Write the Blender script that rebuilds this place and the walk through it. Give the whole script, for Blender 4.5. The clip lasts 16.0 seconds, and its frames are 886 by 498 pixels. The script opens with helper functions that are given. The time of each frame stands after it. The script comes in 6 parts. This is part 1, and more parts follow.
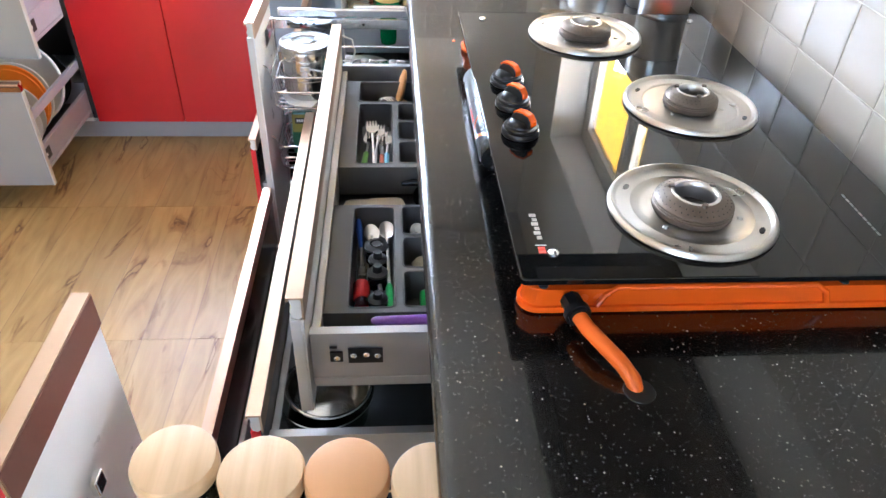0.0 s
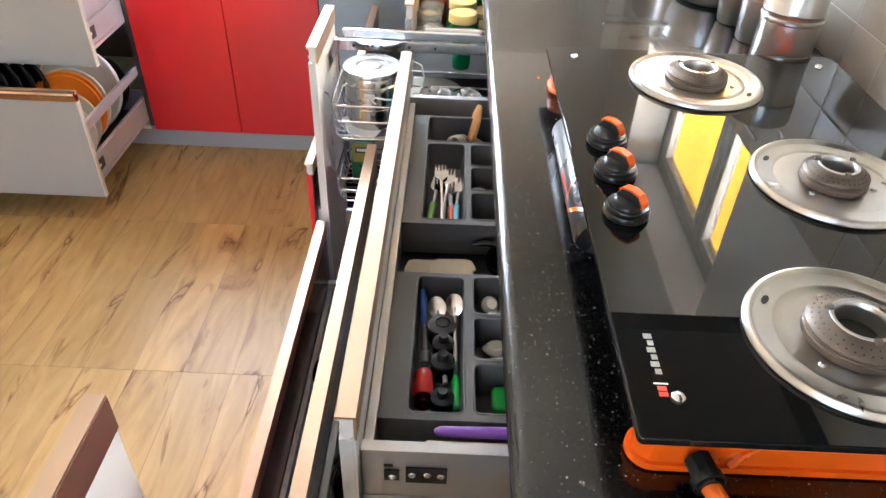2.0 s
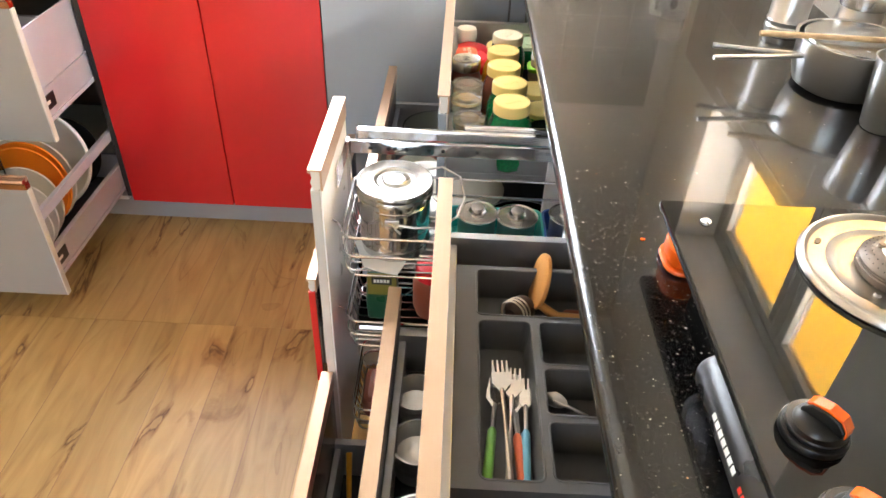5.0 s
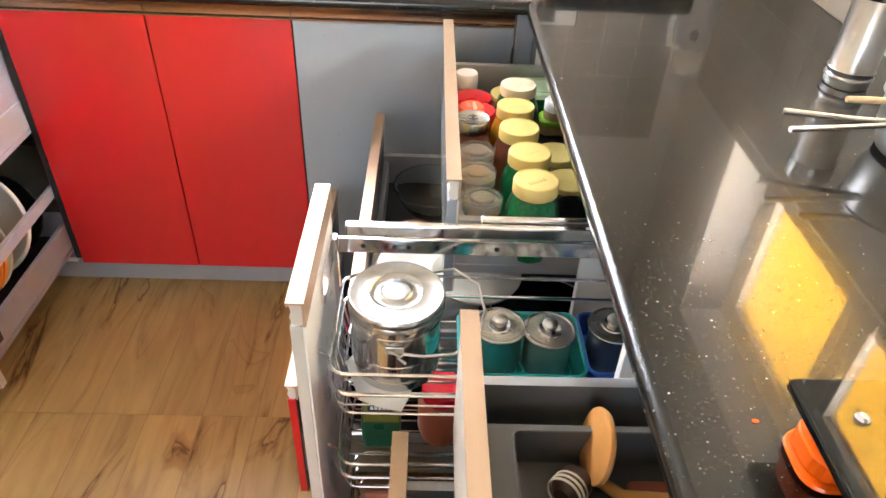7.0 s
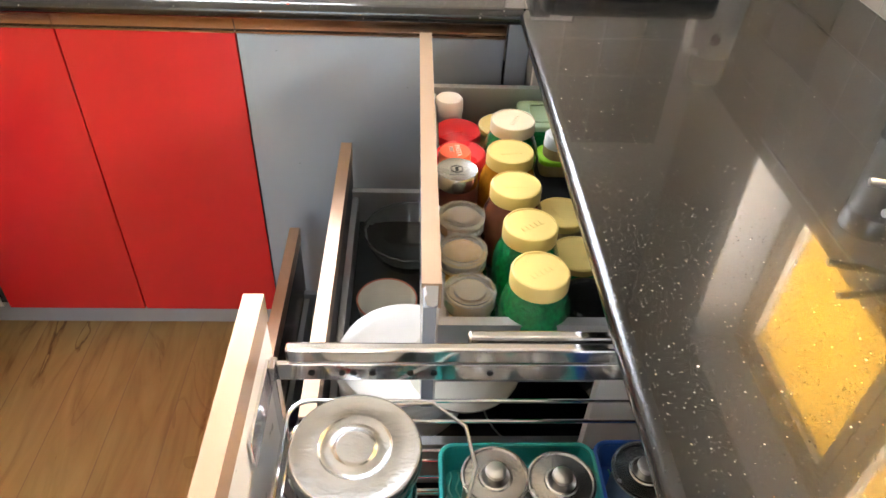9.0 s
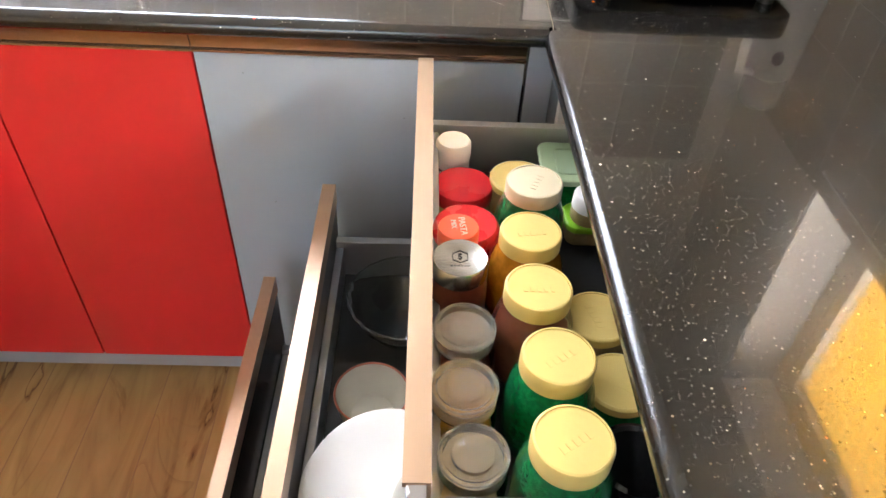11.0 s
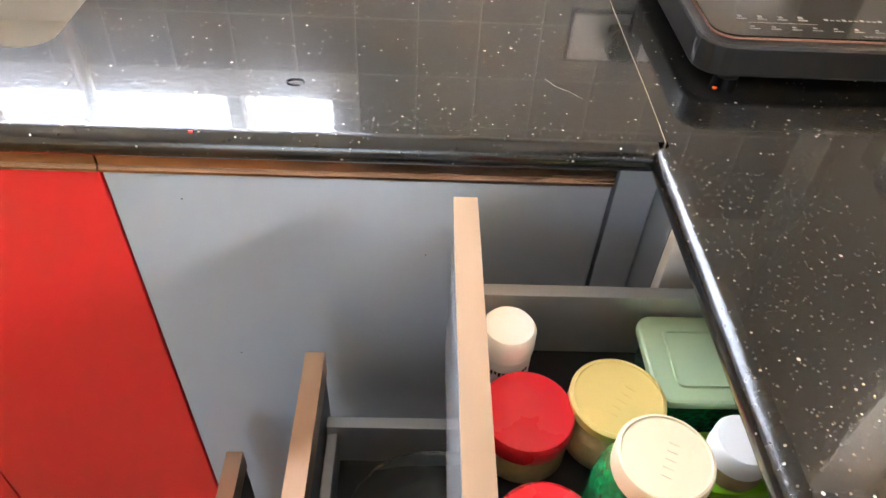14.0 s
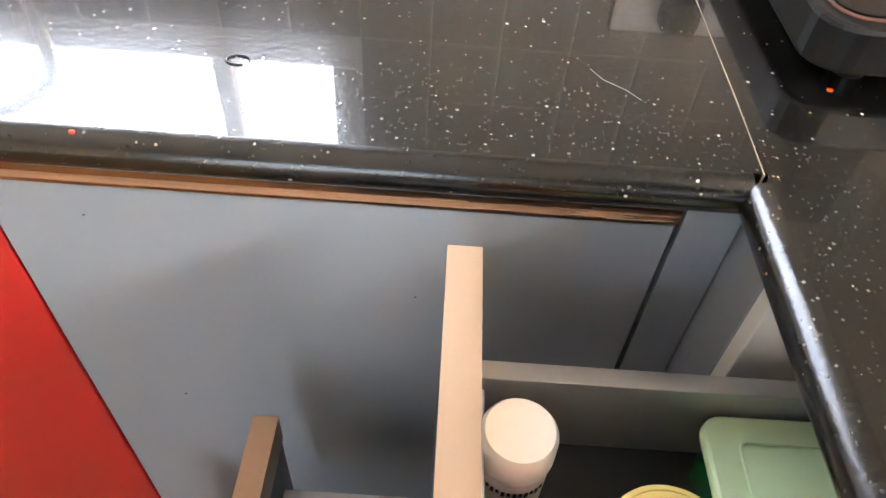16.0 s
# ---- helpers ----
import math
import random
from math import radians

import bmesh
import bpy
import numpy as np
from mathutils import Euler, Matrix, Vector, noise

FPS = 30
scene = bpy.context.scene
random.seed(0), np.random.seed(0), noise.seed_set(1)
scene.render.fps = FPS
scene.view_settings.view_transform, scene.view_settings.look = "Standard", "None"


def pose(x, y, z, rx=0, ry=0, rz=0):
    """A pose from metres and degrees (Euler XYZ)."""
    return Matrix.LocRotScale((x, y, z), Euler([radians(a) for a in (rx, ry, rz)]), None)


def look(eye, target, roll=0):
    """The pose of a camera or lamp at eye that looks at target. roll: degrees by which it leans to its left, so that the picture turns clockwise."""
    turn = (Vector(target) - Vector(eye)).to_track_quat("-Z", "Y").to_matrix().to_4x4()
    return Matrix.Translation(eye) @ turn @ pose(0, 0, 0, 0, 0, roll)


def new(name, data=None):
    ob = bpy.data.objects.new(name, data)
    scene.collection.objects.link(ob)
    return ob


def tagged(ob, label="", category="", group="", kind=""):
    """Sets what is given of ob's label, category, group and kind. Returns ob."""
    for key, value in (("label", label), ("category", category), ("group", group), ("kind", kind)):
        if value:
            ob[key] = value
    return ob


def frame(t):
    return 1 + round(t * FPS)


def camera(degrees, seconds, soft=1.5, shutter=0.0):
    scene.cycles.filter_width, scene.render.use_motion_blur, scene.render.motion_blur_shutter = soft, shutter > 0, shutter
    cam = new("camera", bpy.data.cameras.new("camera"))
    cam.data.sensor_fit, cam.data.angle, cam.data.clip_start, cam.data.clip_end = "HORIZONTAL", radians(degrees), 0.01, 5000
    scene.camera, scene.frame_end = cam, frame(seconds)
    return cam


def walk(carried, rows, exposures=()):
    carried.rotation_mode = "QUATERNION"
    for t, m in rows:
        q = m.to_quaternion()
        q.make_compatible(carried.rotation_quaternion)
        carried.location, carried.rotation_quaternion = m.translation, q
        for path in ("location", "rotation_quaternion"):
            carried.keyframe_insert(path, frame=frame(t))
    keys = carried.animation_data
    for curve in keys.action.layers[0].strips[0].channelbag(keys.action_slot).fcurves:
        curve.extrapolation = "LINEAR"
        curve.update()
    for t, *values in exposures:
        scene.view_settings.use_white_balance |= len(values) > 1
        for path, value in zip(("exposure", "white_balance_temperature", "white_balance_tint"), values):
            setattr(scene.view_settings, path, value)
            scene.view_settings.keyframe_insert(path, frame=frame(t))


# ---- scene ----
cam = camera(64.9, 16.0)
# the film camera's white balance drifts from cool to warm
TINTS = ((0.0, 3.32, 5500, 10), (0.8, 3.32, 5500, 10), (3.2, 3.3, 6500, 10), (6.5, 3.25, 6600, 11), (8.5, 3.13, 6600, 11), (11.0, 3.15, 6400, 13), (13.2, 3.28, 6350, 13), (16.0, 3.14, 6350, 13))
PATH = [
    (0, (-0.038, 0.739, 1.402), (0.107, 2.313, 0.178), 2.6),
    (0.5, (-0.038, 0.768, 1.392), (0.045, 2.347, 0.169), 2.9),
    (1, (-0.048, 0.817, 1.399), (-0.008, 2.393, 0.169), 2.8),
    (1.5, (-0.056, 0.881, 1.392), (-0.04, 2.456, 0.161), 2.7),
    (2, (-0.068, 0.937, 1.393), (-0.066, 2.511, 0.16), 2.5),
    (2.5, (-0.078, 0.99, 1.395), (-0.083, 2.566, 0.164), 2.6),
    (3, (-0.096, 1.052, 1.387), (-0.107, 2.625, 0.153), 2.5),
    (3.5, (-0.113, 1.113, 1.382), (-0.129, 2.69, 0.154), 2.7),
    (4, (-0.135, 1.204, 1.384), (-0.148, 2.782, 0.154), 2.8),
    (4.2, (-0.141, 1.249, 1.383), (-0.157, 2.827, 0.155), 2.7),
    (6.3, (-0.173, 1.623, 1.363), (-0.156, 3.205, 0.14), 2.7),
    (6.5, (-0.183, 1.648, 1.358), (-0.158, 3.239, 0.147), 3.0),
    (7, (-0.21, 1.715, 1.361), (-0.152, 3.298, 0.141), 2.8),
    (7.5, (-0.214, 1.777, 1.357), (-0.141, 3.36, 0.137), 2.7),
    (8, (-0.207, 1.86, 1.352), (-0.126, 3.438, 0.125), 2.7),
    (8.5, (-0.195, 1.936, 1.335), (-0.117, 3.504, 0.096), 2.6),
    (8.7, (-0.193, 1.968, 1.339), (-0.105, 3.517, 0.077), 2.6),
    (10.8, (-0.178, 2.268, 1.295), (-0.081, 3.757, -0.037), 3.6),
    (11, (-0.172, 2.293, 1.298), (-0.101, 3.773, -0.045), 3.4),
    (11.5, (-0.206, 2.371, 1.29), (-0.128, 3.856, -0.047), 3.2),
    (12, (-0.23, 2.429, 1.288), (-0.146, 3.907, -0.056), 3.6),
    (12.5, (-0.229, 2.488, 1.29), (-0.151, 3.957, -0.065), 3.2),
    (13, (-0.221, 2.565, 1.274), (-0.14, 4.031, -0.084), 3.5),
    (13.5, (-0.218, 2.652, 1.257), (-0.142, 4.108, -0.113), 3.4),
    (14, (-0.209, 2.723, 1.229), (-0.136, 4.162, -0.158), 3.5),
    (14.5, (-0.197, 2.793, 1.202), (-0.12, 4.214, -0.204), 3.8),
    (15, (-0.179, 2.847, 1.178), (-0.133, 4.247, -0.249), 3.2),
    (15.3, (-0.189, 2.868, 1.168), (-0.137, 4.256, -0.271), 3.3),
    (15.5, (-0.184, 2.882, 1.164), (-0.15, 4.254, -0.291), 3.1),
    (16, (-0.185, 2.908, 1.144), (-0.168, 4.263, -0.327), 4.5),
]
walk(cam, [(t, look(eye, target, roll)) for t, eye, target, roll in PATH], TINTS)

# ---- light ----
world = bpy.data.worlds.new("sky")
scene.world = world
world.use_nodes = True
_wn = world.node_tree.nodes
_sky = _wn.new("ShaderNodeTexSky")
_sky.sky_type, _sky.sun_disc = "NISHITA", False
_sky.sun_elevation, _sky.sun_rotation = radians(48), radians(-90)
_wn["Background"].inputs["Strength"].default_value = 0.15
world.node_tree.links.new(_sky.outputs[0], _wn["Background"].inputs["Color"])
scene.view_settings.exposure = 3.25

_sun = bpy.data.lights.new("sun", "SUN")
_sun.energy, _sun.angle, _sun.color = 5.0, radians(0.5), (1.0, 0.95, 0.86)
new("sun", _sun).matrix_world = look((-6, 0.4, 6.7), (0, 0, 0))


def area_lamp(name, at, to, w, h, watts, color, spread):
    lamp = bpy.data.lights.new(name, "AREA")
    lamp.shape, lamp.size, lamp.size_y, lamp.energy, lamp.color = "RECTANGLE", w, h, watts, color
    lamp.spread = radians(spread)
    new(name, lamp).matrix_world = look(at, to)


# area lamps for daylight over the sink and from an assumed doorway behind the walker
area_lamp("sink_window_daylight", (-1.08, 4.06, 1.76), (-1.08, 3.2, 1.7), 1.36, 0.9, 5.8, (0.93, 0.97, 1.0), 140)
area_lamp("balcony_daylight", (-1.1, -1.62, 1.35), (-1.1, 0.0, 0.55), 1.7, 1.8, 0.7, (1.0, 0.97, 0.93), 110)
# added lamps outside the side window, no such sources known; this one lights from above
area_lamp("side_fill_high", (1.5, 2.62, 3.1), (0.7, 3.05, 1.6), 1.4, 0.7, 4.0, (1.0, 0.98, 0.95), 120)
# added strip lamp, low enough to stay unmirrored, casts the corner door's shadow edges
area_lamp("side_fill_low", (1.9, 2.0, 2.12), (-0.2, 3.26, 0.75), 1.4, 0.15, 9.0, (0.97, 0.99, 1.0), 130)
# added strip lamp to brighten the near pull-out's white inner face
area_lamp("side_fill_far", (1.9, 4.3, 2.1), (-0.4, 1.3, 0.75), 1.4, 0.15, 14.0, (1.0, 0.99, 0.97), 130)
# added lamp aimed along the wall to brighten the window jamb
area_lamp("side_fill_south", (1.15, 0.3, 2.3), (0.75, 3.46, 1.6), 0.4, 0.5, 6.0, (1.0, 0.96, 0.9), 60)


# ---- materials ----
def shader(name, base, rough=0.5, metal=0.0, vary=0.12, scale=14.0, fine=160.0, bump=0.05, stretch=(1, 1, 1),
           trans=0.0, ior=1.45, coat=0.0, tint=None, rough_vary=0.08, per_object=0.0):
    """A surface with tone, gloss and relief that vary at a coarse and a fine scale."""
    m = bpy.data.materials.new(name)
    m.use_nodes = True
    n, l = m.node_tree.nodes, m.node_tree.links
    b = n["Principled BSDF"]
    b.inputs["Metallic"].default_value = metal
    b.inputs["Transmission Weight"].default_value = trans
    b.inputs["IOR"].default_value = ior
    b.inputs["Coat Weight"].default_value = coat
    b.inputs["Coat Roughness"].default_value = 0.06
    co = n.new("ShaderNodeTexCoord")
    mp = n.new("ShaderNodeMapping")
    mp.inputs["Scale"].default_value = stretch
    l.new(co.outputs["Object"], mp.inputs["Vector"])
    big, small = n.new("ShaderNodeTexNoise"), n.new("ShaderNodeTexNoise")
    big.inputs["Scale"].default_value, small.inputs["Scale"].default_value = scale, fine
    big.inputs["Detail"].default_value = 5
    for t in (big, small):
        l.new(mp.outputs[0], t.inputs["Vector"])
    mix = n.new("ShaderNodeMix")
    mix.data_type, mix.blend_type = "RGBA", "MIX"
    mix.inputs[6].default_value = (*[c * (1 - vary) for c in base], 1)
    mix.inputs[7].default_value = (*(tint or [min(1, c * (1 + vary)) for c in base]), 1)
    l.new(big.outputs["Fac"], mix.inputs[0])
    last = mix.outputs[2]
    if per_object:
        info, hsv, mr = n.new("ShaderNodeObjectInfo"), n.new("ShaderNodeHueSaturation"), n.new("ShaderNodeMapRange")
        mr.inputs["To Min"].default_value, mr.inputs["To Max"].default_value = 1 - per_object, 1 + per_object
        l.new(info.outputs["Random"], mr.inputs["Value"])
        l.new(mr.outputs[0], hsv.inputs["Value"])
        l.new(last, hsv.inputs["Color"])
        last = hsv.outputs[0]
    l.new(last, b.inputs["Base Color"])
    rr = n.new("ShaderNodeMapRange")
    rr.inputs["To Min"].default_value, rr.inputs["To Max"].default_value = max(0.02, rough - rough_vary), min(1, rough + rough_vary)
    l.new(big.outputs["Fac"], rr.inputs["Value"])
    l.new(rr.outputs[0], b.inputs["Roughness"])
    if bump:
        bp = n.new("ShaderNodeBump")
        bp.inputs["Strength"].default_value, bp.inputs["Distance"].default_value = bump, 0.002
        l.new(small.outputs["Fac"], bp.inputs["Height"])
        l.new(bp.outputs[0], b.inputs["Normal"])
    return m


def granite(name, coat_rough, relief):
    m = bpy.data.materials.new(name)
    m.use_nodes = True
    n, l = m.node_tree.nodes, m.node_tree.links
    b = n["Principled BSDF"]
    co = n.new("ShaderNodeTexCoord")
    col = None
    base = n.new("ShaderNodeTexNoise")
    base.inputs["Scale"].default_value, base.inputs["Detail"].default_value = 190, 6
    l.new(co.outputs["Object"], base.inputs["Vector"])
    ramp = n.new("ShaderNodeValToRGB")
    ramp.color_ramp.elements[0].position, ramp.color_ramp.elements[0].color = 0.38, (0.0018, 0.0017, 0.0017, 1)
    ramp.color_ramp.elements[1].position, ramp.color_ramp.elements[1].color = 0.72, (0.008, 0.0072, 0.0065, 1)
    l.new(base.outputs["Fac"], ramp.inputs["Fac"])
    col = ramp.outputs[0]
    # flecks: larger pale and copper ones far apart, fine dust closer together
    for scale, cut, keep, tone in ((700, 0.55, 0.5, (0.02, 0.018, 0.016, 1)), (420, 0.45, 0.78, (0.05, 0.045, 0.04, 1)), (270, 0.34, 0.9, (0.19, 0.175, 0.15, 1)), (140, 0.2, 0.925, (0.45, 0.42, 0.38, 1)), (110, 0.14, 0.95, (0.3, 0.14, 0.07, 1))):
        v = n.new("ShaderNodeTexVoronoi")
        v.inputs["Scale"].default_value = scale
        l.new(co.outputs["Object"], v.inputs["Vector"])
        a, sep, k, mul, mix = n.new("ShaderNodeMath"), n.new("ShaderNodeSeparateColor"), n.new("ShaderNodeMath"), n.new("ShaderNodeMath"), n.new("ShaderNodeMix")
        a.operation = "LESS_THAN"
        size = n.new("ShaderNodeMath")
        size.operation, size.inputs[1].default_value = "MULTIPLY", cut
        k.operation, k.inputs[1].default_value = "GREATER_THAN", keep
        mul.operation = "MULTIPLY"
        l.new(v.outputs["Distance"], a.inputs[0])
        l.new(v.outputs["Color"], sep.inputs[0])
        l.new(sep.outputs[0], k.inputs[0])
        l.new(sep.outputs[1], size.inputs[0])
        l.new(size.outputs[0], a.inputs[1])
        l.new(a.outputs[0], mul.inputs[0])
        l.new(k.outputs[0], mul.inputs[1])
        mix.data_type = "RGBA"
        mix.inputs[7].default_value = tone
        l.new(mul.outputs[0], mix.inputs[0])
        l.new(col, mix.inputs[6])
        col = mix.outputs[2]
    l.new(col, b.inputs["Base Color"])
    smear = n.new("ShaderNodeTexNoise")
    smear.inputs["Scale"].default_value, smear.inputs["Detail"].default_value = 5, 6
    l.new(co.outputs["Object"], smear.inputs["Vector"])
    rr = n.new("ShaderNodeMapRange")
    rr.inputs["From Min"].default_value, rr.inputs["From Max"].default_value = 0.3, 0.75
    rr.inputs["To Min"].default_value, rr.inputs["To Max"].default_value = 0.15, 0.22
    l.new(smear.outputs["Fac"], rr.inputs["Value"])
    l.new(rr.outputs[0], b.inputs["Roughness"])
    b.inputs["Specular IOR Level"].default_value = 0.4
    b.inputs["Coat Weight"].default_value, b.inputs["Coat Roughness"].default_value = 0.7, coat_rough
    bp = n.new("ShaderNodeBump")
    bp.inputs["Strength"].default_value, bp.inputs["Distance"].default_value = relief, 0.001
    l.new(base.outputs["Fac"], bp.inputs["Height"])
    l.new(bp.outputs[0], b.inputs["Normal"])
    return m


def wood_tile():
    """Floor tile printed with narrow oak boards: board tone, long grain, dark cracks and knots."""
    m = bpy.data.materials.new("wood_print_tile")
    m.use_nodes = True
    n, l = m.node_tree.nodes, m.node_tree.links
    b = n["Principled BSDF"]
    geo, sep = n.new("ShaderNodeNewGeometry"), n.new("ShaderNodeSeparateXYZ")
    l.new(geo.outputs["Position"], sep.inputs[0])

    def math_node(op, a, v):
        k = n.new("ShaderNodeMath")
        k.operation = op
        l.new(a, k.inputs[0])
        if isinstance(v, (int, float)):
            k.inputs[1].default_value = v
        else:
            l.new(v, k.inputs[1])
        return k.outputs[0]

    bx_ = math_node("DIVIDE", math_node("ADD", sep.outputs[0], 0.86), 0.13)
    board = math_node("FLOOR", bx_, 0.0)
    row = math_node("FLOOR", math_node("DIVIDE", math_node("ADD", sep.outputs[1], 0.45), 0.65), 0.0)
    comb = n.new("ShaderNodeCombineXYZ")
    l.new(board, comb.inputs[0])
    l.new(row, comb.inputs[1])
    wn = n.new("ShaderNodeTexWhiteNoise")
    wn.noise_dimensions = "2D"
    l.new(comb.outputs[0], wn.inputs["Vector"])
    off = n.new("ShaderNodeVectorMath")
    off.operation = "MULTIPLY_ADD"
    l.new(wn.outputs["Color"], off.inputs[0])
    off.inputs[1].default_value = (40, 40, 40)
    l.new(geo.outputs["Position"], off.inputs[2])
    mp = n.new("ShaderNodeMapping")
    mp.inputs["Scale"].default_value = (1, 0.16, 1)
    l.new(off.outputs[0], mp.inputs["Vector"])
    grain = n.new("ShaderNodeTexNoise")
    grain.inputs["Scale"].default_value, grain.inputs["Detail"].default_value, grain.inputs["Distortion"].default_value = 15, 7, 2.2
    l.new(mp.outputs[0], grain.inputs["Vector"])
    ramp = n.new("ShaderNodeValToRGB")
    e = ramp.color_ramp.elements
    e[0].position, e[0].color = 0.22, (0.25, 0.138, 0.047, 1)
    e[1].position, e[1].color = 0.8, (0.49, 0.325, 0.132, 1)
    k = e.new(0.42)
    k.color = (0.38, 0.235, 0.086, 1)
    k = e.new(0.56)
    k.color = (0.425, 0.272, 0.103, 1)
    l.new(grain.outputs["Fac"], ramp.inputs["Fac"])
    # dark cracks along the grain
    mp2 = n.new("ShaderNodeMapping")
    mp2.inputs["Scale"].default_value = (1, 0.22, 1)
    l.new(off.outputs[0], mp2.inputs["Vector"])
    crack = n.new("ShaderNodeTexNoise")
    crack.inputs["Scale"].default_value, crack.inputs["Detail"].default_value, crack.inputs["Distortion"].default_value = 5.5, 6, 2.6
    l.new(mp2.outputs[0], crack.inputs["Vector"])
    cr = n.new("ShaderNodeValToRGB")
    c = cr.color_ramp.elements
    c[0].position, c[0].color = 0.6, (1, 1, 1, 1)
    c[1].position, c[1].color = 0.652, (0.62, 0.5, 0.4, 1)
    k = c.new(0.664)
    k.color = (0.26, 0.17, 0.11, 1)
    k = c.new(0.68)
    k.color = (0.95, 0.93, 0.9, 1)
    l.new(crack.outputs["Fac"], cr.inputs["Fac"])
    mul = n.new("ShaderNodeMix")
    mul.data_type, mul.blend_type = "RGBA", "MULTIPLY"
    mul.inputs[0].default_value = 1.0
    l.new(ramp.outputs[0], mul.inputs[6])
    l.new(cr.outputs[0], mul.inputs[7])
    # growth rings, bunched round knots
    mp3 = n.new("ShaderNodeMapping")
    mp3.inputs["Scale"].default_value = (1, 0.3, 1)
    l.new(off.outputs[0], mp3.inputs["Vector"])
    hill = n.new("ShaderNodeTexNoise")
    hill.inputs["Scale"].default_value, hill.inputs["Detail"].default_value, hill.inputs["Distortion"].default_value = 4.5, 3, 0.8
    l.new(mp3.outputs[0], hill.inputs["Vector"])
    wave = math_node("FRACT", math_node("MULTIPLY", hill.outputs["Fac"], 17.0), 0.0)
    ring = n.new("ShaderNodeValToRGB")
    g = ring.color_ramp.elements
    g[0].position, g[0].color = 0.0, (0.5, 0.38, 0.27, 1)
    g[1].position, g[1].color = 0.3, (1, 1, 1, 1)
    k = g.new(0.9)
    k.color = (0.95, 0.92, 0.88, 1)
    l.new(wave, ring.inputs["Fac"])
    where = n.new("ShaderNodeMapRange")
    where.inputs["From Min"].default_value, where.inputs["From Max"].default_value = 0.56, 0.7
    where.inputs["To Min"].default_value, where.inputs["To Max"].default_value = 0.0, 0.6
    l.new(hill.outputs["Fac"], where.inputs["Value"])
    rings = n.new("ShaderNodeMix")
    rings.data_type, rings.blend_type = "RGBA", "MULTIPLY"
    l.new(where.outputs[0], rings.inputs[0])
    l.new(mul.outputs[2], rings.inputs[6])
    l.new(ring.outputs[0], rings.inputs[7])
    hsv, mr = n.new("ShaderNodeHueSaturation"), n.new("ShaderNodeMapRange")
    mr.inputs["To Min"].default_value, mr.inputs["To Max"].default_value = 0.88, 1.12
    l.new(wn.outputs["Value"], mr.inputs["Value"])
    l.new(mr.outputs[0], hsv.inputs["Value"])
    l.new(rings.outputs[2], hsv.inputs["Color"])
    # thin printed seam between boards
    fr = math_node("FRACT", bx_, 0.0)
    seam = math_node("LESS_THAN", fr, 0.018)
    dark = n.new("ShaderNodeMix")
    dark.data_type = "RGBA"
    dark.inputs[7].default_value = (0.25, 0.14, 0.07, 1)
    l.new(math_node("MULTIPLY", seam, 0.75), dark.inputs[0])
    l.new(hsv.outputs[0], dark.inputs[6])
    l.new(dark.outputs[2], b.inputs["Base Color"])
    b.inputs["Roughness"].default_value = 0.4
    bp = n.new("ShaderNodeBump")
    bp.inputs["Strength"].default_value, bp.inputs["Distance"].default_value = 0.12, 0.001
    l.new(grain.outputs["Fac"], bp.inputs["Height"])
    l.new(bp.outputs[0], b.inputs["Normal"])
    return m


GRANITE = granite("black_granite", 0.035, 0.2)
GRANITE_EDGE = granite("honed_granite_edge", 0.2, 0.4)
FLOOR = wood_tile()
GROUT = shader("tile_grout", (0.3, 0.2, 0.11), 0.8, bump=0.2)
PAINT = shader("cream_wall_paint", (0.72, 0.68, 0.6), 0.7, vary=0.05, bump=0.08)
WHITEPAINT = shader("white_ceiling_paint", (0.82, 0.81, 0.79), 0.8, vary=0.03, bump=0.05)
GREIGE = shader("grey_beige_wall_paint", (0.7, 0.67, 0.62), 0.7, vary=0.06, bump=0.08)
CEILPAINT = shader("cream_ceiling_paint", (0.76, 0.72, 0.66), 0.8, vary=0.05, bump=0.05)
WALLTILE = shader("glossy_cream_wall_tile", (0.5, 0.447, 0.378), 0.16, vary=0.1, scale=9, stretch=(1, 0.25, 1), bump=0.04, per_object=0.04)
# same tile toned down so the backlit north wall mirrors dim in the stone
WALLTILE_GREY = shader("glossy_grey_beige_wall_tile", (0.33, 0.31, 0.28), 0.2, vary=0.1, scale=9, bump=0.04, per_object=0.05)
RED = shader("red_gloss_laminate", (0.52, 0.017, 0.018), 0.2, vary=0.04, scale=3, fine=45, bump=0.015, coat=0.35, rough_vary=0.02)
GREYDOOR = shader("blue_grey_laminate", (0.285, 0.318, 0.36), 0.2, vary=0.03, scale=2, fine=60, bump=0.015, rough_vary=0.015)
GREYFRONT = shader("warm_grey_laminate", (0.28, 0.265, 0.25), 0.38, vary=0.05, scale=3, bump=0.02)
EDGEGREY = shader("pale_grey_edge_band", (0.55, 0.53, 0.5), 0.4, vary=0.07, bump=0.03)
CARCASS = shader("white_cabinet_board", (0.74, 0.74, 0.72), 0.45, vary=0.05, bump=0.03)
WHITEIN = shader("white_inner_laminate", (0.78, 0.79, 0.8), 0.3, vary=0.04, bump=0.02)
MAROON = shader("dark_maroon_inner_laminate", (0.06, 0.022, 0.022), 0.22, vary=0.2, bump=0.03)
DARKIN = shader("dark_brown_inner_laminate", (0.035, 0.028, 0.027), 0.3, vary=0.2, bump=0.03)
PLINTH = shader("grey_plinth_laminate", (0.3, 0.29, 0.29), 0.35, vary=0.06, bump=0.02)
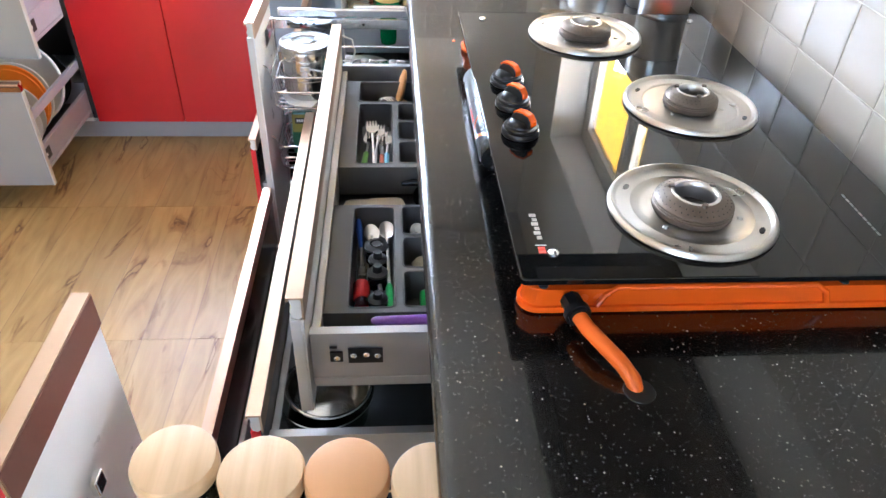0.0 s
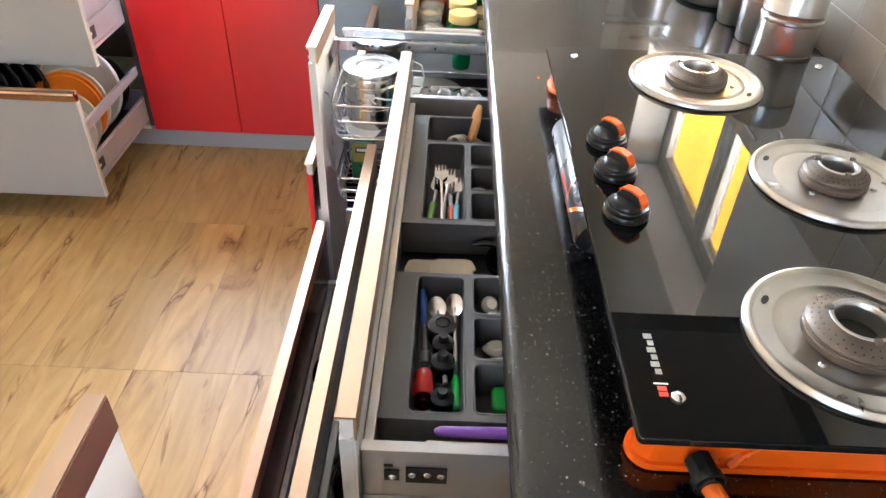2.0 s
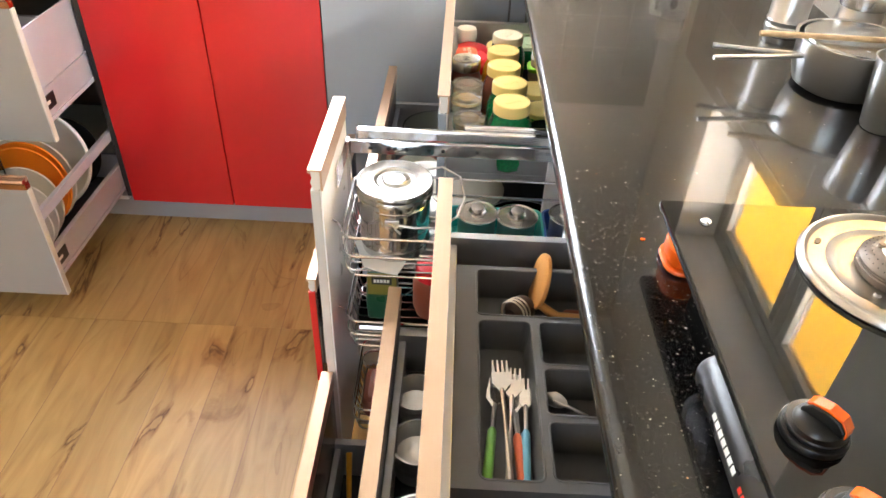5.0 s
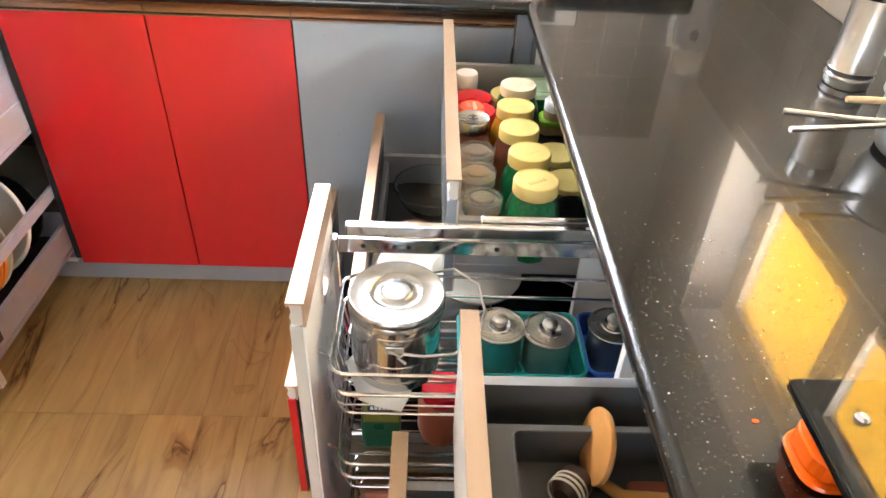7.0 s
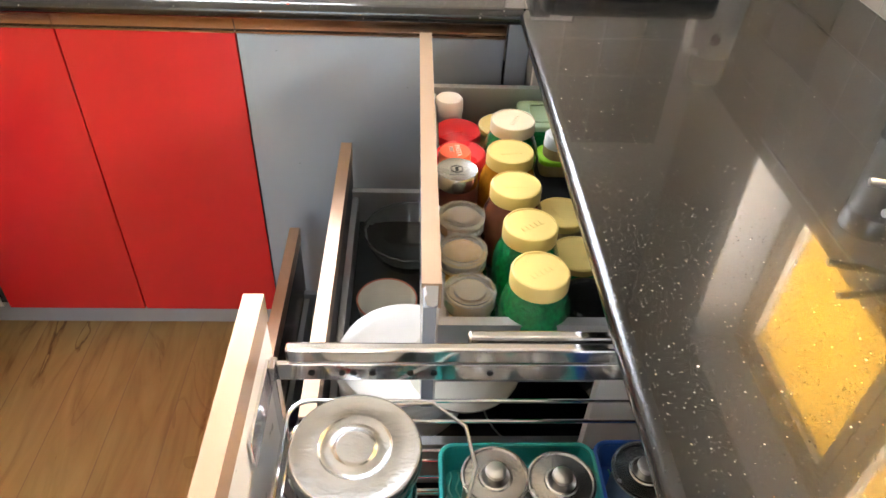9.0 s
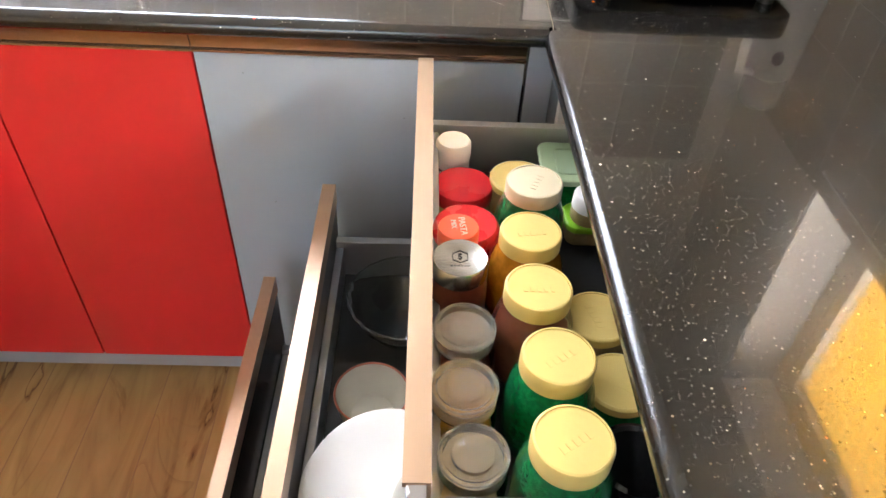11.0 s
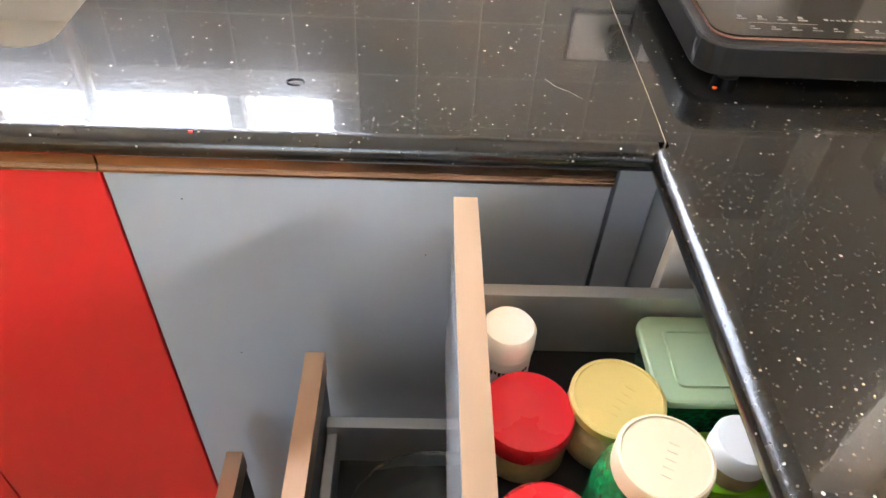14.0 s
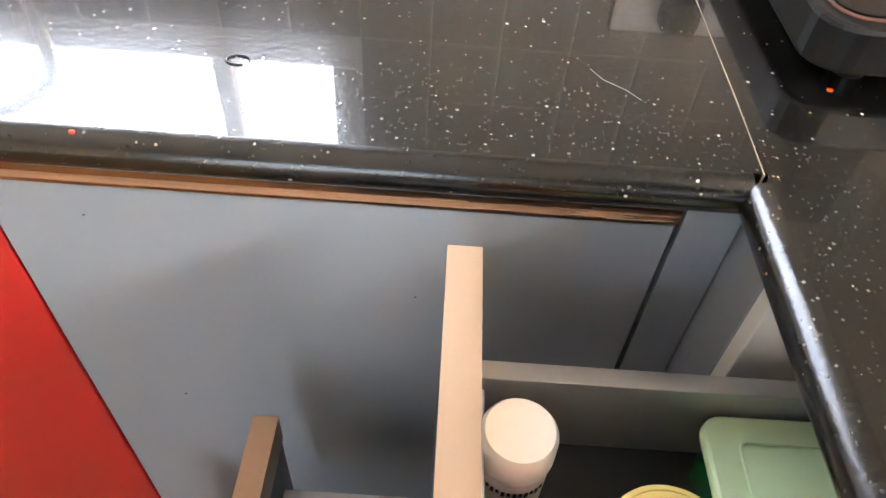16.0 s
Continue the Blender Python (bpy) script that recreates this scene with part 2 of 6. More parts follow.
ROSE_SHEEN = shader("polished_rose_gold_aluminium", (0.5, 0.33, 0.22), 0.34, 0.6, vary=0.07, scale=30, fine=260, bump=0.05, stretch=(1, 0.05, 1), rough_vary=0.1)
ROSE = shader("rose_gold_aluminium", (0.44, 0.312, 0.212), 0.42, 1.0, vary=0.07, scale=30, fine=260, bump=0.05, stretch=(1, 0.05, 1), rough_vary=0.1)
ROSE_X = shader("rose_gold_profile", (0.46, 0.29, 0.2), 0.26, 1.0, vary=0.12, scale=30, fine=260, bump=0.05, stretch=(0.05, 1, 1))
BOXSTEEL = shader("silver_grey_drawer_metal", (0.46, 0.46, 0.47), 0.36, 0.75, vary=0.06, fine=300, bump=0.03, stretch=(0.2, 1, 1))
BOXLILAC = shader("pale_lilac_drawer_metal", (0.42, 0.42, 0.5), 0.4, 0.1, vary=0.06, bump=0.03)
BLACKBASE = shader("black_drawer_base", (0.014, 0.014, 0.015), 0.35, vary=0.3, bump=0.1)
TRAY = shader("dark_grey_plastic_tray", (0.1, 0.096, 0.092), 0.42, vary=0.1, fine=500, bump=0.12)
CHROME = shader("chromed_wire", (0.78, 0.78, 0.79), 0.13, 1.0, vary=0.06, bump=0.02)
STEEL = shader("brushed_stainless_steel", (0.56, 0.55, 0.53), 0.3, 1.0, vary=0.09, scale=8, fine=320, bump=0.04, stretch=(1, 1, 0.12))
MIRRORSTEEL = shader("polished_stainless_steel", (0.58, 0.57, 0.555), 0.14, 1.0, vary=0.08, scale=8, fine=320, bump=0.03, stretch=(1, 1, 0.12))
STEELLID = shader("scratched_stainless_lid", (0.46, 0.455, 0.44), 0.24, 1.0, vary=0.22, scale=45, fine=260, bump=0.14)
DRIP = shader("stained_steel_drip_tray", (0.56, 0.54, 0.5), 0.3, 1.0, vary=0.16, scale=18, bump=0.08, tint=(0.66, 0.63, 0.58))
BURNER = shader("worn_cast_burner", (0.2, 0.17, 0.145), 0.42, 0.75, vary=0.3, scale=50, fine=420, bump=0.1)
HOBGLASS = shader("black_toughened_glass", (0.006, 0.006, 0.006), 0.018, vary=0.2, scale=6, bump=0.0, rough_vary=0.008)
HOBGLASS.node_tree.nodes["Principled BSDF"].inputs["IOR"].default_value = 1.5
ORANGE = shader("orange_enamel", (0.78, 0.11, 0.005), 0.25, vary=0.1, scale=20, bump=0.04, coat=0.3)
ORANGERUB = shader("orange_rubber_hose", (0.7, 0.13, 0.008), 0.5, vary=0.15, scale=50, bump=0.1)
BLACKPL = shader("black_plastic", (0.009, 0.009, 0.0095), 0.35, vary=0.2, bump=0.06)
BLACKSAT = shader("black_satin_enamel", (0.012, 0.012, 0.013), 0.28, vary=0.2, bump=0.02)
BLACKGL = shader("black_gloss_plastic", (0.006, 0.006, 0.0065), 0.1, vary=0.2, bump=0.01)
PANELGL = shader("dark_ceramic_glass", (0.014, 0.011, 0.009), 0.08, vary=0.15, bump=0.0, rough_vary=0.02)
PRINT = shader("white_print", (0.7, 0.7, 0.68), 0.5, vary=0.02, bump=0.0)
PRINTDIM = shader("dim_silver_print", (0.3, 0.29, 0.27), 0.5, vary=0.1, bump=0.0)
GREYPRINT = shader("grey_print", (0.13, 0.125, 0.115), 0.5, vary=0.05, bump=0.0)
LIPBRONZE = shader("brown_bronze_lip", (0.2, 0.1, 0.075), 0.35, 0.4, vary=0.12, scale=20, bump=0.04)
OLDFILL = shader("dull_joint_filler", (0.3, 0.26, 0.2), 0.6, vary=0.4, scale=60, bump=0.2)
REDPRINT = shader("red_print", (0.7, 0.04, 0.02), 0.5, vary=0.02, bump=0.0)
BLACKPRINT = shader("black_print", (0.02, 0.02, 0.02), 0.5, vary=0.02, bump=0.0)
WOODLID = shader("pale_beech_lid", (0.6, 0.39, 0.2), 0.45, vary=0.34, scale=75, fine=140, bump=0.25, stretch=(1, 0.06, 1), tint=(0.74, 0.53, 0.32))
WOODLID_WARM = shader("warm_beech_lid", (0.52, 0.27, 0.115), 0.45, vary=0.3, scale=26, fine=90, bump=0.12, stretch=(0.5, 0.12, 1))
WOOD = shader("orange_brown_wood", (0.52, 0.24, 0.07), 0.4, vary=0.25, scale=30, bump=0.1, stretch=(0.15, 1, 1))
DARKWOOD = shader("dark_wood", (0.06, 0.03, 0.018), 0.35, vary=0.3, scale=30, bump=0.1)
SMOKEGLASS = shader("greenish_bowl_glass", (0.86, 0.9, 0.87), 0.02, vary=0.02, trans=1.0, bump=0.02, rough_vary=0.0)
GLASS = shader("clear_glass", (0.95, 0.96, 0.95), 0.03, vary=0.01, trans=1.0, bump=0.0, rough_vary=0.0)
CLEARLID = shader("clear_moulded_plastic", (0.98, 0.98, 0.96), 0.03, vary=0.02, trans=0.88, bump=0.02, rough_vary=0.01)
PANE = shader("window_pane_glass", (1, 1, 1), 0.02, vary=0.0, trans=1.0, ior=1.02, bump=0.0, rough_vary=0.0)
YLID = shader("pale_yellow_plastic_lid", (0.7, 0.54, 0.18), 0.42, vary=0.06, bump=0.06)
CLID = shader("cream_plastic_lid", (0.68, 0.6, 0.42), 0.42, vary=0.06, bump=0.06)
GREENPET = shader("green_clear_plastic", (0.006, 0.25, 0.08), 0.12, vary=0.75, scale=170, fine=240, trans=0.3, bump=0.6, coat=0.5)
AMBER = shader("amber_spice_behind_plastic", (0.5, 0.21, 0.018), 0.18, vary=0.55, scale=110, coat=0.5, bump=0.15)
ROSEPET = shader("brown_pink_clear_plastic", (0.26, 0.085, 0.05), 0.15, vary=0.35, scale=45, trans=0.25, coat=0.4, bump=0.1)
DARKSPICE = shader("dark_red_spice", (0.14, 0.035, 0.022), 0.3, vary=0.4, scale=70, coat=0.6, bump=0.2)
YSPICE = shader("golden_spice", (0.55, 0.27, 0.02), 0.3, vary=0.3, scale=70, coat=0.6, bump=0.2)
BEIGESPICE = shader("beige_grains", (0.5, 0.36, 0.19), 0.4, vary=0.3, scale=150, coat=0.6, bump=0.3)
PASTA = shader("golden_dry_snacks", (0.6, 0.36, 0.1), 0.5, vary=0.4, scale=110, bump=0.5, coat=0.4)
PALEGRAIN = shader("pale_golden_grains", (0.82, 0.6, 0.3), 0.5, vary=0.3, scale=140, bump=0.3)
REDPL = shader("red_plastic_lid", (0.68, 0.018, 0.03), 0.28, vary=0.05, bump=0.02)
REDSTICK = shader("orange_red_sticker", (0.8, 0.13, 0.065), 0.35, vary=0.03, bump=0.01)
GREYBODY = shader("dull_grey_white_plastic", (0.42, 0.4, 0.37), 0.35, vary=0.05, bump=0.03)
WHITEPL = shader("white_plastic", (0.85, 0.84, 0.83), 0.35, vary=0.03, bump=0.03)
GREENLID = shader("pale_green_plastic_lid", (0.4, 0.53, 0.33), 0.4, vary=0.05, bump=0.04)
LIME = shader("lime_green_plastic", (0.28, 0.6, 0.03), 0.3, vary=0.06, bump=0.03)
TEAL = shader("teal_plastic", (0.015, 0.32, 0.31), 0.3, vary=0.1, bump=0.05)
PALETEAL = shader("pale_teal_plastic", (0.12, 0.5, 0.47), 0.35, vary=0.1, bump=0.03)
BLUEPL = shader("blue_plastic", (0.02, 0.09, 0.4), 0.3, vary=0.15, bump=0.05)
CERAMIC = shader("white_glazed_ceramic", (0.8, 0.79, 0.77), 0.15, vary=0.03, bump=0.01, coat=0.3)
OFFCER = shader("offwhite_ceramic", (0.62, 0.6, 0.53), 0.2, vary=0.06, bump=0.02)
ORPLATE = shader("orange_melamine", (0.85, 0.24, 0.015), 0.3, vary=0.05, bump=0.02)
CARD = shader("beige_card", (0.6, 0.52, 0.4), 0.6, vary=0.08, bump=0.06)
PAPER = shader("white_paper", (0.75, 0.73, 0.7), 0.7, vary=0.06, bump=0.15)
PURPLE = shader("purple_plastic", (0.2, 0.07, 0.42), 0.35, vary=0.08, bump=0.03)
GREENH = shader("green_handle_plastic", (0.2, 0.45, 0.07), 0.35, vary=0.06, bump=0.03)
DGREEN = shader("bright_green_plastic", (0.01, 0.33, 0.05), 0.3, vary=0.08, bump=0.03)
ORH = shader("coral_handle_plastic", (0.75, 0.16, 0.06), 0.35, vary=0.06, bump=0.03)
BLUEH = shader("sky_blue_handle_plastic", (0.16, 0.45, 0.6), 0.35, vary=0.06, bump=0.03)
REDCLEAR = shader("red_clear_plastic", (0.6, 0.02, 0.02), 0.12, vary=0.15, trans=0.3, bump=0.05)
PACKET = shader("green_packet_foil", (0.015, 0.075, 0.035), 0.3, vary=0.25, scale=25, bump=0.2)
PACKYEL = shader("yellow_packet_print", (0.2, 0.17, 0.03), 0.35, vary=0.15, bump=0.1)
CLAY = shader("terracotta_red_jar", (0.35, 0.1, 0.06), 0.35, vary=0.15, bump=0.06)
YELLOWWALL = shader("yellow_facade_paint", (0.92, 0.475, 0.025), 0.8, vary=0.08, scale=1.5, bump=0.1)
ALUFRAME = shader("white_window_aluminium", (0.55, 0.52, 0.47), 0.4, 0.1, vary=0.05, bump=0.03)
SEALANT = shader("yellowed_sealant", (0.66, 0.56, 0.4), 0.5, vary=0.25, scale=50, bump=0.2)
EARTH = shader("pale_dusty_ground", (0.4, 0.36, 0.3), 0.9, vary=0.2, scale=2, bump=0.3)


# ---- building helpers ----
ORIGIN = {}


def thing(name, at, label="", category="", group="", kind=""):
    ob = new(name)
    ob.location = at
    ob.empty_display_size = 0.03
    ORIGIN[ob.name] = Vector(at)
    return tagged(ob, label, category, group, kind)


def mesh_of(name, bm, material, smooth=False):
    bmesh.ops.recalc_face_normals(bm, faces=bm.faces)
    if smooth:
        for f in bm.faces:
            f.smooth = True
    me = bpy.data.meshes.new(name)
    bm.to_mesh(me)
    bm.free()
    if smooth:
        me.set_sharp_from_angle(angle=radians(38))
    me.materials.append(material)
    return me


def soften(ob, width):
    mod = ob.modifiers.new("bevel", "BEVEL")
    mod.width, mod.segments, mod.limit_method, mod.angle_limit = width, 2, "ANGLE", radians(40)


def part(name, bm, material, parent, label="", smooth=False, bevel=0.0):
    """One mesh, given in the world's metres, as a part of parent."""
    o = ORIGIN[parent.name]
    bmesh.ops.translate(bm, vec=-o, verts=bm.verts)
    ob = new(name, mesh_of(name, bm, material, smooth))
    ob.parent = parent
    ORIGIN[ob.name] = o
    if bevel:
        soften(ob, bevel)
    return tagged(ob, label)


def single(name, bm, material, at, label="", category="", group="", kind="", smooth=False, bevel=0.0):
    """A thing that is one mesh, given in the world's metres, with its origin at its base."""
    bmesh.ops.translate(bm, vec=-Vector(at), verts=bm.verts)
    ob = new(name, mesh_of(name, bm, material, smooth))
    ob.location = at
    ORIGIN[ob.name] = Vector(at)
    if bevel:
        soften(ob, bevel)
    return tagged(ob, label, category, group, kind)


def box(x0, x1, y0, y1, z0, z1, bm=None):
    bm = bm or bmesh.new()
    v = [bm.verts.new((x, y, z)) for z in (z0, z1) for x, y in ((x0, y0), (x1, y0), (x1, y1), (x0, y1))]
    for f in ((3, 2, 1, 0), (4, 5, 6, 7), (0, 1, 5, 4), (1, 2, 6, 5), (2, 3, 7, 6), (3, 0, 4, 7)):
        bm.faces.new([v[i] for i in f])
    return bm


def lathe(at, profile, seg=40, bm=None, lean=None):
    """A turned shape: (radius, height) pairs about an upright axis at a place."""
    bm = bm or bmesh.new()
    m = Matrix.Translation(at) @ (lean or Matrix())
    rings = []
    for r, z in profile:
        if r < 1e-5:
            rings.append([bm.verts.new(m @ Vector((0, 0, z)))])
        else:
            rings.append([bm.verts.new(m @ Vector((r * math.cos(2 * math.pi * i / seg), r * math.sin(2 * math.pi * i / seg), z))) for i in range(seg)])
    for a, b in zip(rings, rings[1:]):
        for i in range(seg):
            j = (i + 1) % seg
            if len(a) == 1 and len(b) > 1:
                bm.faces.new((a[0], b[i], b[j]))
            elif len(b) == 1 and len(a) > 1:
                bm.faces.new((a[i], a[j], b[0]))
            elif len(a) > 1:
                bm.faces.new((a[i], a[j], b[j], b[i]))
    return bm


def tube(points, r, seg=8, bm=None, closed=False):
    """A round rod along points; r may be one radius or one for each point."""
    bm = bm or bmesh.new()
    pts = [Vector(p) for p in points]
    rs = r if isinstance(r, (list, tuple)) else [r] * len(pts)
    rings, up = [], None
    n = len(pts)
    for i, p in enumerate(pts):
        a = pts[(i - 1) % n] if closed or i else p
        b = pts[(i + 1) % n] if closed or i < n - 1 else p
        d = (b - a).normalized()
        if up is None:
            up = d.orthogonal().normalized()
        up = (up - d * up.dot(d)).normalized()
        side = d.cross(up)
        rings.append([bm.verts.new(p + rs[i] * (math.cos(2 * math.pi * k / seg) * up + math.sin(2 * math.pi * k / seg) * side)) for k in range(seg)])
    for a, b in list(zip(rings, rings[1:])) + ([(rings[-1], rings[0])] if closed else []):
        for k in range(seg):
            bm.faces.new((a[k], a[(k + 1) % seg], b[(k + 1) % seg], b[k]))
    if not closed:
        bm.faces.new(rings[0][::-1])
        bm.faces.new(rings[-1])
    return bm


def prism(outline, axis, a, b, bm=None):
    """An outline of (u, v) drawn out along x, y or z from a to b."""
    bm = bm or bmesh.new()
    put = {"x": lambda u, v, w: (w, u, v), "y": lambda u, v, w: (u, w, v), "z": lambda u, v, w: (u, v, w)}[axis]
    lo = [bm.verts.new(put(u, v, a)) for u, v in outline]
    hi = [bm.verts.new(put(u, v, b)) for u, v in outline]
    n = len(outline)
    for i in range(n):
        bm.faces.new((lo[i], lo[(i + 1) % n], hi[(i + 1) % n], hi[i]))
    bm.faces.new(lo[::-1])
    bm.faces.new(hi)
    return bm


def rounded(x0, x1, y0, y1, r, seg=5):
    """The outline of a rectangle with round corners."""
    out = []
    for cx, cy, a0 in ((x1 - r, y1 - r, 0), (x0 + r, y1 - r, 90), (x0 + r, y0 + r, 180), (x1 - r, y0 + r, 270)):
        for k in range(seg + 1):
            a = radians(a0 + 90 * k / seg)
            out.append((cx + r * math.cos(a), cy + r * math.sin(a)))
    return out


def words(text, size, m, material, parent=None, name="lettering", depth=0.0006):
    """Raised lettering as a mesh, in the pose m."""
    cu = bpy.data.curves.new(name, "FONT")
    cu.body, cu.size, cu.extrude, cu.align_x, cu.align_y, cu.resolution_u = text, size, depth, "CENTER", "CENTER", 3
    tmp = bpy.data.objects.new(name, cu)
    me = bpy.data.meshes.new_from_object(tmp)
    bpy.data.objects.remove(tmp)
    me.transform(m)
    if parent:
        me.transform(Matrix.Translation(-ORIGIN[parent.name]))
    me.materials.append(material)
    ob = new(name, me)
    ob.parent = parent
    return ob


# ---- the room ----
X0, X1, Y0, Y1, ZC = -2.5, 0.67, -1.5, 3.95, 2.7


def wall_y(name, y0, y1, x0, x1, hole, material, label):
    """A wall across y with one opening (xa, xb, za, zb)."""
    xa, xb, za, zb = hole
    bm = box(x0, xa, y0, y1, 0, ZC)
    box(xb, x1, y0, y1, 0, ZC, bm)
    box(xa, xb, y0, y1, zb, ZC, bm)
    if za > 0:
        box(xa, xb, y0, y1, 0, za, bm)
    return single(name, bm, material, (0, y0, 0), label, "wall", kind="structure")


NORTH = wall_y("wall_north", Y1, Y1 + 0.15, X0, X1 + 0.2, (-1.76, -0.348, 1.265, 2.2), GREIGE, "grey-beige painted wall with a window over the sink")
# unseen wall; its doorway is assumed from the light reaching the fronts from behind
wall_y("wall_south", Y0 - 0.15, Y0, X0, X1 + 0.2, (-1.95, -0.25, 0, 2.25), PAINT, "cream painted wall with an open balcony doorway")
single("wall_west", box(X0 - 0.15, X0, Y0 - 0.15, Y1 + 0.15, 0, ZC), PAINT, (X0, 0, 0), "plain cream painted wall", "wall", kind="structure")
_bm = box(X1, X1 + 0.2, Y0, 2.42, 0, ZC)
box(X1, X1 + 0.2, 3.47, Y1, 0, ZC, _bm)
box(X1, X1 + 0.2, 2.42, 3.47, 0, 1.26, _bm)
box(X1, X1 + 0.2, 2.42, 3.47, 1.96, ZC, _bm)
EAST = single("wall_east", _bm, PAINT, (X1, 0, 0), "cream painted wall with tiled lower part and a window", "wall", kind="structure")
single("ceiling", box(X0 - 0.15, X1 + 0.2, Y0 - 0.15, Y1 + 0.15, ZC, ZC + 0.12), CEILPAINT, (0, 0, ZC), "plain cream painted ceiling", "ceiling", kind="structure")
FLOORBED = single("floor", box(X0 - 0.15, X1 + 0.2, Y0 - 0.15, Y1 + 0.15, -0.12, -0.004), GROUT, (0, 0, -0.12),
                  "oak-look floor tiles with narrow printed boards", "floor", kind="structure")
single("ground", box(-60, 60, -60, 60, -0.4, -0.13), EARTH, (0, 0, -0.4), "pale dusty ground outside the windows", "ground", kind="structure")


def window(name, along, at, a0, a1, z0, z1, mullions, label, half=0.022, sash=0.0):
    """A framed window in a wall: along x or y, with panes between mullions."""
    w = thing(name, (at, a0, z0) if along == "y" else (a0, at, z0), label, "window", kind="structure")

    def bar(u0, u1, v0, v1, d=0.045):
        return box(at, at + d, u0, u1, v0, v1) if along == "y" else box(u0, u1, at, at + d, v0, v1)

    for u0, u1, v0, v1 in ((a0, a1, z0, z0 + 0.05), (a0, a1, z1 - 0.05, z1), (a0, a0 + 0.05, z0 + 0.05, z1 - 0.05), (a1 - 0.05, a1, z0 + 0.05, z1 - 0.05)):
        part("window_frame", bar(u0, u1, v0, v1), ALUFRAME, w, bevel=0.004)
    edges = [a0 + 0.05]
    for c in sorted(mullions):
        part("mullion", bar(c - half, c + half, z0 + 0.05, z1 - 0.05, 0.04), ALUFRAME, w, bevel=0.004)
        edges += [c - half, c + half]
    edges.append(a1 - 0.05)
    for p, q in zip(edges[::2], edges[1::2]):
        bm = box(at + 0.018, at + 0.022, p, q, z0 + 0.05, z1 - 0.05) if along == "y" else box(p, q, at + 0.018, at + 0.022, z0 + 0.05, z1 - 0.05)
        pane = part("pane", bm, PANE, w)
        for u0, u1, v0, v1 in () if not sash else ((p, q, z0 + 0.051, z0 + 0.05 + sash), (p, q, z1 - 0.05 - sash, z1 - 0.051), (p + 0.001, p + sash, z0 + 0.0505 + sash, z1 - 0.0505 - sash), (q - sash, q - 0.001, z0 + 0.0505 + sash, z1 - 0.0505 - sash)):
            part("sash_bar", bar(u0, u1, v0, v1, 0.034), ALUFRAME, w, bevel=0.003)
        pane.visible_shadow = False
    return w


window("window_1", "y", X1 + 0.14, 2.42, 3.47, 1.26, 1.96, (2.9,), "white framed side window with two clear panes", sash=0.034)
window("window_2", "x", Y1 + 0.05, -1.76, -0.348, 1.265, 2.2, (-0.603, -1.15), "white framed window over the sink with bright panes", half=0.017)

# white lining added, paler than the wall, so the side window's reveal mirrors brighter
_r = thing("window_reveal", (X1, 2.42, 1.26), "white plastered reveal and sill of the side window", "reveal", kind="structure")
part("jamb_lining", box(X1 + 0.001, X1 + 0.139, 3.464, 3.469, 1.266, 1.954), WHITEPAINT, _r)
part("jamb_lining", box(X1 + 0.001, X1 + 0.139, 2.421, 2.426, 1.266, 1.954), WHITEPAINT, _r)
part("soffit_lining", box(X1 + 0.001, X1 + 0.139, 2.421, 3.469, 1.954, 1.959), WHITEPAINT, _r)
part("sill", box(X1 - 0.006, X1 + 0.139, 2.421, 3.469, 1.2605, 1.266), WHITEPAINT, _r)

# hood and dark wall cabinets over the hob, seen mirrored in the glass
_w = thing("cooker_hood", (0.5, 1.7, 1.53), "dark cooker hood on the wall above the hob", "cooker hood")
part("canopy", prism([(0.27, 1.53), (X1 - 0.002, 1.53), (X1 - 0.002, 1.86), (0.52, 1.86), (0.27, 1.57)], "y", 1.36, 2.09), BLACKGL, _w, bevel=0.004)
part("duct", box(0.48, X1 - 0.002, 1.58, 1.84, 1.861, ZC), BLACKPL, _w, bevel=0.003)
part("filter", box(0.31, 0.62, 1.42, 2.03, 1.525, 1.5298), BURNER, _w, "grey grease filter")
for _a, _b in ((0.42, 0.88), (0.885, 1.35)):
    _w = thing("wall_cabinet", (0.5, _a, 1.5), "dark brown wall cabinet beside the hood", "wall cabinet", "wall cabinets by the hood")
    part("body", box(0.36, X1 - 0.002, _a, _b, 1.5, 2.25), DARKIN, _w, bevel=0.002)
    part("door", box(0.34, 0.358, _a + 0.002, _b - 0.002, 1.5, 2.25), DARKIN, _w, bevel=0.002)

# the yellow house across the lane
_h = thing("neighbour_house", (4.2, 0, -0.13), "yellow painted house wall across the lane in sun", "house")
part("house_wall", box(4.2, 4.5, -6, 18, -0.13, 9.6), YELLOWWALL, _h)
part("roof_edge", box(4.05, 4.55, -6, 18, 9.6, 9.8), WHITEPAINT, _h, "pale concrete roof edge")

# ---- cabinets: the run along the east wall ----
TOP, EDGE = 0.87, 0.03


def nose(front, sign):
    """The half-round front edge of a worktop: outline in (across, z)."""
    r = EDGE / 2
    pts = []
    for k in range(13):
        a = radians(90 + 180 * k / 12)
        pts.append((front + sign * (r + r * math.cos(a)), TOP - r + r * math.sin(a)))
    return pts


R = EDGE / 2
WE = thing("worktop", (0.3, 1.5, TOP - EDGE), "black speckled granite worktop with a rounded front edge", "worktop")
part("slab", box(R, X1, Y0 + 0.9, Y1, TOP - EDGE, TOP), GRANITE, WE)
part("rounded_edge", prism(nose(0.0, 1), "y", Y0 + 0.9, 3.234), GRANITE_EDGE, WE, smooth=True)
